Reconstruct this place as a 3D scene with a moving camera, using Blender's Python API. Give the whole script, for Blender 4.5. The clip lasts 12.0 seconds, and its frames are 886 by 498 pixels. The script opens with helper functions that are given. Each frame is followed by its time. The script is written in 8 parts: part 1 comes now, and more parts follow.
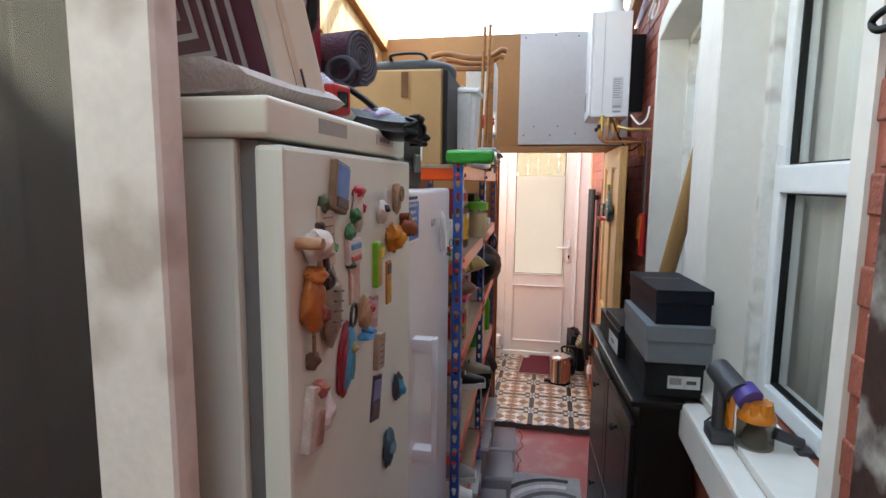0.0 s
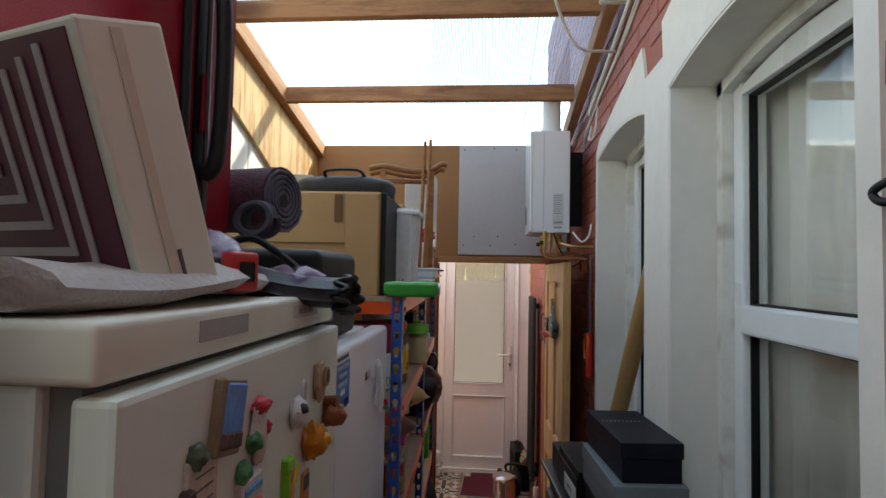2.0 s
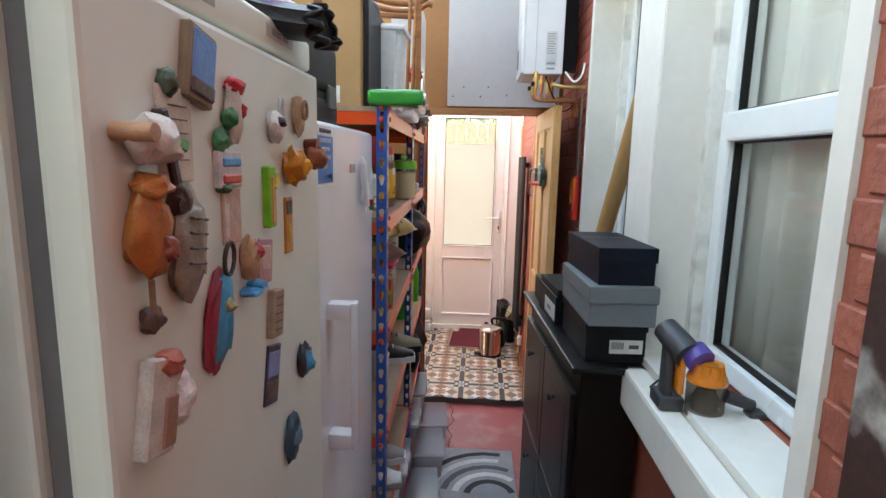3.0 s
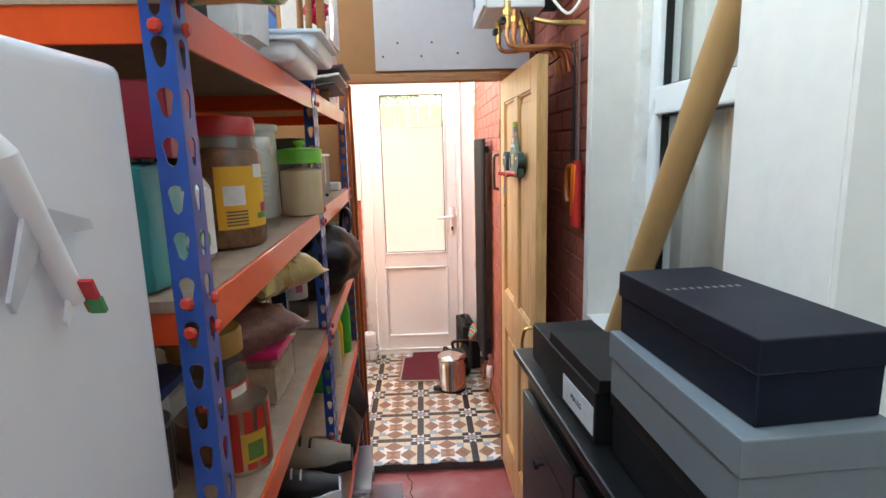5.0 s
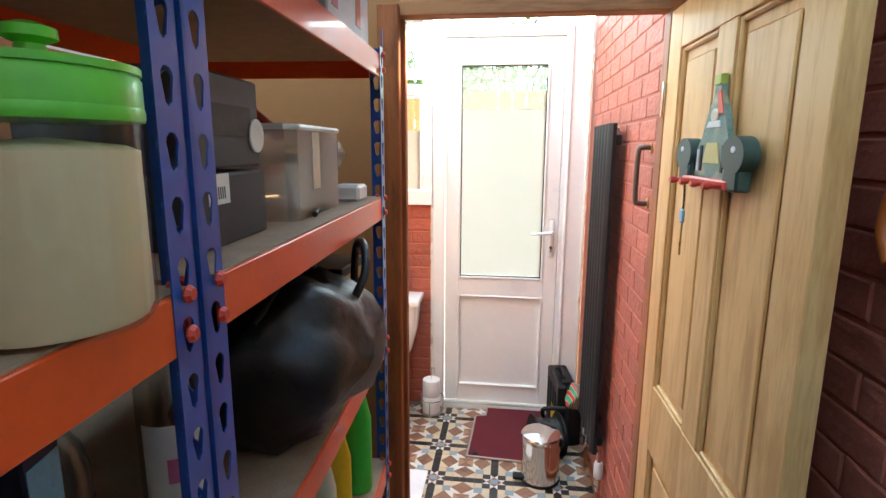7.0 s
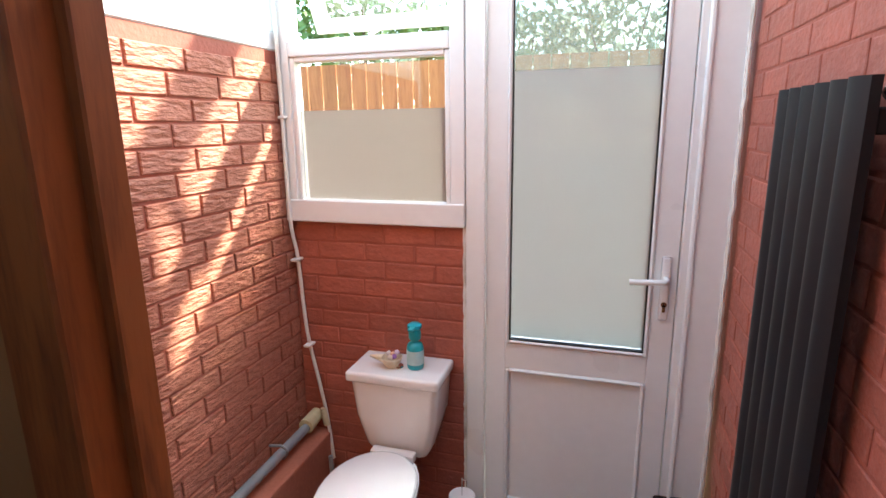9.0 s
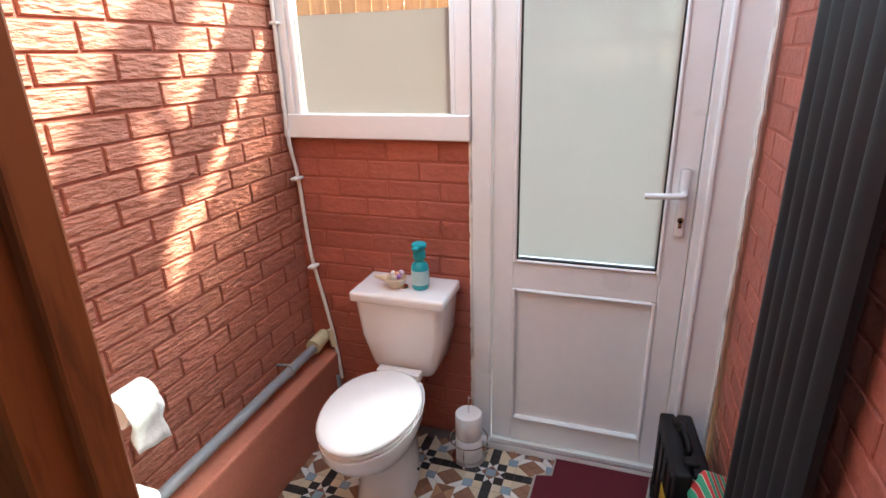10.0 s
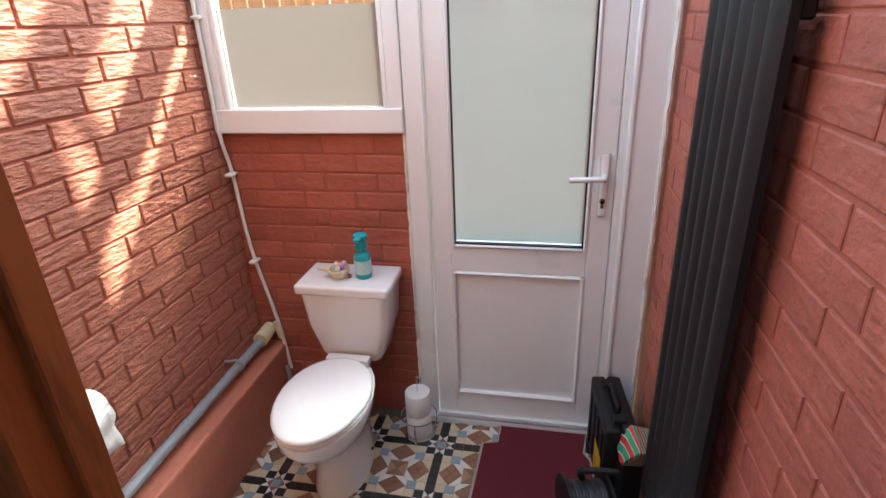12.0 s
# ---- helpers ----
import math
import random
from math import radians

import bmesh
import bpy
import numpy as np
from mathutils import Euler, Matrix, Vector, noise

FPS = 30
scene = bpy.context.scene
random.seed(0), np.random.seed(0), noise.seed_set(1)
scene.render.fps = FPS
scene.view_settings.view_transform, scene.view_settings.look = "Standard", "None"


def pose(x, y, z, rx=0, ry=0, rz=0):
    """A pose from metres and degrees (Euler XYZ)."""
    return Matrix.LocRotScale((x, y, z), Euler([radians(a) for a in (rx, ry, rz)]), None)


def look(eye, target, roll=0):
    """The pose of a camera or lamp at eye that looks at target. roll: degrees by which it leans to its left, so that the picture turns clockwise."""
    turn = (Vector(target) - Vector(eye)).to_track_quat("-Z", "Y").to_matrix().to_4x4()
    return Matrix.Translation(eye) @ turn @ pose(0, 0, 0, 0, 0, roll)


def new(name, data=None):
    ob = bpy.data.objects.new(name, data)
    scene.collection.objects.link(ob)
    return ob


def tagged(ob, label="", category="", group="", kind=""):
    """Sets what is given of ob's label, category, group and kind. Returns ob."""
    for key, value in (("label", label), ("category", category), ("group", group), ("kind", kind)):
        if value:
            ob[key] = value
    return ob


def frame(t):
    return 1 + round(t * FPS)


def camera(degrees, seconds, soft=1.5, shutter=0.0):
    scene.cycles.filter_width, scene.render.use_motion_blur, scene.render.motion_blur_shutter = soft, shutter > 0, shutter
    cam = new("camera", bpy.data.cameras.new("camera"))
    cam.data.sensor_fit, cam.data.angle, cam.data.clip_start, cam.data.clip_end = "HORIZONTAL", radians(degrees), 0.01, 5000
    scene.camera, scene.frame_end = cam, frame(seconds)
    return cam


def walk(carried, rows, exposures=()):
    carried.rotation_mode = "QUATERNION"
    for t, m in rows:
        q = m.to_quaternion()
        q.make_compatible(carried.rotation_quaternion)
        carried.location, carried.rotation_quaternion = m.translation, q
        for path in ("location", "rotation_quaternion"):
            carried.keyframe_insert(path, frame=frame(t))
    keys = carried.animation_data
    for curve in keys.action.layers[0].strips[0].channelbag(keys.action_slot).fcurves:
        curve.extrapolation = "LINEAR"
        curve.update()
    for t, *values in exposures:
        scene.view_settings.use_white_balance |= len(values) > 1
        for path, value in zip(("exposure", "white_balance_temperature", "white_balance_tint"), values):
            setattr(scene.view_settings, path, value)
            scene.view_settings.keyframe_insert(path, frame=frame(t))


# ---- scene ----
cam = camera(79.0, 12.0)
PATH = [
    (0, (0.311, -0.098, 1.778), (-0.08, 1.847, 1.528), 0.6),
    (0.5, (0.293, 0.075, 1.865), (0.02, 2.054, 1.759), 0.4),
    (1, (0.293, 0.126, 1.979), (0.124, 2.118, 2.052), 0.4),
    (1.5, (0.289, 0.117, 2.068), (0.121, 2.102, 2.246), -0.1),
    (2, (0.264, 0.111, 1.908), (0.099, 2.102, 1.998), 1.1),
    (2.5, (0.282, 0.08, 1.731), (0.136, 2.066, 1.55), 1.0),
    (2.7, (0.292, 0.084, 1.709), (0.161, 2.061, 1.439), 1.3),
    (4.3, (0.24, 0.651, 1.632), (0.196, 2.612, 1.241), -0.8),
    (4.5, (0.253, 0.835, 1.657), (0.238, 2.796, 1.266), -1.4),
    (5, (0.263, 1.097, 1.67), (0.333, 3.062, 1.304), -1.5),
    (5.5, (0.257, 1.244, 1.712), (0.301, 3.219, 1.399), -0.8),
    (6, (0.292, 1.521, 1.729), (0.213, 3.498, 1.438), -0.8),
    (6.5, (0.262, 1.837, 1.69), (0.07, 3.802, 1.37), -0.6),
    (7, (0.244, 2.188, 1.629), (0.003, 4.138, 1.256), 0.3),
    (7.2, (0.238, 2.355, 1.617), (-0.042, 4.295, 1.222), -0.1),
    (8.8, (0.265, 3.438, 1.693), (-0.287, 5.3, 1.213), -0.9),
    (9, (0.286, 3.463, 1.663), (-0.287, 5.325, 1.213), -0.8),
    (9.5, (0.298, 3.487, 1.728), (-0.318, 5.323, 1.226), -1.2),
    (10, (0.297, 3.535, 1.58), (-0.309, 5.314, 0.896), -1.6),
    (10.5, (0.271, 3.556, 1.48), (-0.305, 5.265, 0.614), -1.8),
    (11, (0.276, 3.554, 1.457), (-0.26, 5.231, 0.508), -1.4),
    (11.5, (0.282, 3.534, 1.577), (-0.18, 5.274, 0.706), -0.9),
    (12, (0.312, 3.485, 1.662), (-0.071, 5.283, 0.875), -2.4),
]
walk(cam, [(t, look(eye, target, roll)) for t, eye, target, roll in PATH],
     exposures=[(0, 3.8, 9000, 10), (0.6, 3.5, 8900, 8), (1.0, 2.85, 8900, 8), (1.3, 2.2, 9200, 10), (1.8, 2.25, 9200, 11), (2.4, 3.75, 8800, 8), (4.5, 4.25, 9000, 6),
                (5.5, 4.4, 8800, 5), (6.5, 4.3, 8000, 2), (7.2, 4.1, 7400, -6), (8.8, 3.2, 7000, 4), (9.6, 3.05, 7000, 3), (10.5, 3.75, 6800, -1), (11.4, 3.75, 6800, -1), (12, 3.2, 6800, 0)])


# ---- light ----
world = bpy.data.worlds.new("sky")
scene.world = world
world.use_nodes = True
wn = world.node_tree
sky = wn.nodes.new("ShaderNodeTexSky")
sky.sky_type, sky.sun_disc = "NISHITA", False
SUN_DIR = Vector((0.55, 0.60, 0.69)).normalized()   # towards the sun
sky.sun_elevation = math.asin(SUN_DIR.z)
sky.sun_rotation = math.atan2(SUN_DIR.x, SUN_DIR.y)
wn.links.new(sky.outputs[0], wn.nodes["Background"].inputs[0])
wn.nodes["Background"].inputs[1].default_value = 0.15
sun = new("sun", bpy.data.lights.new("sun", "SUN"))
sun.data.energy, sun.data.angle, sun.data.color = 3.0, radians(2.2), (1.0, 0.95, 0.87)
sun.matrix_world = look((3, 4, 8), Vector((3, 4, 8)) - SUN_DIR)


# ---- materials ----
def mat(name, col, rough=0.6, metal=0.0, vary=0.12, scale=6.0, bump=0.0, bscale=60.0, per_piece=0.0, stain=None, stain_amt=0.0,
        stain_scale=2.5, stretch=(1, 1, 1), coat=0.0, spec=0.5, sheen=0.0, deep=0.004):
    """Noise-varied surface: colour at two scales, stains, fine relief, and a shift from piece to piece."""
    m = bpy.data.materials.new(name)
    m.use_nodes = True
    nt = m.node_tree
    N, L = nt.nodes, nt.links
    b = N["Principled BSDF"]
    b.inputs["Roughness"].default_value, b.inputs["Metallic"].default_value = rough, metal
    b.inputs["Coat Weight"].default_value = coat
    b.inputs["Specular IOR Level"].default_value = spec
    b.inputs["Sheen Weight"].default_value = sheen
    tc = N.new("ShaderNodeTexCoord")
    mp = N.new("ShaderNodeMapping")
    mp.inputs["Scale"].default_value = stretch
    L.new(tc.outputs["Object"], mp.inputs[0])
    if per_piece:
        ow = N.new("ShaderNodeObjectInfo")
        sh = N.new("ShaderNodeMath")
        sh.operation = "MULTIPLY"
        sh.inputs[1].default_value = 37.0
        L.new(ow.outputs["Random"], sh.inputs[0]), L.new(sh.outputs[0], mp.inputs["Location"])
    n1 = N.new("ShaderNodeTexNoise")
    n1.inputs["Scale"].default_value, n1.inputs["Detail"].default_value = scale, 6
    L.new(mp.outputs[0], n1.inputs["Vector"])
    n2 = N.new("ShaderNodeTexNoise")
    n2.inputs["Scale"].default_value, n2.inputs["Detail"].default_value = scale * 9, 4
    L.new(mp.outputs[0], n2.inputs["Vector"])
    add = N.new("ShaderNodeMath")
    add.operation = "ADD"
    L.new(n1.outputs[0], add.inputs[0]), L.new(n2.outputs[0], add.inputs[1])
    val = N.new("ShaderNodeMapRange")
    val.inputs["From Min"].default_value, val.inputs["From Max"].default_value = 0.6, 1.4
    val.inputs["To Min"].default_value, val.inputs["To Max"].default_value = 1 - vary, 1 + vary
    L.new(add.outputs[0], val.inputs[0])
    src = val.outputs[0]
    if per_piece:
        oi = N.new("ShaderNodeObjectInfo")
        pr = N.new("ShaderNodeMapRange")
        pr.inputs["To Min"].default_value, pr.inputs["To Max"].default_value = 1 - per_piece, 1 + per_piece
        L.new(oi.outputs["Random"], pr.inputs[0])
        mul = N.new("ShaderNodeMath")
        mul.operation = "MULTIPLY"
        L.new(src, mul.inputs[0]), L.new(pr.outputs[0], mul.inputs[1])
        src = mul.outputs[0]
    vm = N.new("ShaderNodeVectorMath")
    vm.operation = "SCALE"
    vm.inputs[0].default_value = col
    L.new(src, vm.inputs["Scale"])
    out = vm.outputs[0]
    if stain:
        ns = N.new("ShaderNodeTexNoise")
        ns.inputs["Scale"].default_value, ns.inputs["Detail"].default_value = stain_scale, 7
        L.new(mp.outputs[0], ns.inputs["Vector"])
        ra = N.new("ShaderNodeMapRange")
        ra.inputs["From Min"].default_value, ra.inputs["From Max"].default_value = 0.52, 0.68
        ra.inputs["To Max"].default_value = stain_amt
        L.new(ns.outputs[0], ra.inputs[0])
        mx = N.new("ShaderNodeMix")
        mx.data_type = "RGBA"
        mx.inputs[7].default_value = (*stain, 1)
        L.new(ra.outputs[0], mx.inputs[0]), L.new(out, mx.inputs[6])
        out = mx.outputs[2]
    L.new(out, b.inputs["Base Color"])
    rr = N.new("ShaderNodeMapRange")
    rr.inputs["To Min"].default_value, rr.inputs["To Max"].default_value = max(0.02, rough - 0.08), min(1, rough + 0.08)
    L.new(n1.outputs[0], rr.inputs[0]), L.new(rr.outputs[0], b.inputs["Roughness"])
    if bump:
        n3 = N.new("ShaderNodeTexNoise")
        n3.inputs["Scale"].default_value, n3.inputs["Detail"].default_value = bscale, 5
        L.new(mp.outputs[0], n3.inputs["Vector"])
        bp = N.new("ShaderNodeBump")
        bp.inputs["Strength"].default_value, bp.inputs["Distance"].default_value = bump, deep
        L.new(n3.outputs[0], bp.inputs["Height"]), L.new(bp.outputs[0], b.inputs["Normal"])
    return m


def wood(name, col, dark, rough=0.5, ring=3.0, axis="z", knots=0.0, bump=0.15):
    """Grain that runs along one axis, with wavy rings and dark knots."""
    m = bpy.data.materials.new(name)
    m.use_nodes = True
    nt = m.node_tree
    N, L = nt.nodes, nt.links
    b = N["Principled BSDF"]
    tc = N.new("ShaderNodeTexCoord")
    mp = N.new("ShaderNodeMapping")
    mp.inputs["Scale"].default_value = {"x": (0.12, 1, 1), "y": (1, 0.12, 1), "z": (1, 1, 0.12)}[axis]
    L.new(tc.outputs["Object"], mp.inputs[0])
    nz = N.new("ShaderNodeTexNoise")
    nz.inputs["Scale"].default_value, nz.inputs["Detail"].default_value, nz.inputs["Distortion"].default_value = ring * 6, 8, 1.2
    L.new(mp.outputs[0], nz.inputs["Vector"])
    fn = N.new("ShaderNodeTexNoise")
    fn.inputs["Scale"].default_value, fn.inputs["Detail"].default_value = ring * 60, 3
    L.new(mp.outputs[0], fn.inputs["Vector"])
    av = N.new("ShaderNodeMix")
    av.inputs[0].default_value = 0.3
    L.new(nz.outputs[0], av.inputs[2]), L.new(fn.outputs[0], av.inputs[3])
    cr = N.new("ShaderNodeValToRGB")
    cr.color_ramp.elements[0].position, cr.color_ramp.elements[0].color = 0.36, (*dark, 1)
    cr.color_ramp.elements[1].position, cr.color_ramp.elements[1].color = 0.56, (*col, 1)
    L.new(av.outputs[0], cr.inputs[0])
    out = cr.outputs[0]
    if knots:
        mk = N.new("ShaderNodeMapping")
        mk.inputs["Scale"].default_value = {"x": (0.45, 1, 1), "y": (1, 0.45, 1), "z": (1, 1, 0.45)}[axis]
        L.new(tc.outputs["Object"], mk.inputs[0])
        vo = N.new("ShaderNodeTexVoronoi")
        vo.inputs["Scale"].default_value = knots
        L.new(mk.outputs[0], vo.inputs["Vector"])
        kr = N.new("ShaderNodeMapRange")
        kr.inputs["From Min"].default_value, kr.inputs["From Max"].default_value = 0.06, 0.16
        kr.inputs["To Min"].default_value, kr.inputs["To Max"].default_value = 0.85, 0.0
        L.new(vo.outputs["Distance"], kr.inputs[0])
        mx = N.new("ShaderNodeMix")
        mx.data_type = "RGBA"
        mx.inputs[7].default_value = (dark[0] * 0.35, dark[1] * 0.3, dark[2] * 0.3, 1)
        L.new(kr.outputs[0], mx.inputs[0]), L.new(out, mx.inputs[6])
        out = mx.outputs[2]
    L.new(out, b.inputs["Base Color"])
    b.inputs["Roughness"].default_value = rough
    bp = N.new("ShaderNodeBump")
    bp.inputs["Strength"].default_value, bp.inputs["Distance"].default_value = bump, 0.003
    L.new(av.outputs[0], bp.inputs["Height"]), L.new(bp.outputs[0], b.inputs["Normal"])
    return m


def clear(name, tint=(1, 1, 1), rough=0.0, gloss=0.08, haze=0.0, wave=0.0, milk=1.0, blur=0.0):
    """Thin clear sheet: lets light straight through, with a little gloss and haze."""
    m = bpy.data.materials.new(name)
    m.use_nodes = True
    nt = m.node_tree
    N, L = nt.nodes, nt.links
    N.remove(N["Principled BSDF"])
    o = N["Material Output"]
    tr = N.new("ShaderNodeBsdfTransparent")
    tr.inputs[0].default_value = (*tint, 1)
    gl = N.new("ShaderNodeBsdfGlossy")
    gl.inputs["Roughness"].default_value = max(rough, 0.02)
    lw = N.new("ShaderNodeLayerWeight")
    lw.inputs[0].default_value = 0.5
    pw = N.new("ShaderNodeMath")
    pw.operation = "POWER"
    pw.inputs[1].default_value = 4.0
    L.new(lw.outputs["Facing"], pw.inputs[0])
    fr = N.new("ShaderNodeMath")
    fr.operation = "MULTIPLY"
    fr.inputs[1].default_value = 0.4
    L.new(pw.outputs[0], fr.inputs[0])
    m1 = N.new("ShaderNodeMixShader")
    ad = N.new("ShaderNodeMath")
    ad.operation = "ADD"
    ad.inputs[1].default_value = gloss * 0.6
    L.new(fr.outputs[0], ad.inputs[0]), L.new(ad.outputs[0], m1.inputs[0])
    L.new(tr.outputs[0], m1.inputs[1]), L.new(gl.outputs[0], m1.inputs[2])
    end = m1.outputs[0]
    if haze:
        tl = N.new("ShaderNodeBsdfTranslucent")
        tl.inputs[0].default_value = (*(milk * c for c in tint), 1)
        m2 = N.new("ShaderNodeMixShader")
        m2.inputs[0].default_value = haze
        L.new(end, m2.inputs[1]), L.new(tl.outputs[0], m2.inputs[2])
        end = m2.outputs[0]
    if blur:
        rf = N.new("ShaderNodeBsdfRefraction")
        rf.inputs["Color"].default_value = (*tint, 1)
        rf.inputs["Roughness"].default_value, rf.inputs["IOR"].default_value = blur, 1.12
        m3 = N.new("ShaderNodeMixShader")
        m3.inputs[0].default_value = 0.72
        L.new(end, m3.inputs[1]), L.new(rf.outputs[0], m3.inputs[2])
        end = m3.outputs[0]
    if wave:
        tc = N.new("ShaderNodeTexCoord")
        nz = N.new("ShaderNodeTexNoise")
        nz.inputs["Scale"].default_value = wave
        L.new(tc.outputs["Object"], nz.inputs["Vector"])
        bp = N.new("ShaderNodeBump")
        bp.inputs["Strength"].default_value, bp.inputs["Distance"].default_value = 0.6, 0.004
        L.new(nz.outputs[0], bp.inputs["Height"]), L.new(bp.outputs[0], gl.inputs["Normal"])
    L.new(end, o.inputs[0])
    return m


WHITE_PVC = mat("white_pvc", (0.78, 0.81, 0.81), 0.30, vary=0.03, scale=3)
WHITE_WALL = mat("white_masonry_paint", (0.74, 0.71, 0.65), 0.75, vary=0.05, scale=2.5, bump=0.25, bscale=45, stain=(0.5, 0.45, 0.38), stain_amt=0.18, stain_scale=3)
OLD_WHITE = mat("flaking_white_paint", (0.74, 0.73, 0.68), 0.6, vary=0.08, scale=8, bump=0.4, bscale=30, stain=(0.22, 0.15, 0.1), stain_amt=0.5, stain_scale=9)
RED_BRICK = mat("red_painted_brick", (0.37, 0.105, 0.070), 0.6, vary=0.18, scale=14, bump=0.8, bscale=45, per_piece=0.12, stretch=(0.6, 1, 1), deep=0.008)
RED_RUSTIC = mat("terracotta_painted_brick", (0.43, 0.160, 0.102), 0.62, vary=0.14, scale=12, bump=1.0, bscale=48, per_piece=0.08, stretch=(0.40, 1.3, 1), deep=0.016)
RED_JOINT = mat("red_painted_mortar", (0.36, 0.10, 0.065), 0.7, vary=0.15, scale=18, bump=0.5, bscale=60)
RED_SMOOTH = mat("terracotta_render", (0.46, 0.16, 0.10), 0.65, vary=0.12, scale=9, bump=0.3, bscale=40)
RED_FLOOR = mat("red_floor_paint", (0.30, 0.055, 0.052), 0.42, vary=0.16, scale=5, bump=0.25, bscale=30, stain=(0.45, 0.30, 0.28), stain_amt=0.25, stain_scale=6)
BLACK_SOFT = mat("black_plastic", (0.010, 0.010, 0.011), 0.5, vary=0.2, scale=12, bump=0.1, bscale=80, spec=0.3)
BLACK_WOOD = mat("black_brown_lacquer", (0.007, 0.0065, 0.0065), 0.36, spec=0.35, vary=0.25, scale=4, bump=0.08, bscale=30, stretch=(1, 1, 0.2))
PINE = wood("varnished_pine", (0.70, 0.40, 0.165), (0.52, 0.26, 0.09), 0.42, 3.0, "z", knots=2.2)
PINE_DARK = wood("stained_pine", (0.33, 0.095, 0.025), (0.17, 0.045, 0.012), 0.5, 4.0, "z", knots=2.6)
ROUGH_X = wood("sawn_timber", (0.42, 0.19, 0.08), (0.25, 0.10, 0.04), 0.7, 4.0, "x", knots=2.2)
ROUGH_Y = wood("sawn_timber_rail", (0.42, 0.19, 0.08), (0.25, 0.10, 0.04), 0.7, 4.0, "y", knots=2.2)
FIBRE = mat("brown_fibreboard", (0.34, 0.155, 0.058), 0.7, vary=0.06, scale=3, bump=0.08, bscale=90)
CHIP = mat("shelf_chipboard", (0.36, 0.25, 0.17), 0.75, vary=0.22, scale=30, bump=0.15, bscale=120)
GREY_BOARD = mat("grey_plasterboard", (0.52, 0.50, 0.50), 0.8, vary=0.05, scale=4, bump=0.06, bscale=60)
ORANGE = mat("orange_steel", (0.80, 0.085, 0.015), 0.35, vary=0.08, scale=10, coat=0.2)
BLUE = mat("blue_steel", (0.008, 0.075, 0.34), 0.33, vary=0.1, scale=10, coat=0.2)
ENAMEL = mat("white_fridge_enamel", (0.69, 0.75, 0.67), 0.33, vary=0.03, scale=2)
ENAMEL_COOL = mat("white_freezer_enamel", (0.74, 0.75, 0.77), 0.22, vary=0.03, scale=2)
IVORY = mat("ivory_plastic", (0.70, 0.71, 0.60), 0.42, vary=0.04, scale=3)
GLASS = clear("window_glass", (0.97, 0.98, 0.97))
CERAMIC = mat("glazed_ceramic", (0.82, 0.82, 0.81), 0.12, vary=0.02, scale=2, coat=0.4)


# ---- mesh helpers ----
def box(bm, x0, x1, y0, y1, z0, z1, bev=0.0, seg=1, m=None):
    r = bmesh.ops.create_cube(bm, size=1.0)
    vs = r["verts"]
    bmesh.ops.scale(bm, vec=(x1 - x0, y1 - y0, z1 - z0), verts=vs)
    bmesh.ops.translate(bm, vec=((x0 + x1) / 2, (y0 + y1) / 2, (z0 + z1) / 2), verts=vs)
    if m is not None:
        bmesh.ops.transform(bm, matrix=m, verts=vs)
    if bev > 0:
        es = list({e for v in vs for e in v.link_edges})
        bmesh.ops.bevel(bm, geom=es, offset=bev, segments=seg, affect="EDGES", profile=0.6)
    return bm


def cyl(bm, a, b, r0, r1=None, n=16, caps=True):
    a, b = Vector(a), Vector(b)
    d = b - a
    m = Matrix.Translation((a + b) / 2) @ d.to_track_quat("Z", "Y").to_matrix().to_4x4()
    bmesh.ops.create_cone(bm, cap_ends=caps, segments=n, radius1=r0, radius2=r0 if r1 is None else r1, depth=d.length, matrix=m)
    return bm


def lathe(bm, prof, n=24, c=(0, 0, 0), sx=1.0, sy=1.0):
    """Turns a profile of (radius, height) about the z axis."""
    rings = []
    for r, z in prof:
        rings.append([bm.verts.new((c[0] + sx * max(r, 1e-4) * math.cos(2 * math.pi * i / n), c[1] + sy * max(r, 1e-4) * math.sin(2 * math.pi * i / n), c[2] + z)) for i in range(n)])
    for p, q in zip(rings, rings[1:]):
        for i in range(n):
            bm.faces.new((p[i], p[(i + 1) % n], q[(i + 1) % n], q[i]))
    bm.faces.new(rings[0][::-1])
    bm.faces.new(rings[-1])
    return bm


def sweep(bm, pts, r, n=8, smooth=True):
    """A round tube along a line of points."""
    pts = [Vector(p) for p in pts]
    if smooth and len(pts) > 2:
        q = []
        for i in range(len(pts) - 1):
            p0, p1, p2, p3 = pts[max(i - 1, 0)], pts[i], pts[i + 1], pts[min(i + 2, len(pts) - 1)]
            for k in range(5):
                t = k / 5
                q.append(0.5 * ((2 * p1) + (p2 - p0) * t + (2 * p0 - 5 * p1 + 4 * p2 - p3) * t * t + (3 * p1 - p0 - 3 * p2 + p3) * t ** 3))
        pts = q + [pts[-1]]
    rings, up = [], Vector((0.13, 0.31, 0.94))
    for i, p in enumerate(pts):
        d = (pts[min(i + 1, len(pts) - 1)] - pts[max(i - 1, 0)]).normalized()
        s = d.cross(up)
        if s.length < 1e-3:
            s = d.cross(Vector((1, 0, 0)))
        s.normalize()
        up = s.cross(d)
        rings.append([bm.verts.new(p + r * (math.cos(2 * math.pi * k / n) * s + math.sin(2 * math.pi * k / n) * up)) for k in range(n)])
    for a, b in zip(rings, rings[1:]):
        for k in range(n):
            bm.faces.new((a[k], a[(k + 1) % n], b[(k + 1) % n], b[k]))
    bm.faces.new(rings[0][::-1])
    bm.faces.new(rings[-1])
    return bm


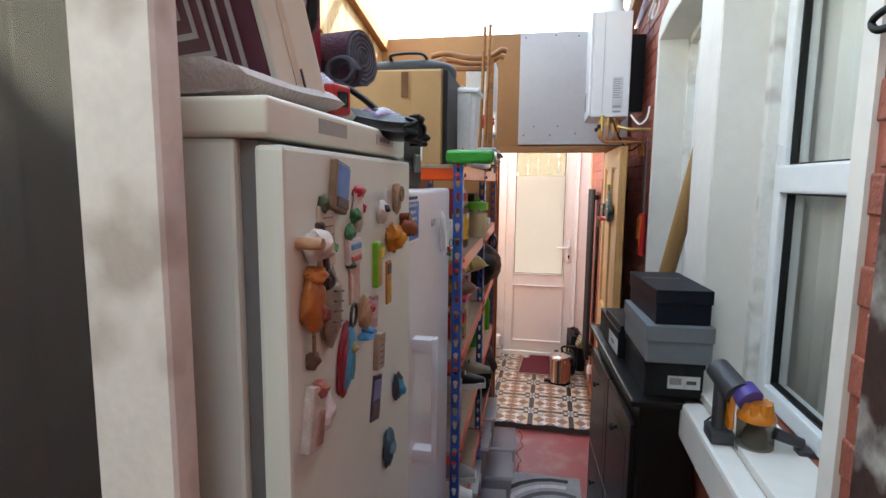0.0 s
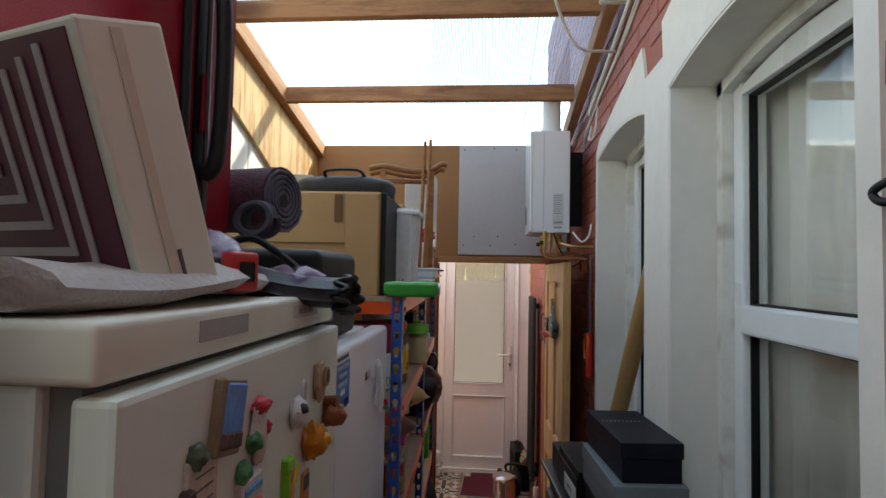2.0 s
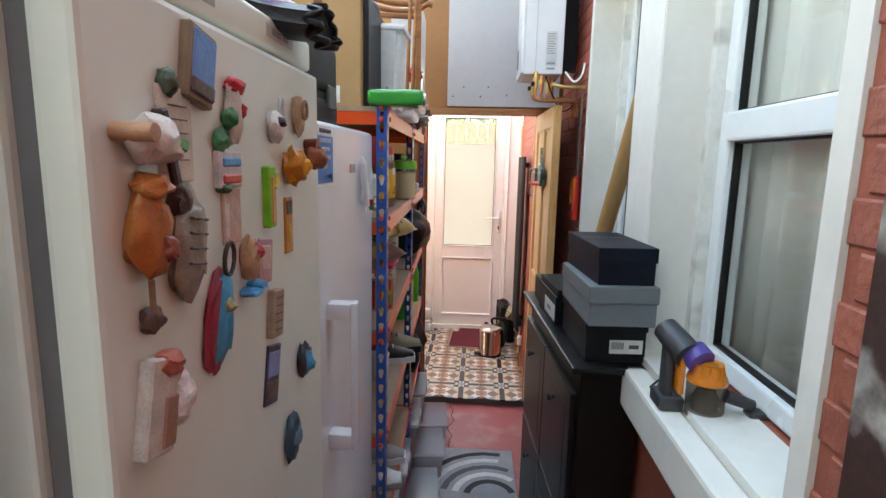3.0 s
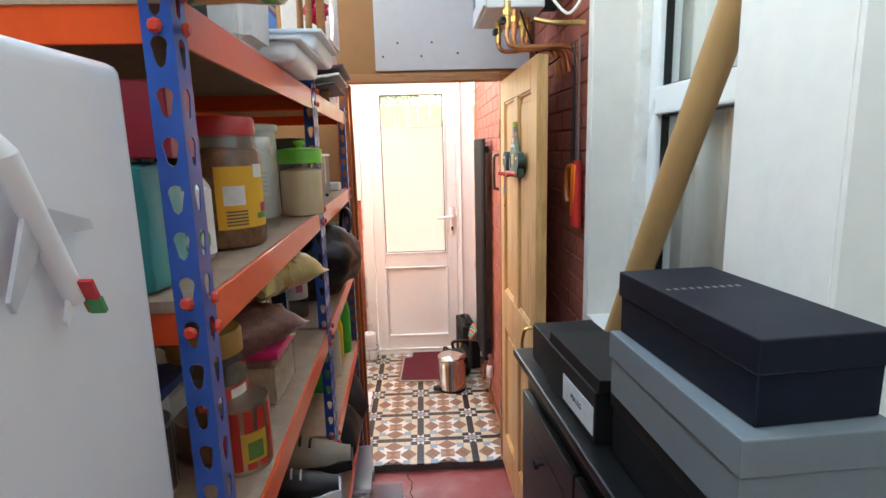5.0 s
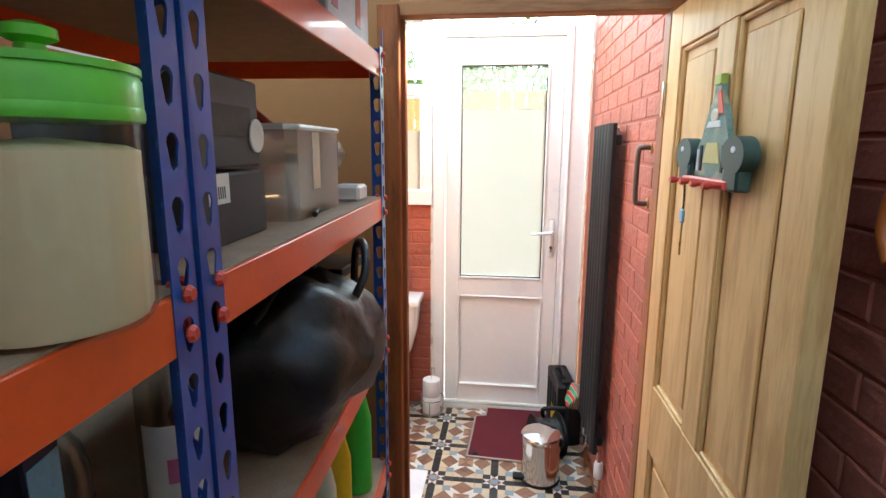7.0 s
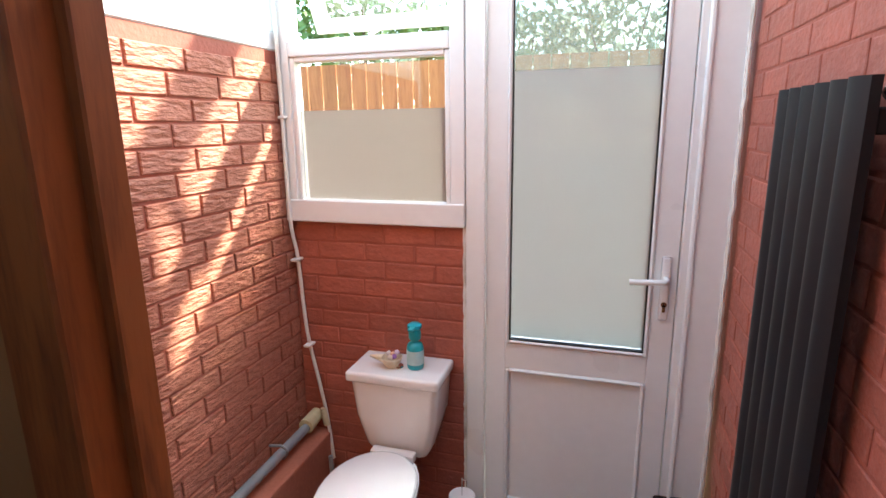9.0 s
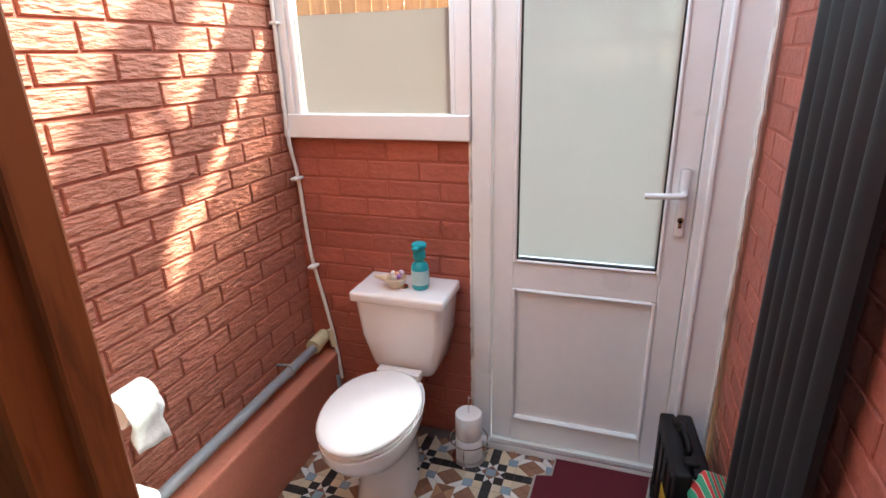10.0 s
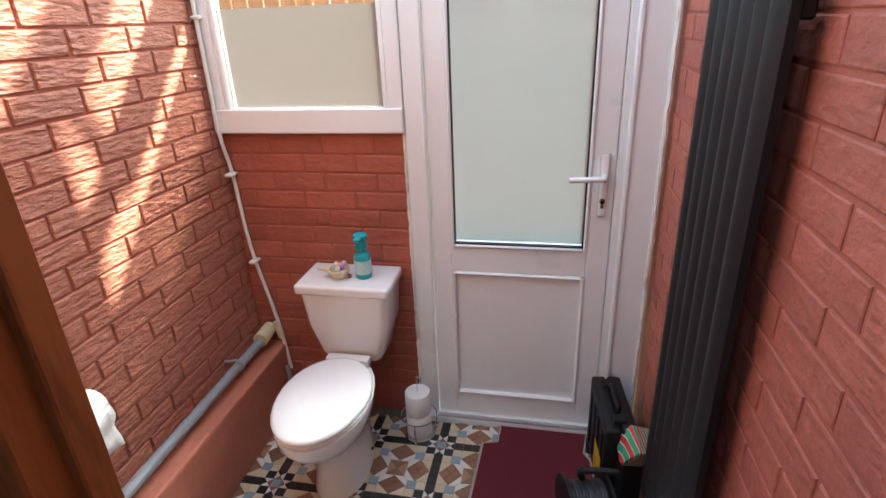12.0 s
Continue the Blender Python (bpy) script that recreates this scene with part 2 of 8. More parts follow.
def prism(bm, outline, axis, lo, hi):
    """Extrudes a flat outline along an axis: outline is in the other two axes, in order."""
    def at(p, h):
        return {"x": (h, p[0], p[1]), "y": (p[0], h, p[1]), "z": (p[0], p[1], h)}[axis]
    a = [bm.verts.new(at(p, lo)) for p in outline]
    b = [bm.verts.new(at(p, hi)) for p in outline]
    bm.faces.new(a[::-1])
    bm.faces.new(b)
    n = len(a)
    for i in range(n):
        bm.faces.new((a[i], a[(i + 1) % n], b[(i + 1) % n], b[i]))
    return bm


def mesh_of(name, bm, material, smooth=False):
    bmesh.ops.recalc_face_normals(bm, faces=bm.faces)
    me = bpy.data.meshes.new(name)
    bm.to_mesh(me)
    bm.free()
    me.materials.append(material)
    if smooth:
        me.shade_smooth()
        me.set_sharp_from_angle(angle=radians(smooth if smooth > 1 else 40))
    return me


def part(name, bm, material, parent, label="", smooth=False):
    ob = new(name, mesh_of(name, bm, material, smooth))
    ob.parent = parent
    if label:
        ob["label"] = label
    return ob


def thing(name, loc, label, category, rz=0, group=""):
    ob = new(name)
    ob.empty_display_size = 0.1
    ob.matrix_world = pose(*loc, 0, 0, rz)
    return tagged(ob, label, category, group)


def solid(name, bm, material, label, category, group="", kind="", smooth=False, at=None):
    ob = new(name, mesh_of(name, bm, material, smooth))
    if at is not None:
        ob.matrix_world = at
    return tagged(ob, label, category, group, kind)


def B(*a, **k):
    return box(bmesh.new(), *a, **k)


# ---- setting ----
WX, LX = 0.82, -0.95          # faces of the house wall and of the fence side in the passage
PY = 3.755                    # near face of the partition
BY = 5.41                     # inner face of the back wall
WCL, WCR = -0.98, 0.70        # side walls of the toilet room
FZ = -0.05                    # passage floor


def roof_z(y):
    return 3.10 - 0.215 * (y - 2.36)


# floor, roof and the plain walls that close the place
solid("floor_passage", B(LX - 0.2, 1.2, -1.2, 3.76, FZ - 0.1, FZ), RED_FLOOR, "worn red painted concrete passage floor", "floor", kind="structure")
floor = solid("floor_toilet", B(WCL - 0.1, WCR + 0.1, 3.76, BY + 0.1, FZ - 0.1, -0.006), mat("dark_grout", (0.10, 0.09, 0.08), 0.8, vary=0.2, scale=30),
              "toilet room floor of small geometric tiles", "floor", kind="structure")
solid("ground", B(-60, 60, -60, 60, -0.40, -0.20), mat("garden_ground", (0.10, 0.13, 0.05), 0.9, vary=0.3, scale=2), "garden ground outside", "ground", kind="structure")
# added wall behind the camera, out of view: closes the place, bounces dull light
solid("wall_behind", B(LX - 0.2, 1.2, -1.3, -1.2, FZ, 3.6), mat("dull_plaster", (0.42, 0.40, 0.37), 0.8, vary=0.1, scale=3, bump=0.2), "added unseen dull plaster wall closing the passage", "wall", kind="structure")

# upper storey of the house, out of sight, which keeps the midday sun off most of the roof
solid("wall_house_upper", B(WX, WX + 0.30, -1.2, 5.3, 3.6, 4.15), RED_JOINT, "red brick upper wall of the house", "wall", kind="structure")

# house wall with two arched window openings
W1, W2 = (0.945, 1.78), (2.03, 2.845)
SILL, SPRING, CROWN = 1.10, 2.49, 2.54


def arch_pts(y0, y1, n=10, lift=0.0, z=SPRING, top=CROWN):
    return [(y0 + (y1 - y0) * i / n, z + lift + (top - z) * (1 - (2 * i / n - 1) ** 2)) for i in range(n + 1)]


def house_wall():
    bm = bmesh.new()
    x0, x1 = WX, WX + 0.30
    for y0, y1 in ((-1.2, W1[0]), (W1[1], W2[0]), (W2[1], PY + 0.1)):
        box(bm, x0, x1, y0, y1, FZ, 3.6)
    for y0, y1 in (W1, W2):
        box(bm, x0, x1, y0, y1, FZ, SILL)
        prism(bm, arch_pts(y0, y1) + [(y1, 3.6), (y0, 3.6)], "x", x0, x1)
    return solid("wall_house", bm, RED_JOINT, "dark red painted brick house wall with two windows", "wall", kind="structure")


wall_house = house_wall()


def plaster(name, outline, proud=0.012):
    bm = prism(bmesh.new(), outline, "x", WX - proud, WX + 0.002)
    return part(name, bm, WHITE_WALL, wall_house, "white painted plaster band")


plaster("plaster_pier", [(W1[1], 1.00), (W2[0], 1.00), (W2[0], SPRING), (2.06, 2.62), (2.07, 2.735), (2.03, 2.605), (1.835, 2.607), (W1[1], SPRING)])
plaster("plaster_band", arch_pts(*W1) + [(1.835, 2.607), (1.847, 2.725), (1.752, 2.75), (1.55, 2.77), (1.30, 2.78), (0.90, 2.78), (0.90, SPRING)])
plaster("plaster_band", arch_pts(*W2) + [(2.88, 2.53), (2.80, 2.585), (2.50, 2.65), (2.30, 2.69), (2.07, 2.735), (2.06, 2.62)])
plaster("plaster_edge", [(0.90, 1.0), (W1[0], 1.0), (W1[0], SPRING), (0.90, SPRING)])
plaster("plaster_edge", [(W2[1], 0.4), (2.88, 0.4), (2.88, 2.53), (W2[1], SPRING)])
for (y0, y1) in (W1, W2):                        # plastered reveals
    for y in (y0, y1):
        s = 1 if y == y0 else -1
        part("plaster_reveal", B(WX - 0.010, WX + 0.145, *sorted((y, y + s * 0.010)), SILL, SPRING + 0.01), WHITE_WALL, wall_house)
    bm = bmesh.new()
    low, high = arch_pts(y0, y1, lift=-0.008), arch_pts(y0, y1, lift=0.002)
    prism(bm, low + high[::-1], "x", WX - 0.010, WX + 0.145)
    part("plaster_soffit", bm, WHITE_WALL, wall_house)


def house_window(y0, y1, n, transom):
    """White plastic window with a mullion bar, two panes, seals and pleated curtains behind."""
    w = tagged(new("window_%d" % n), "white plastic house window with pale pleated curtains behind", "window", kind="structure")
    w.matrix_world = pose(WX + 0.145, 0, 0)
    ya, yb = y0 + 0.012, y1 - 0.012
    z0, z1 = SILL + 0.01, CROWN + 0.02

    def bar(name, a, b, c, d, dx=0.0):
        part(name, B(dx, 0.07 + dx, a, b, c, d, 0.008, 2), WHITE_PVC, w)
    part("window_surround", prism(bmesh.new(), [(ya - 0.01, z0), (ya + 0.035, z0), (ya + 0.035, SPRING), (ya - 0.01, SPRING)], "x", -0.02, 0.06), OLD_WHITE, w, "flaking white timber surround")
    part("window_surround", prism(bmesh.new(), [(yb + 0.01, z0), (yb - 0.035, z0), (yb - 0.035, SPRING), (yb + 0.01, SPRING)], "x", -0.02, 0.06), OLD_WHITE, w, "flaking white timber surround")
    bm = bmesh.new()
    lo = arch_pts(ya, yb, lift=-0.045)
    hi = arch_pts(ya, yb, lift=0.0)
    prism(bm, lo + hi[::-1], "x", -0.02, 0.06)
    part("window_surround", bm, OLD_WHITE, w, "flaking white timber surround")
    ya, yb = ya + 0.035, yb - 0.035
    f = 0.055
    bar("window_frame", ya, ya + f, z0, SPRING + 0.02, 0.01)
    bar("window_frame", yb - f, yb, z0, SPRING + 0.02, 0.01)
    bar("window_frame", ya + f, yb - f, z0, z0 + f, 0.01)
    bm = bmesh.new()
    prism(bm, [(ya, SPRING - 0.06), (yb, SPRING - 0.06)] + arch_pts(ya, yb, lift=-0.05)[::-1], "x", 0.012, 0.075)
    part("window_frame", bm, WHITE_PVC, w)
    bar("transom", ya + f - 0.004, yb - f + 0.004, transom - 0.040, transom + 0.040, 0.004)
    for a, b in ((z0 + f, transom - 0.040), (transom + 0.040, SPRING - 0.06)):
        bm = bmesh.new()
        for q in ((ya + f, ya + f + 0.006, a, b), (yb - f - 0.006, yb - f, a, b), (ya + f, yb - f, a, a + 0.006), (ya + f, yb - f, b - 0.006, b)):
            box(bm, 0.030, 0.052, q[0], q[1], q[2], q[3])
        part("glazing_seal", bm, BLACK_SOFT, w)
        part("pane", B(0.040, 0.046, ya + f, yb - f, a, b), GLASS, w)
    return w


window_1 = house_window(*W1, 1, 1.795)
window_2 = house_window(*W2, 2, 1.795)
CURTAIN = mat("pale_curtain_cloth", (0.72, 0.70, 0.65), 0.9, vary=0.06, scale=5, bump=0.1, bscale=200)
for y0, y1 in (W1, W2):
    bm = bmesh.new()
    rows = []
    for i in range(161):
        y = y0 - 0.05 + (y1 - y0 + 0.1) * i / 160
        x = WX + 0.255 + 0.016 * math.sin(y * 62) + 0.012 * math.sin(y * 23 + 1)
        rows.append((bm.verts.new((x, y, SILL - 0.1)), bm.verts.new((x, y, CROWN + 0.2))))
    for a, b in zip(rows, rows[1:]):
        bm.faces.new((a[0], b[0], b[1], a[1]))
    ob = solid("curtain", bm, CURTAIN, "pale grey pleated curtain hanging behind the window", "curtain", group="window curtains", smooth=True)
    so = ob.modifiers.new("thick", "SOLIDIFY")
    so.thickness = 0.004
solid("wall_room_inside", B(WX + 0.9, WX + 1.0, 0.3, PY, 0, 3.2), mat("room_wall", (0.45, 0.36, 0.28), 0.8), "dim beige room wall seen behind the curtains", "wall", kind="structure")
solid("ceiling_room_inside", B(WX + 0.30, WX + 0.9, 0.3, PY, 2.9, 3.0), WHITE_WALL, "white ceiling of the dim room", "ceiling", kind="structure")

# thick white masonry sill under the near window
part("window_sill", B(WX - 0.08, WX - 0.012, 0.88, 1.69, 0.96, 1.085, 0.012, 2), WHITE_WALL, wall_house, "thick chipped white masonry sill")
part("sill_bed", B(WX - 0.012, WX + 0.14, W1[0], W1[1], SILL - 0.02, SILL + 0.004), WHITE_WALL, wall_house)
part("sill_bed", B(WX - 0.012, WX + 0.14, W2[0], W2[1], SILL - 0.02, SILL + 0.004), WHITE_WALL, wall_house)

# fence side: painted board wall, streaked plywood above it
fence = tagged(new("wall_fence"), "white painted board wall along the passage", "wall", kind="structure")
part("backing", B(LX - 0.10, LX - 0.02, -1.2, PY, FZ, 2.75), WHITE_WALL, fence)
for i in range(26):
    y = -1.18 + i * 0.195
    if y < PY - 0.1:
        part("board", B(LX - 0.02, LX, y, y + 0.188, FZ, 2.75, 0.004), WHITE_WALL, fence)
OSB = wood("rain_streaked_plywood", (0.58, 0.40, 0.21), (0.40, 0.15, 0.03), 0.75, 2.2, "z", bump=0.3)
bm = prism(bmesh.new(), [(-1.2, 3.42), (2.18, 2.80), (3.03, 2.44), (PY, 2.36), (PY, roof_z(PY) - 0.02), (-1.2, roof_z(-1.2) - 0.02)], "x", LX + 0.004, LX + 0.022)
solid("plywood_sheet", bm, OSB, "rain-streaked bare plywood sheet above the fence", "plywood")

# roof timbers
timbers = []
for y in (1.68, 2.36, 3.04, 1.0, 0.3, -0.5):
    z = roof_z(y) - 0.045
    timbers.append(solid("roof_joist", B(LX + 0.06, WX - 0.10, y - 0.022, y + 0.022, z - 0.05, z + 0.035, 0.003), ROUGH_X,
                         "rough sawn timber joist under the clear roof", "joist", group="roof joists"))
pitch = math.degrees(math.atan(0.215))
for x in (LX + 0.045, WX - 0.065):
    m = Matrix.Translation((x, 1.4, roof_z(1.4) - 0.055)) @ pose(0, 0, 0, -pitch)
    solid("wall_plate", B(-0.025, 0.025, -2.6, 2.53, -0.045, 0.045, 0.003), ROUGH_Y, "rough sawn timber rail carrying the roof", "timber rail", group="roof rails", at=m)

# ribbed clear roof sheets, one mesh
POLY = clear("ribbed_polycarbonate", (0.60, 0.75, 0.86), rough=0.15, gloss=0.06, haze=0.36, milk=0.52)
bm = bmesh.new()
RIB = clear("polycarbonate_rib", (0.46, 0.60, 0.74), rough=0.3, gloss=0.06, haze=0.75)
for x0, x1 in ((LX - 0.25, -0.31), (-0.306, 0.48), (0.484, 1.12)):
    vs = [bm.verts.new((x, y, roof_z(y) + 0.022)) for x, y in ((x0, -1.3), (x1, -1.3), (x1, PY + 0.01), (x0, PY + 0.01))]
    bm.faces.new(vs)
    k = int((x1 - x0) / 0.016)
    for i in range(k + 1):
        x = x0 + (x1 - x0) * i / k
        vs = [bm.verts.new((x + dx, y, roof_z(y) + 0.016)) for y, dx in ((-1.3, -0.0022), (-1.3, 0.0022), (PY + 0.01, 0.0022), (PY + 0.01, -0.0022))]
        bm.faces.new(vs).material_index = 1
me = bpy.data.meshes.new("ceiling")
bm.to_mesh(me), bm.free()
me.materials.append(POLY), me.materials.append(RIB)
solid("ceiling_toilet", prism(bmesh.new(), [(PY + 0.012, roof_z(PY) + 0.010), (BY + 0.25, roof_z(BY + 0.25) + 0.010), (BY + 0.25, roof_z(BY + 0.25) + 0.016), (PY + 0.012, roof_z(PY) + 0.016)], "x", LX - 0.25, WX - 0.005), clear("clear_roof_sheet", (0.95, 0.97, 0.98), gloss=0.06, haze=0.10), "clear roof sheet over the toilet room", "roof", kind="structure")
tagged(new("ceiling", me), "ribbed clear plastic roof sheets", "roof", kind="structure")

# partition with the doorway
DX0, DX1, DZ = -0.072, 0.648, 1.983
part_w = tagged(new("wall_partition"), "brown fibreboard partition with a timber doorway", "wall", kind="structure")
part("panel", B(LX, DX0 - 0.06, PY, PY + 0.025, -0.01, 2.785), FIBRE, part_w)
part("panel", B(DX0 - 0.06, WX, PY, PY + 0.025, DZ + 0.03, 2.785), FIBRE, part_w)
part("panel", B(LX + 0.02, -0.12, PY - 0.006, PY, 2.36, 2.775), FIBRE, part_w)
part("panel", B(DX1 + 0.05, WX, PY, PY + 0.025, -0.01, DZ + 0.03), FIBRE, part_w)
gb = solid("plasterboard_sheet", B(0.064, WX - 0.03, PY - 0.016, PY - 0.003, 2.036, 2.782, 0.002), GREY_BOARD, "grey plasterboard sheet screwed over the doorway", "plasterboard")
for x, z in ((0.10, 2.10), (0.28, 2.10), (0.45, 2.11), (0.33, 2.16), (0.17, 2.16), (0.10, 2.75), (0.30, 2.76), (0.45, 2.75), (0.60, 2.76)):
    part("screw", cyl(bmesh.new(), (x, PY - 0.018, z), (x, PY - 0.014, z), 0.005, n=8), BLACK_SOFT, gb)
door_frame = tagged(new("door_frame"), "stained pine doorway frame with knots", "door frame", kind="structure")
part("jamb", B(DX0 - 0.06, DX0, PY - 0.035, PY + 0.040, 0, DZ + 0.03, 0.003), PINE_DARK, door_frame)
part("stop", B(DX0 - 0.005, DX0 + 0.012, PY + 0.0, PY + 0.03, 0, DZ - 0.005, 0.002), PINE_DARK, door_frame)
part("jamb", B(DX1, DX1 + 0.05, PY - 0.02, PY + 0.040, 0, DZ + 0.03, 0.003), PINE_DARK, door_frame)
part("lintel", B(DX0, DX1, PY - 0.02, PY + 0.040, DZ, DZ + 0.04, 0.003), ROUGH_X, door_frame)

# toilet room shell
wall_left = solid("wall_west", B(WCL - 0.12, WCL, PY + 0.025, BY + 0.1, -0.1, 1.95), RED_JOINT, "terracotta painted brick wall of the toilet room", "wall", kind="structure")
wall_back = solid("wall_back", B(WCL, -0.215, BY, BY + 0.12, -0.1, 1.285), RED_JOINT, "red painted brick below the toilet window", "wall", kind="structure")
wall_right = solid("wall_east", B(WCR, WCR + 0.12, PY + 0.0, BY + 0.1, -0.1, 2.75), RED_JOINT, "red painted brick wall of the toilet room", "wall", kind="structure")
solid("wall_head", B(WCL - 0.12, WCR + 0.1, BY + 0.02, BY + 0.1, 2.40, 2.50), WHITE_PVC, "white head panel over the back door", "wall", kind="structure")
solid("plinth", B(WCL, -0.845, PY + 0.08, BY, -0.006, 0.33, 0.012, 2), RED_SMOOTH, "terracotta rendered ledge along the toilet wall", "ledge", kind="structure")


# ---- toilet room ----
FROST = clear("frosted_glass", (0.63, 0.68, 0.735), rough=0.35, gloss=0.08, haze=0.9, wave=60, milk=0.30, blur=0.36)
FROST_PALE = clear("pale_frosted_glass", (0.62, 0.61, 0.60), rough=0.35, gloss=0.08, haze=0.9, wave=60, milk=0.40, blur=0.42)
RAIN = clear("rippled_glass", (0.62, 0.68, 0.68), rough=0.08, gloss=0.12, haze=0.12, wave=45, milk=0.5)
GREY_PLASTIC = mat("grey_waste_plastic", (0.27, 0.29, 0.30), 0.4, vary=0.06)
PIPE_WHITE = mat("white_pipe_plastic", (0.75, 0.74, 0.70), 0.45, vary=0.04)
CHROME = mat("polished_steel", (0.72, 0.71, 0.69), 0.09, metal=1.0, vary=0.03)
BRASS = mat("brass", (0.62, 0.42, 0.16), 0.3, metal=1.0, vary=0.15, scale=20)
COPPER = mat("copper_pipe", (0.60, 0.27, 0.13), 0.35, metal=1.0, vary=0.2, scale=20)
ANTHRACITE = mat("anthracite_steel", (0.012, 0.013, 0.015), 0.5, spec=0.25, vary=0.05)
PAPER = mat("tissue_paper", (0.82, 0.81, 0.79), 0.95, vary=0.04, scale=20, bump=0.2, bscale=150)


def bar_frame(parent, name, x0, x1, z0, z1, w, y0, y1, bev=0.006):
    """Four bars round an opening, butted end to end."""
    for a, b, c, d in ((x0, x0 + w, z0, z1), (x1 - w, x1, z0, z1), (x0 + w, x1 - w, z0, z0 + w), (x0 + w, x1 - w, z1 - w, z1)):
        part(name, B(a, b, y0, y1, c, d, bev, 2), WHITE_PVC, parent)


def back_door():
    fr = tagged(new("door_frame_back"), "white plastic frame of the back door with a threshold", "door frame", kind="structure")
    for a, b, c, d in ((-0.215, -0.145, 0.02, 2.30), (0.535, 0.675, 0.02, 2.30), (-0.145, 0.535, 2.24, 2.30)):
        part("frame_bar", B(a, b, BY - 0.025, BY + 0.06, c, d, 0.006, 2), WHITE_PVC, fr)
    part("frame_bead", B(-0.150, -0.138, BY - 0.034, BY - 0.02, 0.03, 2.25, 0.004), WHITE_PVC, fr)
    part("frame_bead", B(0.560, 0.578, BY - 0.036, BY - 0.02, 0.03, 2.29, 0.005), WHITE_PVC, fr)
    part("threshold", B(-0.215, 0.675, BY - 0.06, BY + 0.06, -0.006, 0.028, 0.006, 2), WHITE_PVC, fr)
    part("threshold_strip", B(-0.14, 0.53, BY - 0.058, BY - 0.036, 0.0285, 0.034), mat("aluminium", (0.6, 0.6, 0.6), 0.35, metal=1.0), fr)
    d = tagged(new("door_1"), "closed white plastic back door with frosted glass", "door", kind="structure")
    x0, x1, z0, z1 = -0.138, 0.532, 0.036, 2.235
    y0, y1 = BY - 0.020, BY + 0.035
    s = 0.078
    for a, b, c, e in ((x0, x0 + s, z0, z1), (x1 - s, x1, z0, z1), (x0 + s, x1 - s, z0, z0 + 0.105), (x0 + s, x1 - s, 0.735, 0.84), (x0 + s, x1 - s, z1 - 0.135, z1)):
        part("stile", B(a, b, y0, y1, c, e, 0.003), WHITE_PVC, d)
    for c, e in ((0.141, 0.735), (0.84, 2.10)):
        for q in ((x0 + s, x0 + s + 0.014, c, e), (x1 - s - 0.014, x1 - s, c, e), (x0 + s + 0.014, x1 - s - 0.014, c, c + 0.014), (x0 + s + 0.014, x1 - s - 0.014, e - 0.014, e)):
            part("bead", B(q[0], q[1], y0 - 0.008, y1 - 0.01, q[2], q[3], 0.005), WHITE_PVC, d)
    part("lower_panel", B(x0 + s, x1 - s, y0 + 0.012, y1 - 0.012, 0.141, 0.735), WHITE_PVC, d)
    for q in ((x0 + s + 0.014, x0 + s + 0.019, 0.854, 2.086), (x1 - s - 0.019, x1 - s - 0.014, 0.854, 2.086), (x0 + s + 0.019, x1 - s - 0.019, 0.854, 0.859), (x0 + s + 0.019, x1 - s - 0.019, 2.081, 2.086)):
        part("glazing_seal", B(q[0], q[1], y0 - 0.004, y0 + 0.012, q[2], q[3]), BLACK_SOFT, d)
    part("frosted_pane", B(x0 + s + 0.014, x1 - s - 0.014, BY + 0.003, BY + 0.009, 0.854, 1.842), FROST, d, "frosted glass pane")
    part("clear_pane", B(x0 + s + 0.014, x1 - s - 0.014, BY + 0.003, BY + 0.009, 1.842, 2.086), RAIN, d, "rippled clear glass strip")
    h = part("handle_plate", B(0.478, 0.510, y0 - 0.012, y0, 0.985, 1.215, 0.010, 3), WHITE_PVC, d, smooth=True)
    bm = sweep(bmesh.new(), [(0.494, y0 - 0.010, 1.135), (0.494, y0 - 0.045, 1.135), (0.470, y0 - 0.055, 1.135), (0.375, y0 - 0.052, 1.130)], 0.010, 10)
    part("lever", bm, WHITE_PVC, h, smooth=True)
    bm = cyl(bmesh.new(), (0.494, y0 - 0.016, 1.045), (0.494, y0 - 0.011, 1.045), 0.010, n=14)
    box(bm, 0.489, 0.499, y0 - 0.016, y0 - 0.011, 1.018, 1.045)
    part("lock_cylinder", bm, CHROME, h)
    part("keyhole", B(0.4925, 0.4955, y0 - 0.0175, y0 - 0.0155, 1.040, 1.050), BLACK_SOFT, h)


back_door()


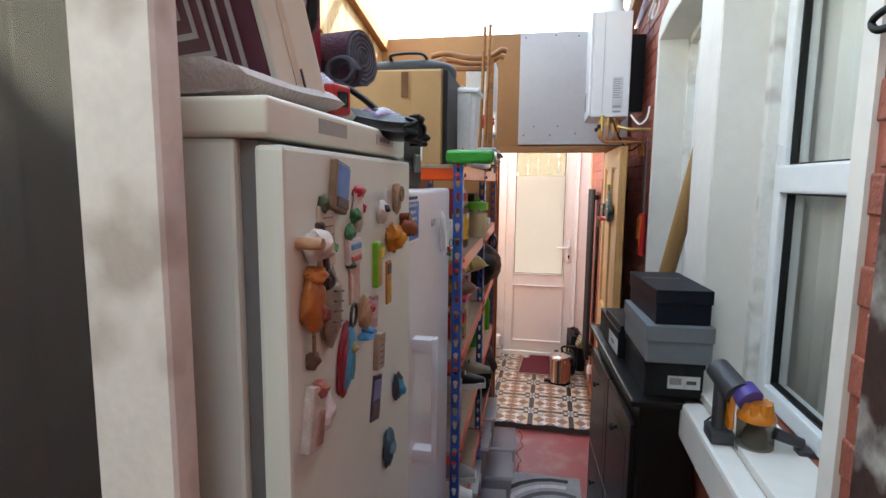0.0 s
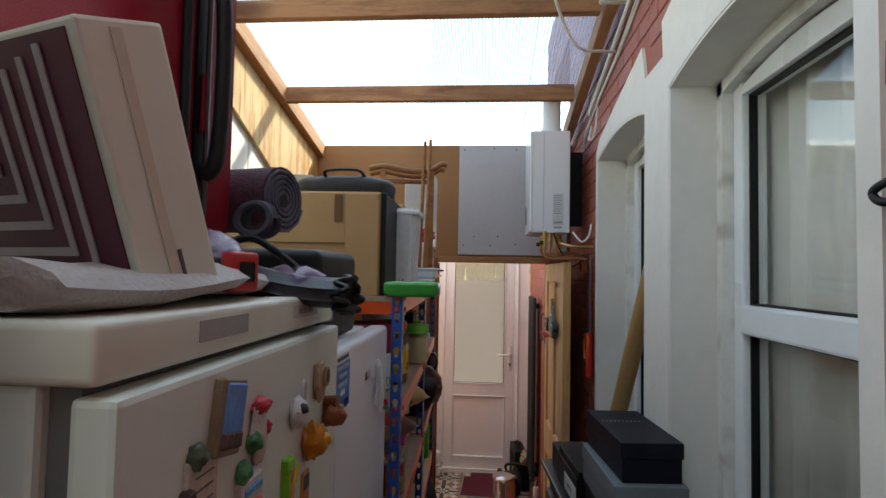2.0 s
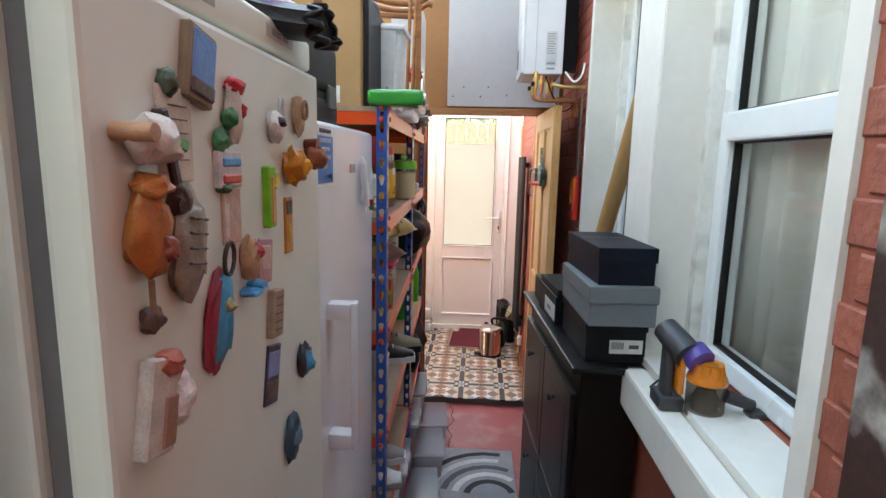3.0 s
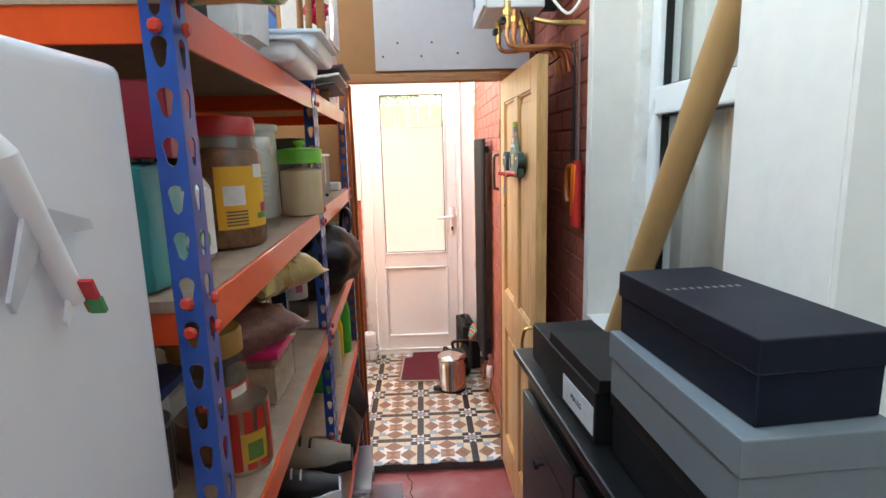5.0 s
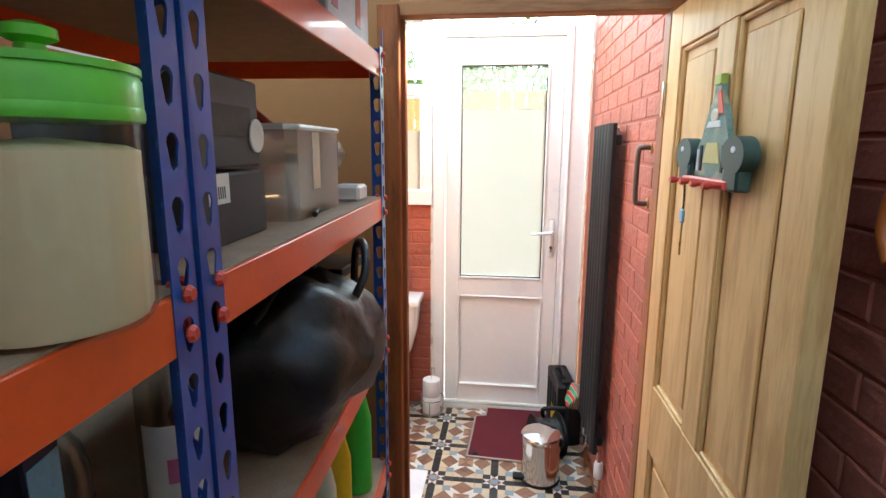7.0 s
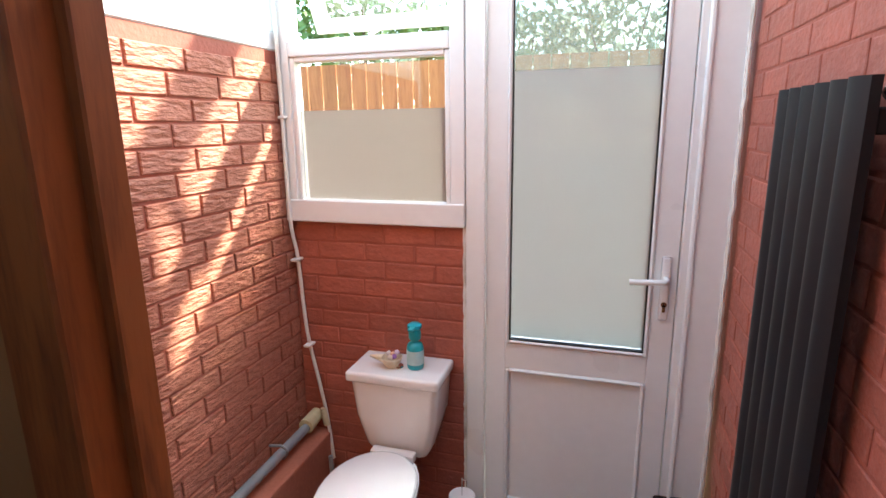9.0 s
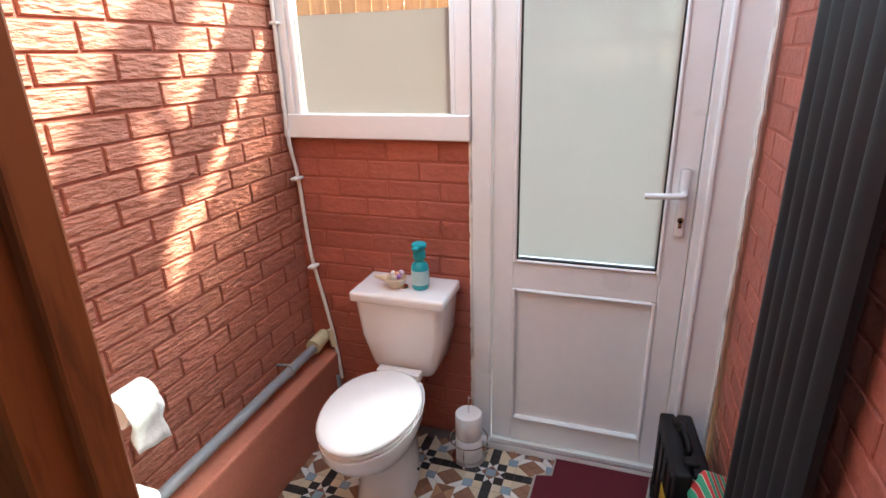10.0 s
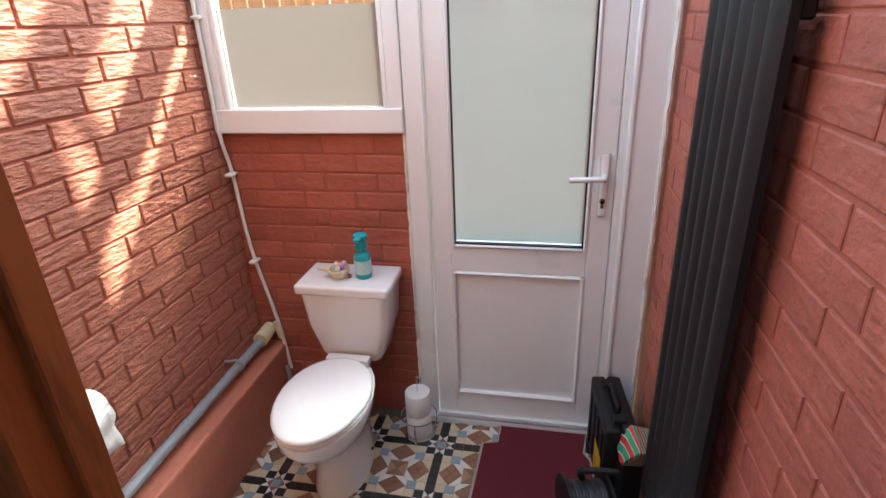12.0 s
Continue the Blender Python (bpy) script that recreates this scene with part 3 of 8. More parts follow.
def toilet_window():
    w = tagged(new("window_3"), "white plastic toilet window, vent ajar at the top", "window", kind="structure")
    x0, x1, z0, z1 = WCL + 0.005, -0.217, 1.285, 2.40
    bar_frame(w, "window_frame", x0, x1, z0, z1, 0.055, BY - 0.030, BY + 0.06)
    part("transom", B(x0 + 0.055, x1 - 0.055, BY - 0.030, BY + 0.06, 1.925, 1.985, 0.006, 2), WHITE_PVC, w)
    a, b = x0 + 0.055, x1 - 0.055
    part("bottom_rail", B(x0, x1, BY - 0.040, BY - 0.030, 1.285, 1.375, 0.004), WHITE_PVC, w)
    for q in ((a, a + 0.02, 1.34, 1.925), (b - 0.02, b, 1.34, 1.925), (a + 0.02, b - 0.02, 1.34, 1.375), (a + 0.02, b - 0.02, 1.905, 1.925)):
        part("bead", B(q[0], q[1], BY - 0.022, BY + 0.03, q[2], q[3], 0.004), WHITE_PVC, w)
    part("frosted_pane", B(a + 0.02, b - 0.02, BY + 0.004, BY + 0.010, 1.375, 1.724), FROST_PALE, w, "frosted lower half of the pane")
    part("clear_pane", B(a + 0.02, b - 0.02, BY + 0.004, BY + 0.010, 1.724, 1.905), GLASS, w)
    s = part("vent_sash", B(-0.001, 0.001, -0.001, 0.001, -0.002, 0), WHITE_PVC, w)
    s.matrix_world = pose(0, BY + 0.05, 2.345, 28)
    for q in ((a + 0.01, a + 0.06, -0.34, 0), (b - 0.06, b - 0.01, -0.34, 0), (a + 0.06, b - 0.06, -0.34, -0.29), (a + 0.06, b - 0.06, -0.05, 0)):
        part("sash_bar", B(q[0], q[1], -0.02, 0.03, q[2], q[3], 0.005), WHITE_PVC, s)
    part("sash_pane", B(a + 0.06, b - 0.06, 0.002, 0.008, -0.29, -0.05), GLASS, s)
    part("stay", cyl(bmesh.new(), (-0.58, BY - 0.01, 1.99), (-0.57, BY + 0.09, 2.03), 0.006, n=8), WHITE_PVC, w)
    # side light above the long brick wall
    v = tagged(new("window_4"), "white framed side window above the brick wall", "window", kind="structure")
    y0, y1 = PY + 0.09, BY + 0.02
    for q in ((y0, y1, 1.95, 2.02), (y0, y1, 2.52, 2.57), (y0, y0 + 0.05, 2.02, 2.52), (y1 - 0.06, y1, 2.02, 2.52)):
        part("window_frame", B(WCL - 0.06, WCL + 0.006, q[0], q[1], q[2], q[3], 0.005), WHITE_PVC, v)
    part("pane", B(WCL - 0.035, WCL - 0.029, y0 + 0.05, y1 - 0.06, 2.02, 2.52), GLASS, v)


toilet_window()


def toilet():
    t = thing("toilet", (-0.458, 4.955, 0), "white ceramic close-coupled toilet with a closed lid", "toilet")
    t.scale.x = 0.90
    bm = bmesh.new()

    def ring(z, rx, ryf, ryb, cy, n=28):
        out = []
        for i in range(n):
            a = 2 * math.pi * i / n
            c, s = math.cos(a), math.sin(a)
            out.append(bm.verts.new((rx * c, cy + (ryb if s > 0 else ryf) * s, z)))
        return out
    prof = [(0.0, 0.115, 0.15, 0.24, 0.05), (0.02, 0.112, 0.15, 0.24, 0.05), (0.12, 0.098, 0.125, 0.25, 0.05), (0.20, 0.105, 0.13, 0.26, 0.04),
            (0.26, 0.13, 0.18, 0.27, 0.02), (0.31, 0.160, 0.225, 0.28, 0.0), (0.36, 0.178, 0.25, 0.28, -0.01), (0.395, 0.182, 0.255, 0.28, -0.01)]
    rs = [ring(*p) for p in prof]
    for p, q in zip(rs, rs[1:]):
        for i in range(28):
            bm.faces.new((p[i], p[(i + 1) % 28], q[(i + 1) % 28], q[i]))
    bm.faces.new(rs[0][::-1]), bm.faces.new(rs[-1])
    part("pan", bm, CERAMIC, t, smooth=50)
    part("bolt_cap", cyl(bmesh.new(), (0.108, 0.13, 0.06), (0.116, 0.13, 0.06), 0.006, n=10), BLACK_SOFT, t)

    def oval(z0, z1, k, rx, ryf, ryb, r=0.008):
        b = bmesh.new()
        rings = []
        for z, s in ((z0, 0.97), (z0 + r, 1), (z1 - r, 1), (z1 - r * 0.3, 0.98), (z1, 0.93), (z1 + 0.004, 0.6), (z1 + 0.005, 0.2)):
            rings.append([b.verts.new((s * rx * math.cos(2 * math.pi * i / 32), -0.01 + s * (ryb if i < 16 else ryf) * math.sin(2 * math.pi * i / 32), z)) for i in range(32)])
        for p, q in zip(rings, rings[1:]):
            for i in range(32):
                b.faces.new((p[i], p[(i + 1) % 32], q[(i + 1) % 32], q[i]))
        b.faces.new(rings[0][::-1]), b.faces.new(rings[-1])
        return b
    part("seat", oval(0.398, 0.416, 1, 0.183, 0.252, 0.215), CERAMIC, t, smooth=50)
    part("lid", oval(0.418, 0.442, 1, 0.188, 0.258, 0.220, 0.010), CERAMIC, t, smooth=50)
    part("hinge_block", B(-0.10, 0.10, 0.205, 0.25, 0.395, 0.43, 0.008, 2), CERAMIC, t, smooth=True)
    bm = bmesh.new()
    rings = []
    for z, hx, y0, y1 in ((0.385, 0.13, 0.275, 0.44), (0.42, 0.150, 0.262, 0.44), (0.55, 0.185, 0.245, 0.44), (0.70, 0.200, 0.235, 0.44)):
        pts = []
        for cx, cy, a0 in ((hx - 0.035, y1 - 0.02, 0), (-hx + 0.035, y1 - 0.02, 90), (-hx + 0.035, y0 + 0.035, 180), (hx - 0.035, y0 + 0.035, 270)):
            rr = 0.02 if a0 < 180 else 0.035
            for k in range(5):
                a = radians(a0 + 22.5 * k)
                pts.append(bm.verts.new((cx + (0.035 if a0 >= 180 else 0.035) * math.cos(a), cy + rr * math.sin(a), z)))
        rings.append(pts)
    for p, q in zip(rings, rings[1:]):
        for i in range(len(p)):
            bm.faces.new((p[i], p[(i + 1) % len(p)], q[(i + 1) % len(q)], q[i]))
    bm.faces.new(rings[0][::-1]), bm.faces.new(rings[-1])
    part("cistern", bm, CERAMIC, t, smooth=50)
    part("cistern_lid", B(-0.210, 0.210, 0.222, 0.445, 0.700, 0.742, 0.014, 3), CERAMIC, t, smooth=50)
    bm = cyl(bmesh.new(), (0, 0.32, 0.742), (0, 0.32, 0.748), 0.020, 0.018, 20)
    part("flush_button", bm, CHROME, t, "chrome push button", smooth=True)


toilet()

# pump bottle and shell dish on the cistern
CT = 0.743
p = thing("pump_bottle", (-0.393, 5.285, CT), "turquoise plastic soap pump bottle on the cistern", "bottle")
TEAL = mat("turquoise_plastic", (0.01, 0.36, 0.42), 0.3, vary=0.05)
part("body", lathe(bmesh.new(), [(0.030, 0), (0.033, 0.006), (0.033, 0.085), (0.028, 0.10), (0.014, 0.108), (0.014, 0.118)], 20), TEAL, p, smooth=50)
part("label_band", lathe(bmesh.new(), [(0.0335, 0.02), (0.0338, 0.021), (0.0338, 0.075), (0.0335, 0.076)], 20), mat("pale_label", (0.45, 0.66, 0.66), 0.5), p, "pale printed label", smooth=50)
bm = lathe(bmesh.new(), [(0.022, 0.118), (0.024, 0.122), (0.024, 0.145), (0.020, 0.158), (0.028, 0.164), (0.028, 0.176), (0.020, 0.182)], 18)
box(bm, -0.012, 0.012, -0.050, 0.0, 0.163, 0.176, 0.004)
part("pump_head", bm, TEAL, p, smooth=50)
s = thing("shell_dish", (-0.485, 5.265, CT), "cream shell-shaped dish holding small purple and white pieces", "dish")
SHELL = mat("cream_porcelain", (0.66, 0.56, 0.40), 0.3, vary=0.08, scale=20)
bm = lathe(bmesh.new(), [(0.020, 0), (0.024, 0.004), (0.036, 0.022), (0.044, 0.040), (0.041, 0.042), (0.032, 0.026), (0.008, 0.014)], 18)
cyl(bm, (-0.035, -0.005, 0.034), (-0.085, -0.012, 0.042), 0.016, 0.004, 10)
part("bowl", bm, SHELL, s, smooth=50)
for i, (x, y, c) in enumerate(((0.01, 0, (0.35, 0.16, 0.5)), (-0.015, 0.01, (0.75, 0.7, 0.7)), (0.018, 0.014, (0.6, 0.5, 0.65)), (0, -0.015, (0.7, 0.66, 0.6)), (0.004, 0.005, (0.75, 0.45, 0.3)))):
    bm = bmesh.new()
    bmesh.ops.create_icosphere(bm, subdivisions=2, radius=0.011, matrix=Matrix.Translation((x, y, 0.044 + 0.006 * (i % 3))))
    for v in bm.verts:
        v.co += Vector(noise.noise_vector(v.co * 90 + Vector((i, 0, 0)))) * 0.003
    part("pebble", bm, mat("pebble_tint", c, 0.5), s, smooth=50)

# spare-roll stand
st = thing("toilet_roll_stand", (-0.205, 5.270, 0), "chrome wire stand holding two spare toilet rolls", "roll stand")
bm = cyl(bmesh.new(), (0, 0, 0.0), (0, 0, 0.006), 0.07, n=24)
part("base", bm, CHROME, st, smooth=True)
bm = sweep(bmesh.new(), [(0, 0, 0.005), (0, 0, 0.27), (0.004, 0, 0.29), (0.018, 0, 0.29), (0.018, 0, 0.26)], 0.003, 8)
part("rod", bm, CHROME, st, smooth=50)
ring_pts = [(0.078 * math.cos(a / 16 * 2 * math.pi), 0.078 * math.sin(a / 16 * 2 * math.pi), 0.10) for a in range(17)]
part("guard_ring", sweep(bmesh.new(), ring_pts, 0.003, 6), CHROME, st, smooth=50)
for a in (30, 150, 270):
    x, y = 0.078 * math.cos(radians(a)), 0.078 * math.sin(radians(a))
    part("guard_wire", sweep(bmesh.new(), [(x * 0.85, y * 0.85, 0.004), (x, y, 0.05), (x, y, 0.10)], 0.003, 6), CHROME, st, smooth=50)
    bm = bmesh.new()
    bmesh.ops.create_icosphere(bm, subdivisions=2, radius=0.008, matrix=Matrix.Translation((x * 0.95, y * 0.95, 0.008)))
    part("ball_foot", bm, CHROME, st, smooth=50)
for z in (0.008, 0.116):
    bm = bmesh.new()
    lathe(bm, [(0.020, z + 0.1), (0.020, z), (0.051, z), (0.054, z + 0.004), (0.054, z + 0.100), (0.051, z + 0.104), (0.020, z + 0.104)], 28)
    r = solid("toilet_roll", bm, PAPER, "white toilet roll on the wire stand", "toilet roll", group="spare rolls", smooth=50, at=pose(-0.205, 5.270, 0))

# roll on the wall, with its flap hanging
h = thing("toilet_roll_holder", (WCL + 0.012, 4.42, 0.72), "wall holder with a white toilet roll, flap hanging", "roll holder")
part("bracket", sweep(bmesh.new(), [(0, -0.075, 0), (0.065, -0.075, 0), (0.065, 0.07, 0)], 0.007, 8, smooth=False), CHROME, h)
part("wall_rose", cyl(bmesh.new(), (-0.004, -0.075, 0), (0.008, -0.075, 0), 0.024, n=18), CHROME, h)
bm = cyl(bmesh.new(), (0.065, -0.055, 0), (0.065, 0.052, 0), 0.047, n=28)
part("roll", bm, PAPER, h, "white tissue roll", smooth=True)
bm = bmesh.new()
grid = []
for i in range(9):
    z = -i / 8 * 0.115
    x = 0.114 + 0.006 * math.sin(i * 0.9)
    grid.append([bm.verts.new((x + 0.003 * math.sin(j * 2 + i), -0.055 + 0.107 * j / 6, z - (0.02 * j / 6 if i == 8 else 0))) for j in range(7)])
for a, b in zip(grid, grid[1:]):
    for j in range(6):
        bm.faces.new((a[j], a[j + 1], b[j + 1], b[j]))
f = part("flap", bm, PAPER, h, smooth=60)
f.modifiers.new("thick", "SOLIDIFY").thickness = 0.002

# small white wash unit by the doorway
u = thing("wash_basin", (-0.845, 4.055, -0.0), "small white wash basin unit against the brick wall", "basin")
part("cabinet_body", B(0.0, 0.10, -0.20, 0.20, 0, 0.55, 0.01, 2), CERAMIC, u)
part("basin_top", B(-0.0, 0.16, -0.22, 0.225, 0.55, 0.62, 0.022, 4), CERAMIC, u, smooth=True)

# white cotton mat, maroon car mat
bm = bmesh.new()
box(bm, -0.740, -0.130, 4.20, 4.645, 0.0, 0.006)
bmesh.ops.subdivide_edges(bm, edges=bm.edges, cuts=10, use_grid_fill=True)
for v in bm.verts:
    v.co.z += 0.002 * (noise.noise(v.co * 9) + 0.5) if v.co.z > 0.003 else 0
solid("bath_mat", bm, mat("white_marbled_mat", (0.74, 0.75, 0.77), 0.55, vary=0.05, scale=5, stain=(0.5, 0.52, 0.56), stain_amt=0.35, stain_scale=5), "white marbled bath mat on the tiles", "mat", smooth=True)
out = [(0.055, 4.80), (0.52, 4.77), (0.535, 4.95), (0.515, 5.20), (0.490, 5.24), (0.505, 5.375), (0.145, 5.385), (0.135, 5.25), (0.075, 5.235), (0.066, 5.00)]
cm = thing("car_mat", (0, 0, 0), "maroon carpet car mat with a grey bound edge", "mat")
part("carpet", prism(bmesh.new(), out, "z", 0.001, 0.011), mat("maroon_carpet", (0.105, 0.007, 0.016), 0.95, vary=0.18, scale=40, bump=0.5, bscale=300), cm)
pts = [(x, y, 0.008) for x, y in out] + [(out[0][0], out[0][1], 0.008)]
part("binding", sweep(bmesh.new(), pts, 0.0065, 6, smooth=False), mat("grey_binding", (0.36, 0.31, 0.27), 0.9), cm)
part("eyelet", lathe(bmesh.new(), [(0.006, 0.0115), (0.006, 0.014), (0.017, 0.014), (0.019, 0.0105)], 16, (0.095, 4.83, 0)), BLACK_SOFT, cm)

# pedal bin
pb = thing("pedal_bin", (0.432, 4.665, 0), "polished steel pedal bin with a black pedal", "bin")
part("bin_body", lathe(bmesh.new(), [(0.090, 0), (0.096, 0.004), (0.096, 0.014), (0.094, 0.018), (0.094, 0.215), (0.092, 0.222)], 36), CHROME, pb, smooth=50)
part("base_ring", lathe(bmesh.new(), [(0.097, 0.0), (0.099, 0.003), (0.099, 0.014), (0.0965, 0.016)], 36), BLACK_SOFT, pb, smooth=50)
part("lid", lathe(bmesh.new(), [(0.096, 0.224), (0.099, 0.227), (0.099, 0.240), (0.094, 0.247), (0.06, 0.256), (0.02, 0.259)], 36), CHROME, pb, "polished domed lid", smooth=30)
part("pedal", B(-0.135, -0.085, -0.045, 0.005, 0.010, 0.024, 0.005, 2), BLACK_SOFT, pb, smooth=True)
part("hinge", B(0.09, 0.108, -0.03, 0.03, 0.19, 0.235, 0.004), BLACK_SOFT, pb)

# cable reel
cr = thing("cable_reel", (0.475, 4.875, 0), "black extension cable reel with wound cable", "cable reel", rz=15)
for x in (-0.075, 0.065):
    bm = cyl(bmesh.new(), (x, 0, 0.118), (x + 0.010, 0, 0.118), 0.115, n=30)
    part("flange", bm, BLACK_SOFT, cr, "scuffed black plastic flange", smooth=True)
CABLE = mat("black_cable", (0.02, 0.02, 0.022), 0.5)
for i in range(12):
    r = 0.088 - 0.004 * (i % 2)
    bm = bmesh.new()
    sweep(bm, [(-0.060 + i * 0.0105, r * math.cos(a / 14 * 2 * math.pi), 0.118 + r * math.sin(a / 14 * 2 * math.pi)) for a in range(15)], 0.0058, 6, smooth=False)
    part("cable_turn", bm, CABLE, cr, smooth=60)
part("drum", cyl(bmesh.new(), (-0.07, 0, 0.118), (0.07, 0, 0.118), 0.078, n=20), BLACK_SOFT, cr, smooth=True)
part("handle", sweep(bmesh.new(), [(0.0, 0.06, 0.19), (-0.01, 0.03, 0.255), (0.10, 0.0, 0.262)], 0.012, 8), BLACK_SOFT, cr, smooth=50)
part("plug", B(-0.125, -0.086, -0.03, 0.01, 0.05, 0.085, 0.006, 2), WHITE_PVC, cr, "white plug", smooth=True)

# tool case with a wrapped packet leaning on it
tc_ = thing("tool_case", (0.575, 5.18, 0), "black plastic tool case standing on end", "tool case", rz=6)
part("shell_half", B(-0.055, -0.002, -0.16, 0.16, 0, 0.33, 0.014, 3), BLACK_SOFT, tc_, smooth=True)
part("shell_half", B(0.002, 0.055, -0.16, 0.16, 0, 0.33, 0.014, 3), BLACK_SOFT, tc_, smooth=True)
for y in (-0.10, 0.10):
    part("latch", B(-0.022, 0.022, y - 0.02, y + 0.02, 0.325, 0.345, 0.004), BLACK_SOFT, tc_)
part("grip", sweep(bmesh.new(), [(0, -0.06, 0.33), (0, -0.055, 0.36), (0, 0.055, 0.36), (0, 0.06, 0.33)], 0.010, 8), BLACK_SOFT, tc_, smooth=50)
for k in range(4):
    part("rib", B(-0.061, -0.054, -0.12 + k * 0.07, -0.09 + k * 0.07, 0.05, 0.28, 0.003), BLACK_SOFT, tc_)
part("sticker", B(-0.063, -0.0612, -0.14, -0.03, 0.04, 0.18), mat("yellow_label", (0.55, 0.36, 0.02), 0.5, vary=0.25, scale=25), tc_, "yellow warning label")
gp = thing("wrapped_packet", (0.615, 5.02, 0.22), "packet in red and green patterned wrapping paper", "packet", rz=20)
WRAP = bpy.data.materials.new("wrapping_paper")
WRAP.use_nodes = True
wnt = WRAP.node_tree
wv = wnt.nodes.new("ShaderNodeTexWave")
wv.inputs["Scale"].default_value = 14
tcx = wnt.nodes.new("ShaderNodeTexCoord")
wnt.links.new(tcx.outputs["Object"], wv.inputs["Vector"])
rp = wnt.nodes.new("ShaderNodeValToRGB")
rp.color_ramp.interpolation = "CONSTANT"
rp.color_ramp.elements[0].color = (0.55, 0.05, 0.05, 1)
rp.color_ramp.elements[1].position, rp.color_ramp.elements[1].color = 0.35, (0.7, 0.66, 0.55, 1)
e3 = rp.color_ramp.elements.new(0.55)
e3.color = (0.05, 0.36, 0.20, 1)
wnt.links.new(wv.outputs[0], rp.inputs[0]), wnt.links.new(rp.outputs[0], wnt.nodes["Principled BSDF"].inputs[0])
bm = B(-0.045, 0.045, -0.05, 0.05, 0.0, 0.10, 0.012, 2, m=pose(0, 0, 0.02, 20, 25, 0))
for v in bm.verts:
    v.co += Vector(noise.noise_vector(v.co * 14)) * 0.010
part("packet_wrap", bm, WRAP, gp)
part("packet_base", B(-0.03, 0.045, -0.04, 0.05, -0.22, 0.03, 0.006), BLACK_SOFT, gp)

# vertical radiator
rd = thing("radiator", (0, 0, 0), "tall anthracite vertical panel radiator", "radiator")
for i in range(6):
    y = 4.445 + i * 0.072
    bm = bmesh.new()
    n = 8
    ol = [(0.665, y), (0.630, y)]
    ol = [(0.655, y - 0.033)] + [(0.640 - 0.016 * math.sin(math.pi * k / n), y - 0.033 + 0.066 * k / n) for k in range(n + 1)] + [(0.655, y + 0.033)]
    prism(bm, ol, "z", 0.30, 1.725)
    part("tube", bm, ANTHRACITE, rd, smooth=50)
for z in (0.36, 1.66):
    part("header", B(0.655, 0.678, 4.415, 4.835, z - 0.02, z + 0.02, 0.004), ANTHRACITE, rd)
    part("wall_bracket", B(0.678, WCR + 0.002, 4.60, 4.64, z - 0.015, z + 0.015), ANTHRACITE, rd)
part("bleed_valve", cyl(bmesh.new(), (0.668, 4.415, 1.70), (0.668, 4.385, 1.70), 0.012, n=12), CHROME, rd, smooth=True)
for y in (4.44, 4.81):
    v = part("valve", lathe(bmesh.new(), [(0.018, 0.10), (0.021, 0.104), (0.021, 0.165), (0.016, 0.178)], 16, (0.668, y - 0.02, 0.085)), WHITE_PVC, rd, "white thermostatic valve head", smooth=50)
    part("valve_body", lathe(bmesh.new(), [(0.010, 0.12), (0.014, 0.13), (0.014, 0.185)], 12, (0.668, y - 0.02, 0)), CHROME, rd, smooth=50)
    part("pipe_tail", cyl(bmesh.new(), (0.668, y - 0.02, 0.0), (0.668, y - 0.02, 0.125), 0.0075, n=10), COPPER, rd, smooth=True)
    part("union", cyl(bmesh.new(), (0.668, y - 0.02, 0.26), (0.668, y, 0.31), 0.010, n=10), CHROME, rd, smooth=True)
hp = solid("wall_pipe_run", sweep(bmesh.new(), [(0.685, 3.93, 0.03), (0.685, 4.70, 0.03), (0.685, 4.79, 0.05)], 0.0075, 8), COPPER, "thin copper pipe along the foot of the wall", "pipe", smooth=50)
gh = thing("grab_pipe", (0, 0, 0), "small bent metal pipe handle on the brick wall", "pipe")
part("pipe_bend", sweep(bmesh.new(), [(0.70, 4.03, 1.63), (0.665, 4.03, 1.63), (0.655, 4.03, 1.61), (0.655, 4.03, 1.47), (0.665, 4.03, 1.45), (0.70, 4.03, 1.45)], 0.009, 8), mat("dull_iron", (0.16, 0.13, 0.11), 0.5, metal=0.8), gh, smooth=50)
for z in (1.63, 1.45):
    part("rose", cyl(bmesh.new(), (0.70, 4.03, z), (0.692, 4.03, z), 0.016, n=12), BRASS, gh, smooth=True)

# waste pipe on the ledge, cable in the corner
wp = thing("waste_pipe", (0, 0, 0), "grey plastic waste pipe running above the ledge", "pipe")
part("pipe", cyl(bmesh.new(), (-0.915, PY + 0.1, 0.365), (-0.915, 5.36, 0.385), 0.020, n=18), GREY_PLASTIC, wp, smooth=True)
part("end_flange", cyl(bmesh.new(), (-0.915, 5.30, 0.39), (-0.915, 5.40, 0.40), 0.034, 0.030, 18), mat("cream_mastic", (0.62, 0.55, 0.33), 0.6), wp, "cream mastic collar", smooth=True)
for y in (4.35, 5.12):
    b = sweep(bmesh.new(), [(-0.975, y, 0.40), (-0.94, y, 0.405), (-0.915, y, 0.408), (-0.892, y, 0.385), (-0.915, y, 0.350)], 0.006, 6)
    part("pipe_clip", b, GREY_PLASTIC, wp, smooth=50)
part("overflow_stub", cyl(bmesh.new(), (-0.80, 5.30, 0.10), (-0.81, 5.31, 0.26), 0.010, n=12), GREY_PLASTIC, wp, smooth=True)
cb = thing("white_conduit_cable", (0, 0, 0), "white cable clipped down the wall corner", "cable")
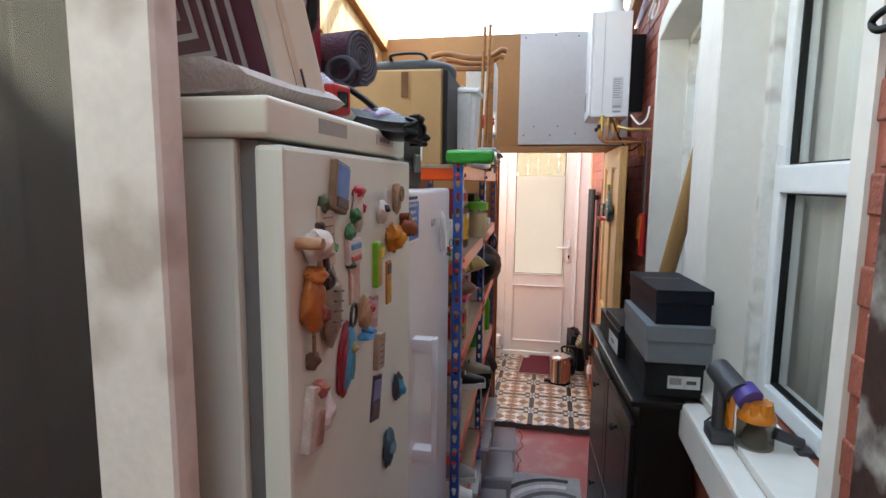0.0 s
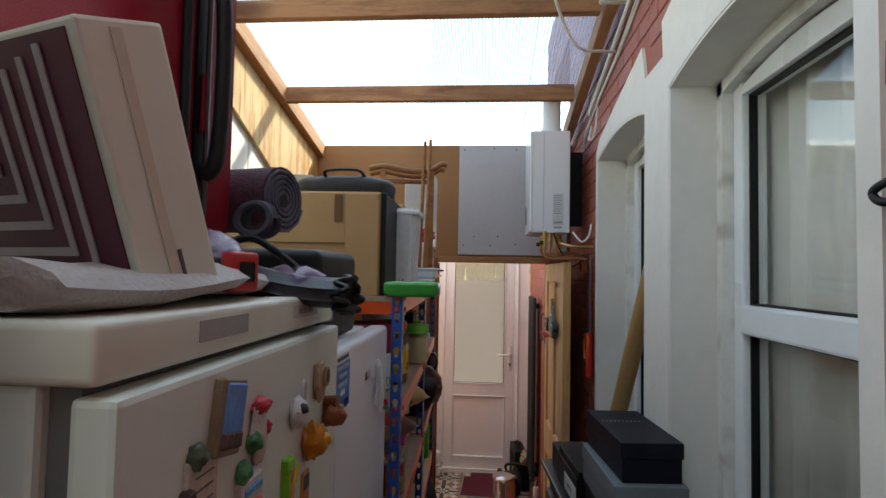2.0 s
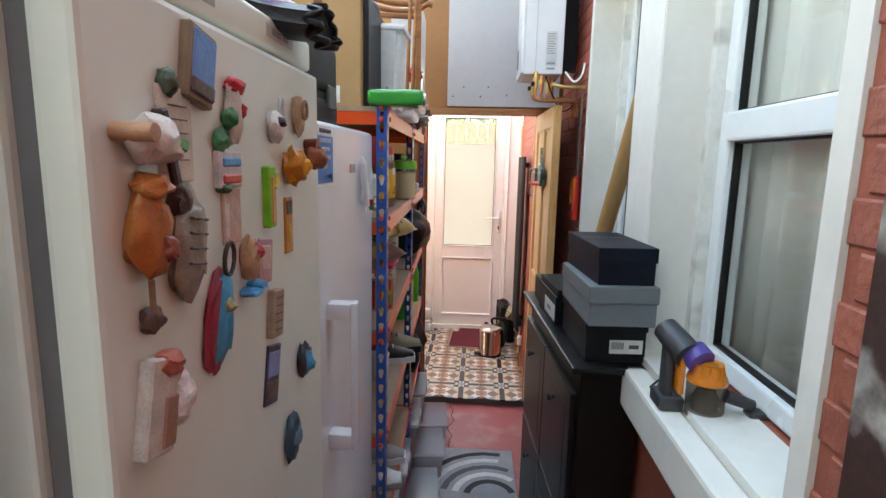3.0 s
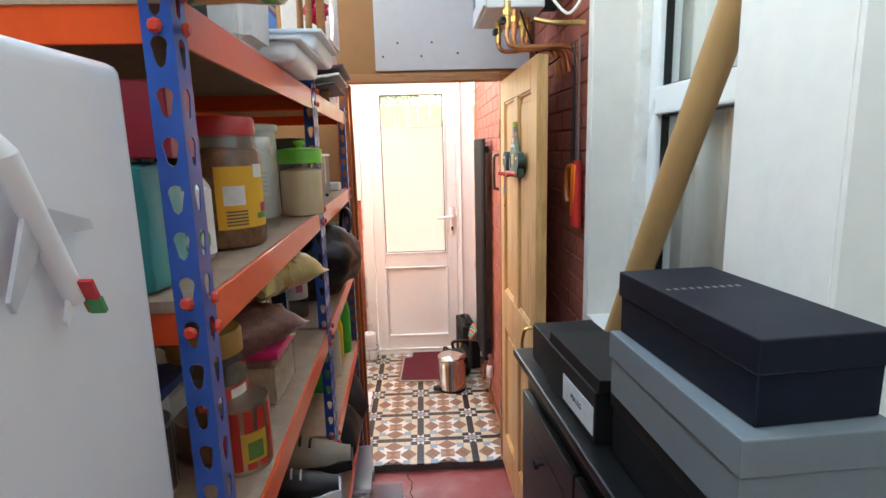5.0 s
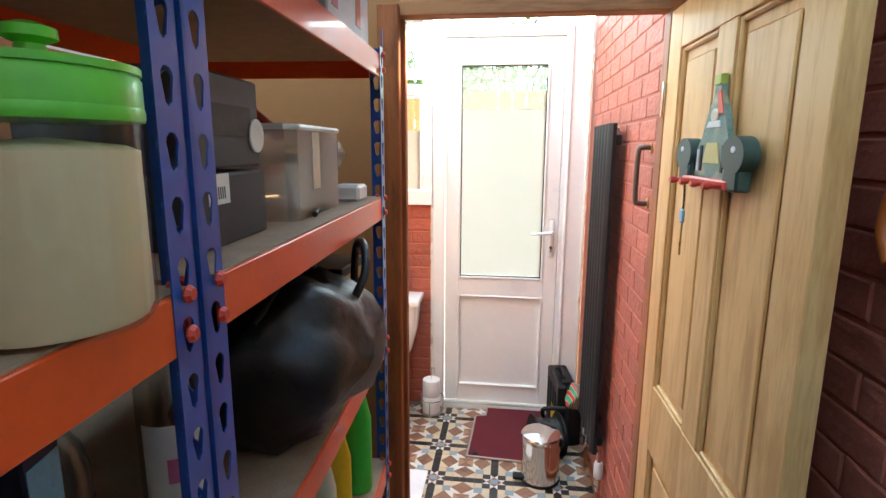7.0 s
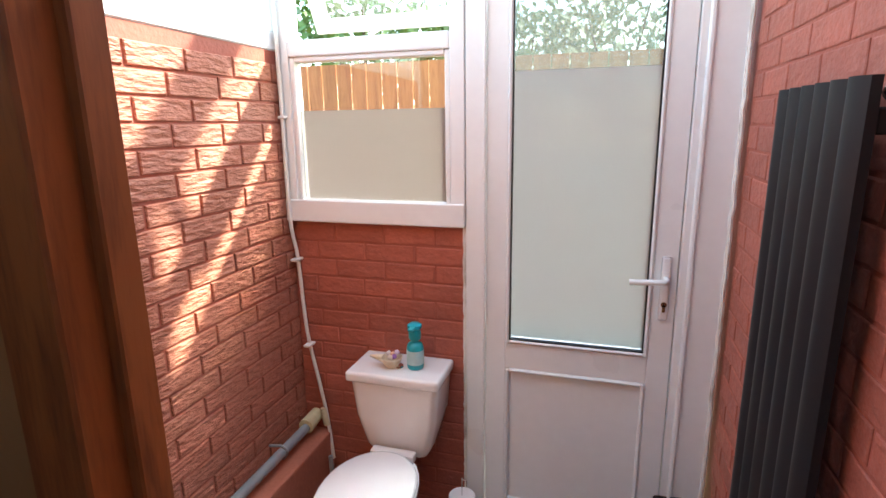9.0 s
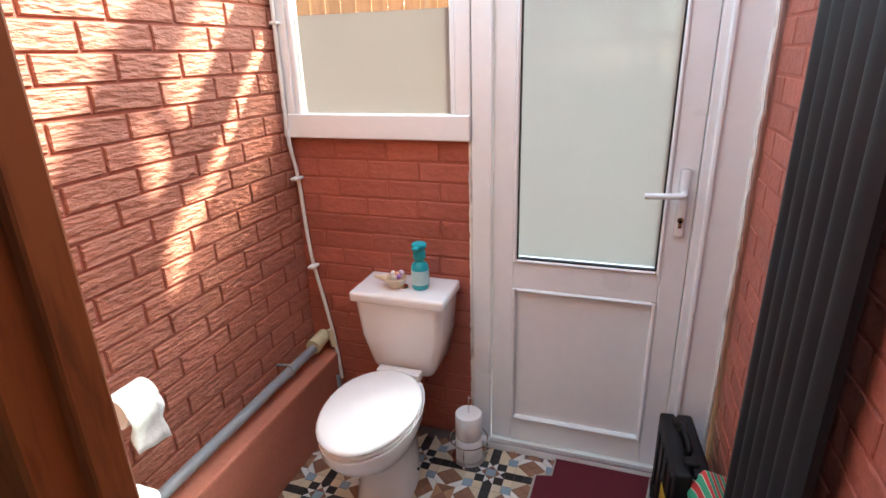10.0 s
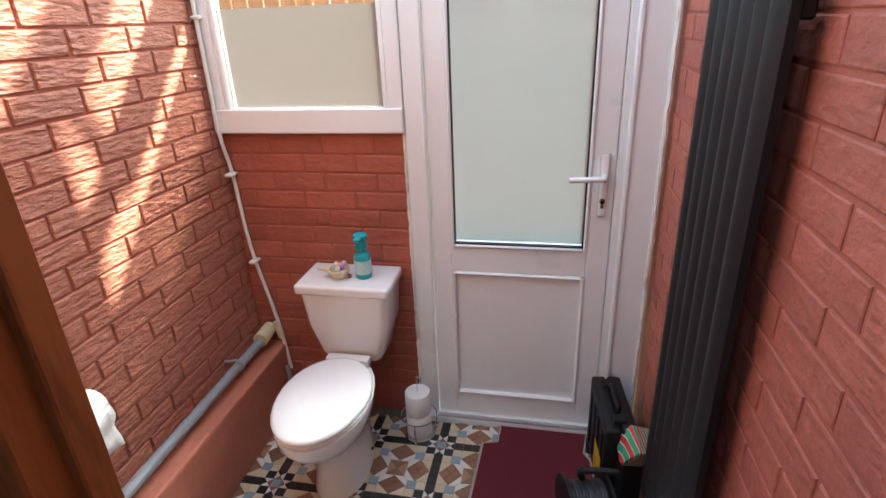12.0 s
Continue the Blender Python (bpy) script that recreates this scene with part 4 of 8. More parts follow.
part("cable_run", sweep(bmesh.new(), [(-0.955, BY - 0.045, 2.35), (-0.955, BY - 0.045, 1.70), (-0.955, BY - 0.045, 1.30), (-0.948, BY - 0.02, 1.12), (-0.93, BY - 0.02, 0.80), (-0.885, BY - 0.02, 0.55), (-0.86, BY - 0.02, 0.40), (-0.835, BY - 0.03, 0.20)], 0.008, 8), PIPE_WHITE, cb, smooth=50)
for x, z in ((-0.948, 1.12), (-0.918, 0.74), (-0.955, 1.70)):
    part("clip", B(x - 0.016, x + 0.016, BY - 0.055, BY - 0.002, z - 0.006, z + 0.006, 0.003), PIPE_WHITE, cb)
part("joint", cyl(bmesh.new(), (-0.875, BY - 0.025, 0.44), (-0.86, BY - 0.025, 0.36), 0.014, n=12), mat("cream_mastic_joint", (0.6, 0.55, 0.38), 0.6), cb, smooth=True)

# garden fence and shrubs beyond the glass
gf = thing("garden_fence", (0, 0, -0.20), "orange-brown timber garden fence beyond the window", "fence")
FENCE = wood("orange_fence_stain", (0.42, 0.15, 0.05), (0.28, 0.09, 0.03), 0.7, 3, "z")
for i in range(34):
    part("slat", B(-3.4 + i * 0.152, -3.26 + i * 0.152, 8.2, 8.22, 0, 2.42), FENCE, gf)
for z in (0.4, 1.8):
    part("rail", B(-3.4, 1.8, 8.22, 8.26, z, z + 0.08), FENCE, gf)
LEAF = mat("shrub_leaves", (0.07, 0.14, 0.025), 0.5, vary=0.4, scale=8, per_piece=0.2)
BARK = mat("bark", (0.09, 0.06, 0.04), 0.9, vary=0.3, scale=20, bump=0.6)
for bx, by, bh, br in ((-2.6, 9.6, 3.4, 0.9), (0.3, 10.2, 3.2, 1.0), (-0.9, 10.6, 3.0, 0.9), (-1.8, 10.4, 3.0, 0.9)):
    tr_ = thing("garden_tree", (bx, by, -0.20), "leafy green garden tree behind the fence", "tree", group="garden trees")
    bm = cyl(bmesh.new(), (0, 0, 0), (0.05, 0.04, bh * 0.6), 0.07, 0.04, 10)
    for k in range(6):
        a = k * 1.05
        cyl(bm, (0.05, 0.04, bh * (0.45 + 0.03 * k)), (0.6 * br * math.cos(a), 0.6 * br * math.sin(a), bh * (0.75 + 0.04 * k)), 0.03, 0.01, 6)
    part("trunk", bm, BARK, tr_, smooth=50)
    rnd = random.Random(bx)
    verts, faces = [], []
    for k in range(1600):
        d = Vector((rnd.gauss(0, 1), rnd.gauss(0, 1), rnd.gauss(0, 1))).normalized() * br * rnd.uniform(0.45, 1.05)
        c = Vector((d.x, d.y, bh * 0.85 + d.z * 0.75)) + noise.noise_vector(d * 2) * 0.25
        u = Vector((rnd.uniform(-1, 1), rnd.uniform(-1, 1), rnd.uniform(-1, 1))).normalized() * 0.07
        w = u.orthogonal().normalized() * 0.028
        i0 = len(verts)
        verts += [c - u, c + w, c + u, c - w]
        faces.append((i0, i0 + 1, i0 + 2, i0 + 3))
    me = bpy.data.meshes.new("crown")
    me.from_pydata(verts, [], faces)
    me.materials.append(LEAF)
    cw = new("crown", me)
    cw.parent = tr_


# ---- passage: the shelving ----
RED_CLIP = mat("red_plastic_clip", (0.65, 0.05, 0.03), 0.4)
SHELF_Z = (1.835, 1.512, 1.165, 0.82, 0.47, 0.12)


def punched(length, width, pitch=0.05):
    """A steel strip with keyhole slots, standing along z, in the y-z plane."""
    bm = bmesh.new()
    n = int(length / pitch)
    for k in range(n):
        z0 = k * pitch
        outer = [(0, z0), (width, z0), (width, z0 + pitch), (0, z0 + pitch)]
        c = width / 2
        hole = [(c + 0.0085 * math.cos(radians(a)), z0 + 0.031 + 0.0085 * math.sin(radians(a))) for a in range(-30, 211, 30)]
        hole += [(c - 0.0045, z0 + 0.012), (c, z0 + 0.008), (c + 0.0045, z0 + 0.012)]
        es = []
        for loop in (outer, hole):
            vs = [bm.verts.new((0, y, z)) for y, z in loop]
            es += [bm.edges.new((vs[i], vs[(i + 1) % len(vs)])) for i in range(len(vs))]
        bmesh.ops.triangle_fill(bm, edges=es, use_beauty=True)
    bmesh.ops.remove_doubles(bm, verts=bm.verts, dist=1e-5)
    bmesh.ops.recalc_face_normals(bm, faces=bm.faces)
    bmesh.ops.solidify(bm, geom=bm.faces[:], thickness=0.0016)
    return bm


POST_H = 1.94
post_a = mesh_of("post_flange", punched(POST_H, 0.036), BLUE)
bm_ = punched(POST_H, 0.031)
bmesh.ops.rotate(bm_, verts=bm_.verts, cent=(0, 0, 0), matrix=Matrix.Rotation(radians(90), 3, "Z"))
post_b = mesh_of("post_flange", bm_, BLUE)


def shelving(y0, x0, length, rz, top):
    u = thing("shelving_unit", (x0, y0, FZ), "blue and orange steel shelving unit with chipboard shelves", "shelving", rz, group="shelving units")
    d = 0.45
    for sx, sy in ((0, 0), (0, 1), (-1, 0), (-1, 1)):
        x, y = sx * d, sy * length
        p = part("post", B(x - (0.003 if sx == 0 else -0.0), x + (0.0 if sx == 0 else 0.003), y - (0.003 if sy else 0), y + (0 if sy else 0.003), 0, POST_H), BLUE, u)
        a = new("post_flange", post_a)
        a.parent = p
        a.matrix_local = pose(x, y - (0.036 if sy else 0), 0)
        b = new("post_flange", post_b)
        b.parent = p
        b.matrix_local = pose(x - (0.0 if sx == 0 else -0.031), y, 0)
    for z in (top,) + SHELF_Z[1:]:
        zz = z - FZ
        part("shelf_board", B(-d + 0.004, -0.006, 0.004, length - 0.004, zz - 0.014, zz), CHIP, u)
        for x in (-0.0055, -d + 0.0045):
            part("beam", B(x - 0.0012, x + 0.0042 if x > -0.1 else x + 0.0012, 0.03, length - 0.03, zz - 0.052, zz - 0.002, 0.001), ORANGE, u)
        for y in (0.008, length - 0.012):
            part("beam", B(-d + 0.03, -0.03, y - 0.0015, y + 0.004, zz - 0.052, zz - 0.002, 0.001), ORANGE, u)
        for y in (0.014, length - 0.028):
            for k in (0.002, 0.036):
                part("clip", lathe(bmesh.new(), [(0.007, 0), (0.008, 0.002), (0.005, 0.006)], 8, (0, 0, 0)), RED_CLIP, u).matrix_local = pose(0.003, y + 0.007, zz - k, 0, 90, 0)
                part("clip", lathe(bmesh.new(), [(0.007, 0), (0.008, 0.002), (0.005, 0.006)], 8, (0, 0, 0)), RED_CLIP, u).matrix_local = pose(-0.017, -0.001 if y < 0.1 else length - 0.005, zz - k, 90, 0, 0)
    return u


shelving(1.680, 0.018, 0.925, 2.3, 1.835)
shelving(2.615, -0.020, 0.840, 2.3, 1.835)
solid("back_board", B(-0.60, -0.585, 1.68, PY, 0.0, 1.80), FIBRE, "brown fibreboard behind the shelving", "board")


# ---- things that stand on the shelves ----
def plain(name, c, rough=0.45, **k):
    return mat(name, c, rough, **k)


CLEARP = clear("clear_plastic", (0.93, 0.94, 0.94), rough=0.12, gloss=0.10, haze=0.10)
MILKY = plain("milky_plastic", (0.70, 0.70, 0.66), 0.42, vary=0.05, scale=4)
PLABEL = plain("white_label", (0.72, 0.71, 0.68), 0.6)
PRINT = plain("printed_bars", (0.08, 0.08, 0.09), 0.6)
DARKGLASS = plain("dark_glass", (0.012, 0.012, 0.010), 0.08, coat=0.5)


def bars(parent, x, y, z, w, h, n, axis="x", material=PRINT, thick=0.0006):
    """Lines of print too small to read, as thin raised bars. axis is the face's normal."""
    for i in range(n):
        zz = z + h * (1 - (i + 0.5) / n)
        ww = w * (0.95 if i % 3 else 0.7)
        if axis == "x":
            b = B(x, x + thick, y - w / 2, y - w / 2 + ww, zz - h / n * 0.22, zz + h / n * 0.22)
        else:
            b = B(x - w / 2, x - w / 2 + ww, y - thick, y, zz - h / n * 0.22, zz + h / n * 0.22)
        part("print_line", b, material, parent)


def letters(parent, text, size, m, material, extrude=0.0004):
    cu = bpy.data.curves.new("lettering", "FONT")
    cu.body, cu.size, cu.extrude = text, size, extrude
    cu.align_x, cu.align_y = "CENTER", "CENTER"
    tmp = bpy.data.objects.new("lettering", cu)
    me = bpy.data.meshes.new_from_object(tmp)
    bpy.data.objects.remove(tmp)
    me.materials.append(material)
    ob = new("lettering", me)
    ob.parent = parent
    ob.matrix_local = m
    return ob


FACE_X = pose(0, 0, 0, 90, 0, 90)      # writing on a face that looks along +x
FACE_Y = pose(0, 0, 0, 90, 0, 0)       # writing on a face that looks along -y


def curved_label(parent, r, z0, z1, a0, a1, material, label="", off=0.0008, name="label_band"):
    bm = bmesh.new()
    n = 14
    vs = []
    for i in range(n + 1):
        a = radians(a0 + (a1 - a0) * i / n)
        vs.append([bm.verts.new(((r + o) * math.cos(a), (r + o) * math.sin(a), z)) for z, o in ((z0, 0.0001), (z0, off), (z1, off), (z1, 0.0001))])
    for a, b in zip(vs, vs[1:]):
        for k in range(3):
            bm.faces.new((a[k], b[k], b[k + 1], a[k + 1]))
    return part(name, bm, material, parent, label, smooth=60)


def jar(name, loc, r, h, glass, lid_mat, lid_h, label, category, fill=None, fill_h=0.8, neck=0.85, n=28, lid_r=None):
    t = thing(name, loc, label, category)
    nr = r * neck
    part("vessel", lathe(bmesh.new(), [(r * 0.93, 0), (r, 0.008), (r, h * 0.80), (nr, h * 0.93), (nr, h)], n), glass, t, smooth=50)
    if fill:
        part("contents", lathe(bmesh.new(), [(r * 0.90, 0.004), (r * 0.955, 0.012), (r * 0.955, h * fill_h * 0.97), (r * 0.80, h * fill_h), (0.002, h * fill_h + 0.006)], n), fill, t, smooth=50)
    lr = lid_r or nr * 1.06
    part("lid", lathe(bmesh.new(), [(lr, h - 0.006), (lr * 1.01, h), (lr * 1.01, h + lid_h * 0.8), (lr * 0.96, h + lid_h), (lr * 0.9, h + lid_h)], n), lid_mat, t, smooth=50)
    return t


S2, S3, S4, S5 = 1.5125, 1.1655, 0.8205, 0.4705
CEREAL = plain("fried_onion_flakes", (0.24, 0.11, 0.045), 0.8, vary=0.7, scale=45, bump=1.0, bscale=110)
RED_LID = plain("red_lid_plastic", (0.52, 0.03, 0.03), 0.35)
YELLOW = plain("yellow_printed_label", (0.80, 0.42, 0.03), 0.5, vary=0.05)
j = jar("storage_jar", (-0.090, 2.050, S2), 0.088, 0.245, CLEARP, RED_LID, 0.032, "large clear jar of brown flakes with a red lid", "jar", CEREAL, 0.86, 0.86)
j.scale = (0.83, 0.83, 0.79)
curved_label(j, 0.0885, 0.045, 0.175, -75, 5, YELLOW, "yellow printed label")
curved_label(j, 0.0895, 0.095, 0.135, -66, -38, PLABEL, "white nutrition panel")
curved_label(j, 0.0895, 0.150, 0.178, -22, -3, PLABEL, "white printed corner")
curved_label(j, 0.0895, 0.075, 0.095, -12, 4, plain("onion_red", (0.30, 0.03, 0.07), 0.5), "printed red onions", name="onion_print")
curved_label(j, 0.0895, 0.062, 0.074, -20, 0, plain("onion_green", (0.08, 0.25, 0.04), 0.5), "printed green stalks", name="stalk_print")
for k in range(5):
    curved_label(j, 0.0895, 0.080 - k * 0.007, 0.083 - k * 0.007, -64, -36, PRINT, name="print_line")
jar("glass_jar", (-0.090, 2.270, S2), 0.043, 0.172, clear("jar_glass", (0.94, 0.96, 0.95), gloss=0.14), plain("zinc_lid", (0.55, 0.55, 0.53), 0.35, metal=0.9), 0.020, "empty clear glass jar with a metal lid", "jar", neck=0.74)
t = jar("storage_tub", (-0.185, 2.465, S2), 0.098, 0.262, MILKY, plain("pale_lid", (0.74, 0.74, 0.72), 0.45), 0.016, "tall milky plastic food tub with a white lid", "tub", plain("pale_flour", (0.62, 0.60, 0.55), 0.9), 0.62, 0.99, lid_r=0.104)
t.scale = (0.90, 0.90, 0.82)
curved_label(t, 0.0985, 0.07, 0.155, -70, -25, PLABEL, "pale printed label")
for k in range(5):
    curved_label(t, 0.0995, 0.135 - k * 0.013, 0.138 - k * 0.013, -66, -32, plain("grey_print", (0.4, 0.4, 0.42), 0.6), name="print_line")
GREEN = plain("lime_green_plastic", (0.14, 0.58, 0.05), 0.35, coat=0.2)
t = jar("lime_lid_jar", (-0.045, 2.495, S2), 0.071, 0.178, clear("thin_plastic", (0.95, 0.95, 0.93), rough=0.1, gloss=0.09), GREEN, 0.030, "clear jar of cream flour with a lime green lid", "jar", plain("cream_flour", (0.80, 0.64, 0.40), 0.9, vary=0.05), 0.84, 1.0, lid_r=0.073)
t.scale = (0.75, 0.84, 0.78)
part("lid_rim", lathe(bmesh.new(), [(0.0735, 0.168), (0.0745, 0.171), (0.0745, 0.177), (0.0735, 0.18)], 28), GREEN, t, smooth=50)
part("lid_plate", lathe(bmesh.new(), [(0.066, 0.204), (0.074, 0.206), (0.074, 0.212), (0.03, 0.218)], 28), GREEN, t, smooth=50)
part("lid_knob", lathe(bmesh.new(), [(0.012, 0.216), (0.010, 0.226), (0.019, 0.230), (0.019, 0.238), (0.008, 0.242)], 16), GREEN, t, smooth=50)


def carton(name, loc, size, material, label, category, rz=0, group="", bev=0.002):
    t = thing(name, loc, label, category, rz, group)
    part("body", B(-size[0] / 2, size[0] / 2, -size[1] / 2, size[1] / 2, 0, size[2], bev), material, t)
    return t


def pouch(name, loc, size, material, label, category, rz=0, rx=0, seed=0, rough=0.35):
    """A soft filled bag with crimped ends and creases."""
    bm = bmesh.new()
    nx, ny = 16, 12
    lx, ly, lz = size
    for side in (0, 1):
        g = []
        for i in range(nx + 1):
            row = []
            for k in range(ny + 1):
                u, v = i / nx * 2 - 1, k / ny * 2 - 1
                th = max(0.0, (1 - abs(u) ** 3) * (1 - v * v)) ** 0.6
                w = noise.noise(Vector((u * 2.3 + seed, v * 2.3, side * 5))) * 0.30 + noise.noise(Vector((u * 7 + seed, v * 6, side * 3))) * 0.14
                h = lz / 2 * th * (1 + w)
                row.append(bm.verts.new((u * lx / 2, v * ly / 2 * (1 - 0.10 * (1 - u * u) ** 2), lz / 2 + (h if side else -h) + (0.004 * noise.noise(Vector((u * 12, v * 12, seed))) if th < 0.2 else 0))))
            g.append(row)
        for i in range(nx):
            for k in range(ny):
                f = (g[i][k], g[i + 1][k], g[i + 1][k + 1], g[i][k + 1])
                bm.faces.new(f if side else f[::-1])
    bmesh.ops.remove_doubles(bm, verts=bm.verts, dist=0.0012)
    return solid(name, bm, material, label, category, smooth=70, at=pose(*loc, rx, 0, rz))


TEALBAG = plain("teal_wrapper", (0.02, 0.33, 0.33), 0.3, vary=0.12, scale=9)
bm = B(-0.085, 0.085, -0.055, 0.055, 0, 0.150, 0.012, 2)
bmesh.ops.subdivide_edges(bm, edges=[e for e in bm.edges if e.calc_length() > 0.06], cuts=5, use_grid_fill=True)
for v in bm.verts:
    v.co += noise.noise_vector(v.co * 26) * 0.004
    v.co.z = max(v.co.z, 0.0)
solid("teal_packet", bm, TEALBAG, "teal plastic food packet standing on the shelf", "packet", smooth=50, at=pose(-0.130, 1.754, S2, 0, 0, 3))
c = carton("cereal_box", (-0.130, 1.754, S2 + 0.155), (0.22, 0.11, 0.085), plain("crimson_card", (0.30, 0.015, 0.03), 0.45), "crimson cereal bar box lying on a packet", "box", 8)
letters(c, "High in Fibre", 0.016, pose(0.112, 0, 0.042) @ FACE_X, PLABEL)
cn = thing("drink_can", (-0.085, 1.907, S2), "silver and white drink can with green print", "can")
part("can_body", lathe(bmesh.new(), [(0.026, 0), (0.033, 0.008), (0.033, 0.112), (0.027, 0.122), (0.026, 0.124)], 24), plain("can_silver", (0.66, 0.67, 0.67), 0.25, metal=0.6), cn, smooth=50)
curved_label(cn, 0.033, 0.012, 0.108, -95, 40, plain("can_white", (0.75, 0.76, 0.74), 0.35), "white printed side")
for a in (-70, -35):
    bmx = bmesh.new()
    sweep(bmx, [(0.0342 * math.cos(radians(a + 13 * math.cos(k * 0.5236))), 0.0342 * math.sin(radians(a + 13 * math.cos(k * 0.5236))), 0.035 + 0.014 * math.sin(k * 0.5236)) for k in range(13)], 0.002, 5, smooth=False)
    part("ring_print", bmx, plain("can_green", (0.05, 0.34, 0.06), 0.4), cn)


def bottle(loc, r, h, glass, cap, label, group="", band=None):
    t = thing("bottle", loc, label, "bottle", group=group)
    part("glass_body", lathe(bmesh.new(), [(r * 0.9, 0), (r, 0.006), (r, h * 0.60), (r * 0.85, h * 0.68), (r * 0.38, h * 0.78), (r * 0.36, h * 0.93)], 20), glass, t, smooth=50)
    part("cap", lathe(bmesh.new(), [(r * 0.42, h * 0.90), (r * 0.44, h * 0.905), (r * 0.44, h * 0.995), (r * 0.40, h)], 16), cap, t, smooth=50)
    if band:
        curved_label(t, r, h * 0.2, h * 0.5, -110, 40, band, "printed label")
    return t


CAP_R, CAP_S, CAP_K = plain("red_cap", (0.35, 0.02, 0.03), 0.4), plain("silver_cap", (0.6, 0.6, 0.6), 0.35, metal=0.7), BLACK_SOFT
for k, (x, y, h, cap) in enumerate(((-0.32, 1.764, 0.30, CAP_S), (-0.26, 1.870, 0.285, CAP_S), (-0.33, 1.986, 0.27, CAP_K), (-0.27, 2.049, 0.30, CAP_R), (-0.33, 2.123, 0.265, CAP_K), (-0.36, 2.239, 0.27, CAP_K), (-0.30, 2.187, 0.262, CAP_S), (-0.34, 2.345, 0.27, CAP_K))):
    bottle((x, y, S2), 0.037, h, DARKGLASS, cap, "dark glass wine or spirit bottle at the back of the shelf", "bottles at the back", band=plain("cream_label", (0.5, 0.46, 0.38), 0.6) if k % 2 else None)

# second bay, same height
tb = thing("organiser_box", (-0.185, 2.810, S2), "black cardboard organiser box with a finger slot", "box", 3)
part("body", B(-0.11, 0.095, -0.09, 0.09, 0, 0.085, 0.003), plain("charcoal_card", (0.035, 0.035, 0.038), 0.6), tb)
part("upper_tray", B(-0.11, 0.090, -0.09, 0.09, 0.090, 0.20, 0.003), plain("charcoal_card_b", (0.045, 0.045, 0.048), 0.6), tb)
part("slot", B(0.0905, 0.092, -0.055, 0.06, 0.128, 0.165), BLACK_SOFT, tb)
part("price_label", B(0.0955, 0.0962, -0.07, -0.02, 0.050, 0.085), PLABEL, tb, "white barcode label")
for k in range(7):
    part("barcode_bar", B(0.0963, 0.0966, -0.064 + k * 0.005, -0.0615 + k * 0.005, 0.056, 0.070), PRINT, tb)
part("round_tab", cyl(bmesh.new(), (0.091, 0.075, 0.13), (0.094, 0.075, 0.13), 0.022, n=18), PLABEL, tb)
kb = thing("clear_storage_box", (-0.195, 3.110, S2), "clear plastic box of tools, tape and bits", "storage box", 3)
ol = [(-0.12, -0.13), (0.09, -0.13), (0.105, -0.115), (0.105, 0.115), (0.09, 0.13), (-0.12, 0.13)]
part("tub", prism(bmesh.new(), ol, "z", 0.0, 0.145), clear("cloudy_plastic", (0.88, 0.87, 0.85), rough=0.2, gloss=0.08, haze=0.35), kb)
part("rim", sweep(bmesh.new(), [(x, y, 0.146) for x, y in ol] + [(ol[0][0], ol[0][1], 0.146)], 0.005, 6, smooth=False), plain("clear_rim", (0.62, 0.62, 0.60), 0.3), kb)
part("paper_note", B(0.1052, 0.1062, -0.045, -0.005, 0.045, 0.140), plain("old_paper", (0.62, 0.56, 0.42), 0.8), kb, "old paper note")
bm = lathe(bmesh.new(), [(0.018, 0.0), (0.038, 0.0), (0.038, 0.024), (0.018, 0.024)], 22)
part("tape_roll", bm, PLABEL, kb, "white tape roll", smooth=50).matrix_local = pose(0.07, -0.075, 0.050, 0, 90, 0)
for k in range(9):
    part("tool_handle", B(-0.012, 0.012, -0.05, 0.05, -0.008, 0.008, 0.004), (BLACK_SOFT, plain("tool_yellow", (0.6, 0.32, 0.02), 0.4), plain("tool_red", (0.4, 0.04, 0.03), 0.4))[k % 3], kb).matrix_local = pose(-0.06 + 0.02 * (k % 5), -0.05 + 0.025 * (k % 6), 0.05 + 0.014 * k, 25 - 9 * k, 20 - 6 * k, 37 * k)
pouch("plastic_bag", (-0.160, 3.290, S2 + 0.05), (0.10, 0.10, 0.10), clear("bag_film", (0.92, 0.92, 0.93), rough=0.15, gloss=0.16, haze=0.15), "crumpled clear plastic bag on the shelf", "bag", seed=7)
c = carton("small_white_box", (-0.105, 3.340, S2), (0.06, 0.07, 0.035), WHITE_PVC, "small white plastic box at the shelf end", "box", bev=0.006)
pn = thing("pen", (-0.095, 3.110, S2 + 0.005), "black pen lying on the shelf", "pen", 15)
part("barrel", cyl(bmesh.new(), (0, -0.065, 0), (0, 0.05, 0), 0.005, n=10), BLACK_SOFT, pn, smooth=True)
part("tip", cyl(bmesh.new(), (0, 0.05, 0), (0, 0.07, 0), 0.005, 0.001, 10), CHROME, pn, smooth=True)

# lower shelf, first bay
t = jar("jaggery_jar", (-0.110, 1.970, S3), 0.062, 0.185, CLEARP, plain("gold_lid", (0.42, 0.22, 0.05), 0.35), 0.034, "clear plastic jar with a gold lid and red label", "jar", plain("brown_lumps", (0.22, 0.10, 0.04), 0.8, vary=0.5, scale=40, bump=0.8), 0.40, 0.90)
curved_label(t, 0.0625, 0.100, 0.130, -85, 10, plain("red_label", (0.55, 0.04, 0.02), 0.5), "red printed label")
curved_label(t, 0.0635, 0.106, 0.124, -78, -48, PLABEL, "white oval panel")
curved_label(t, 0.0635, 0.106, 0.126, -38, -6, PLABEL, "white oval panel")
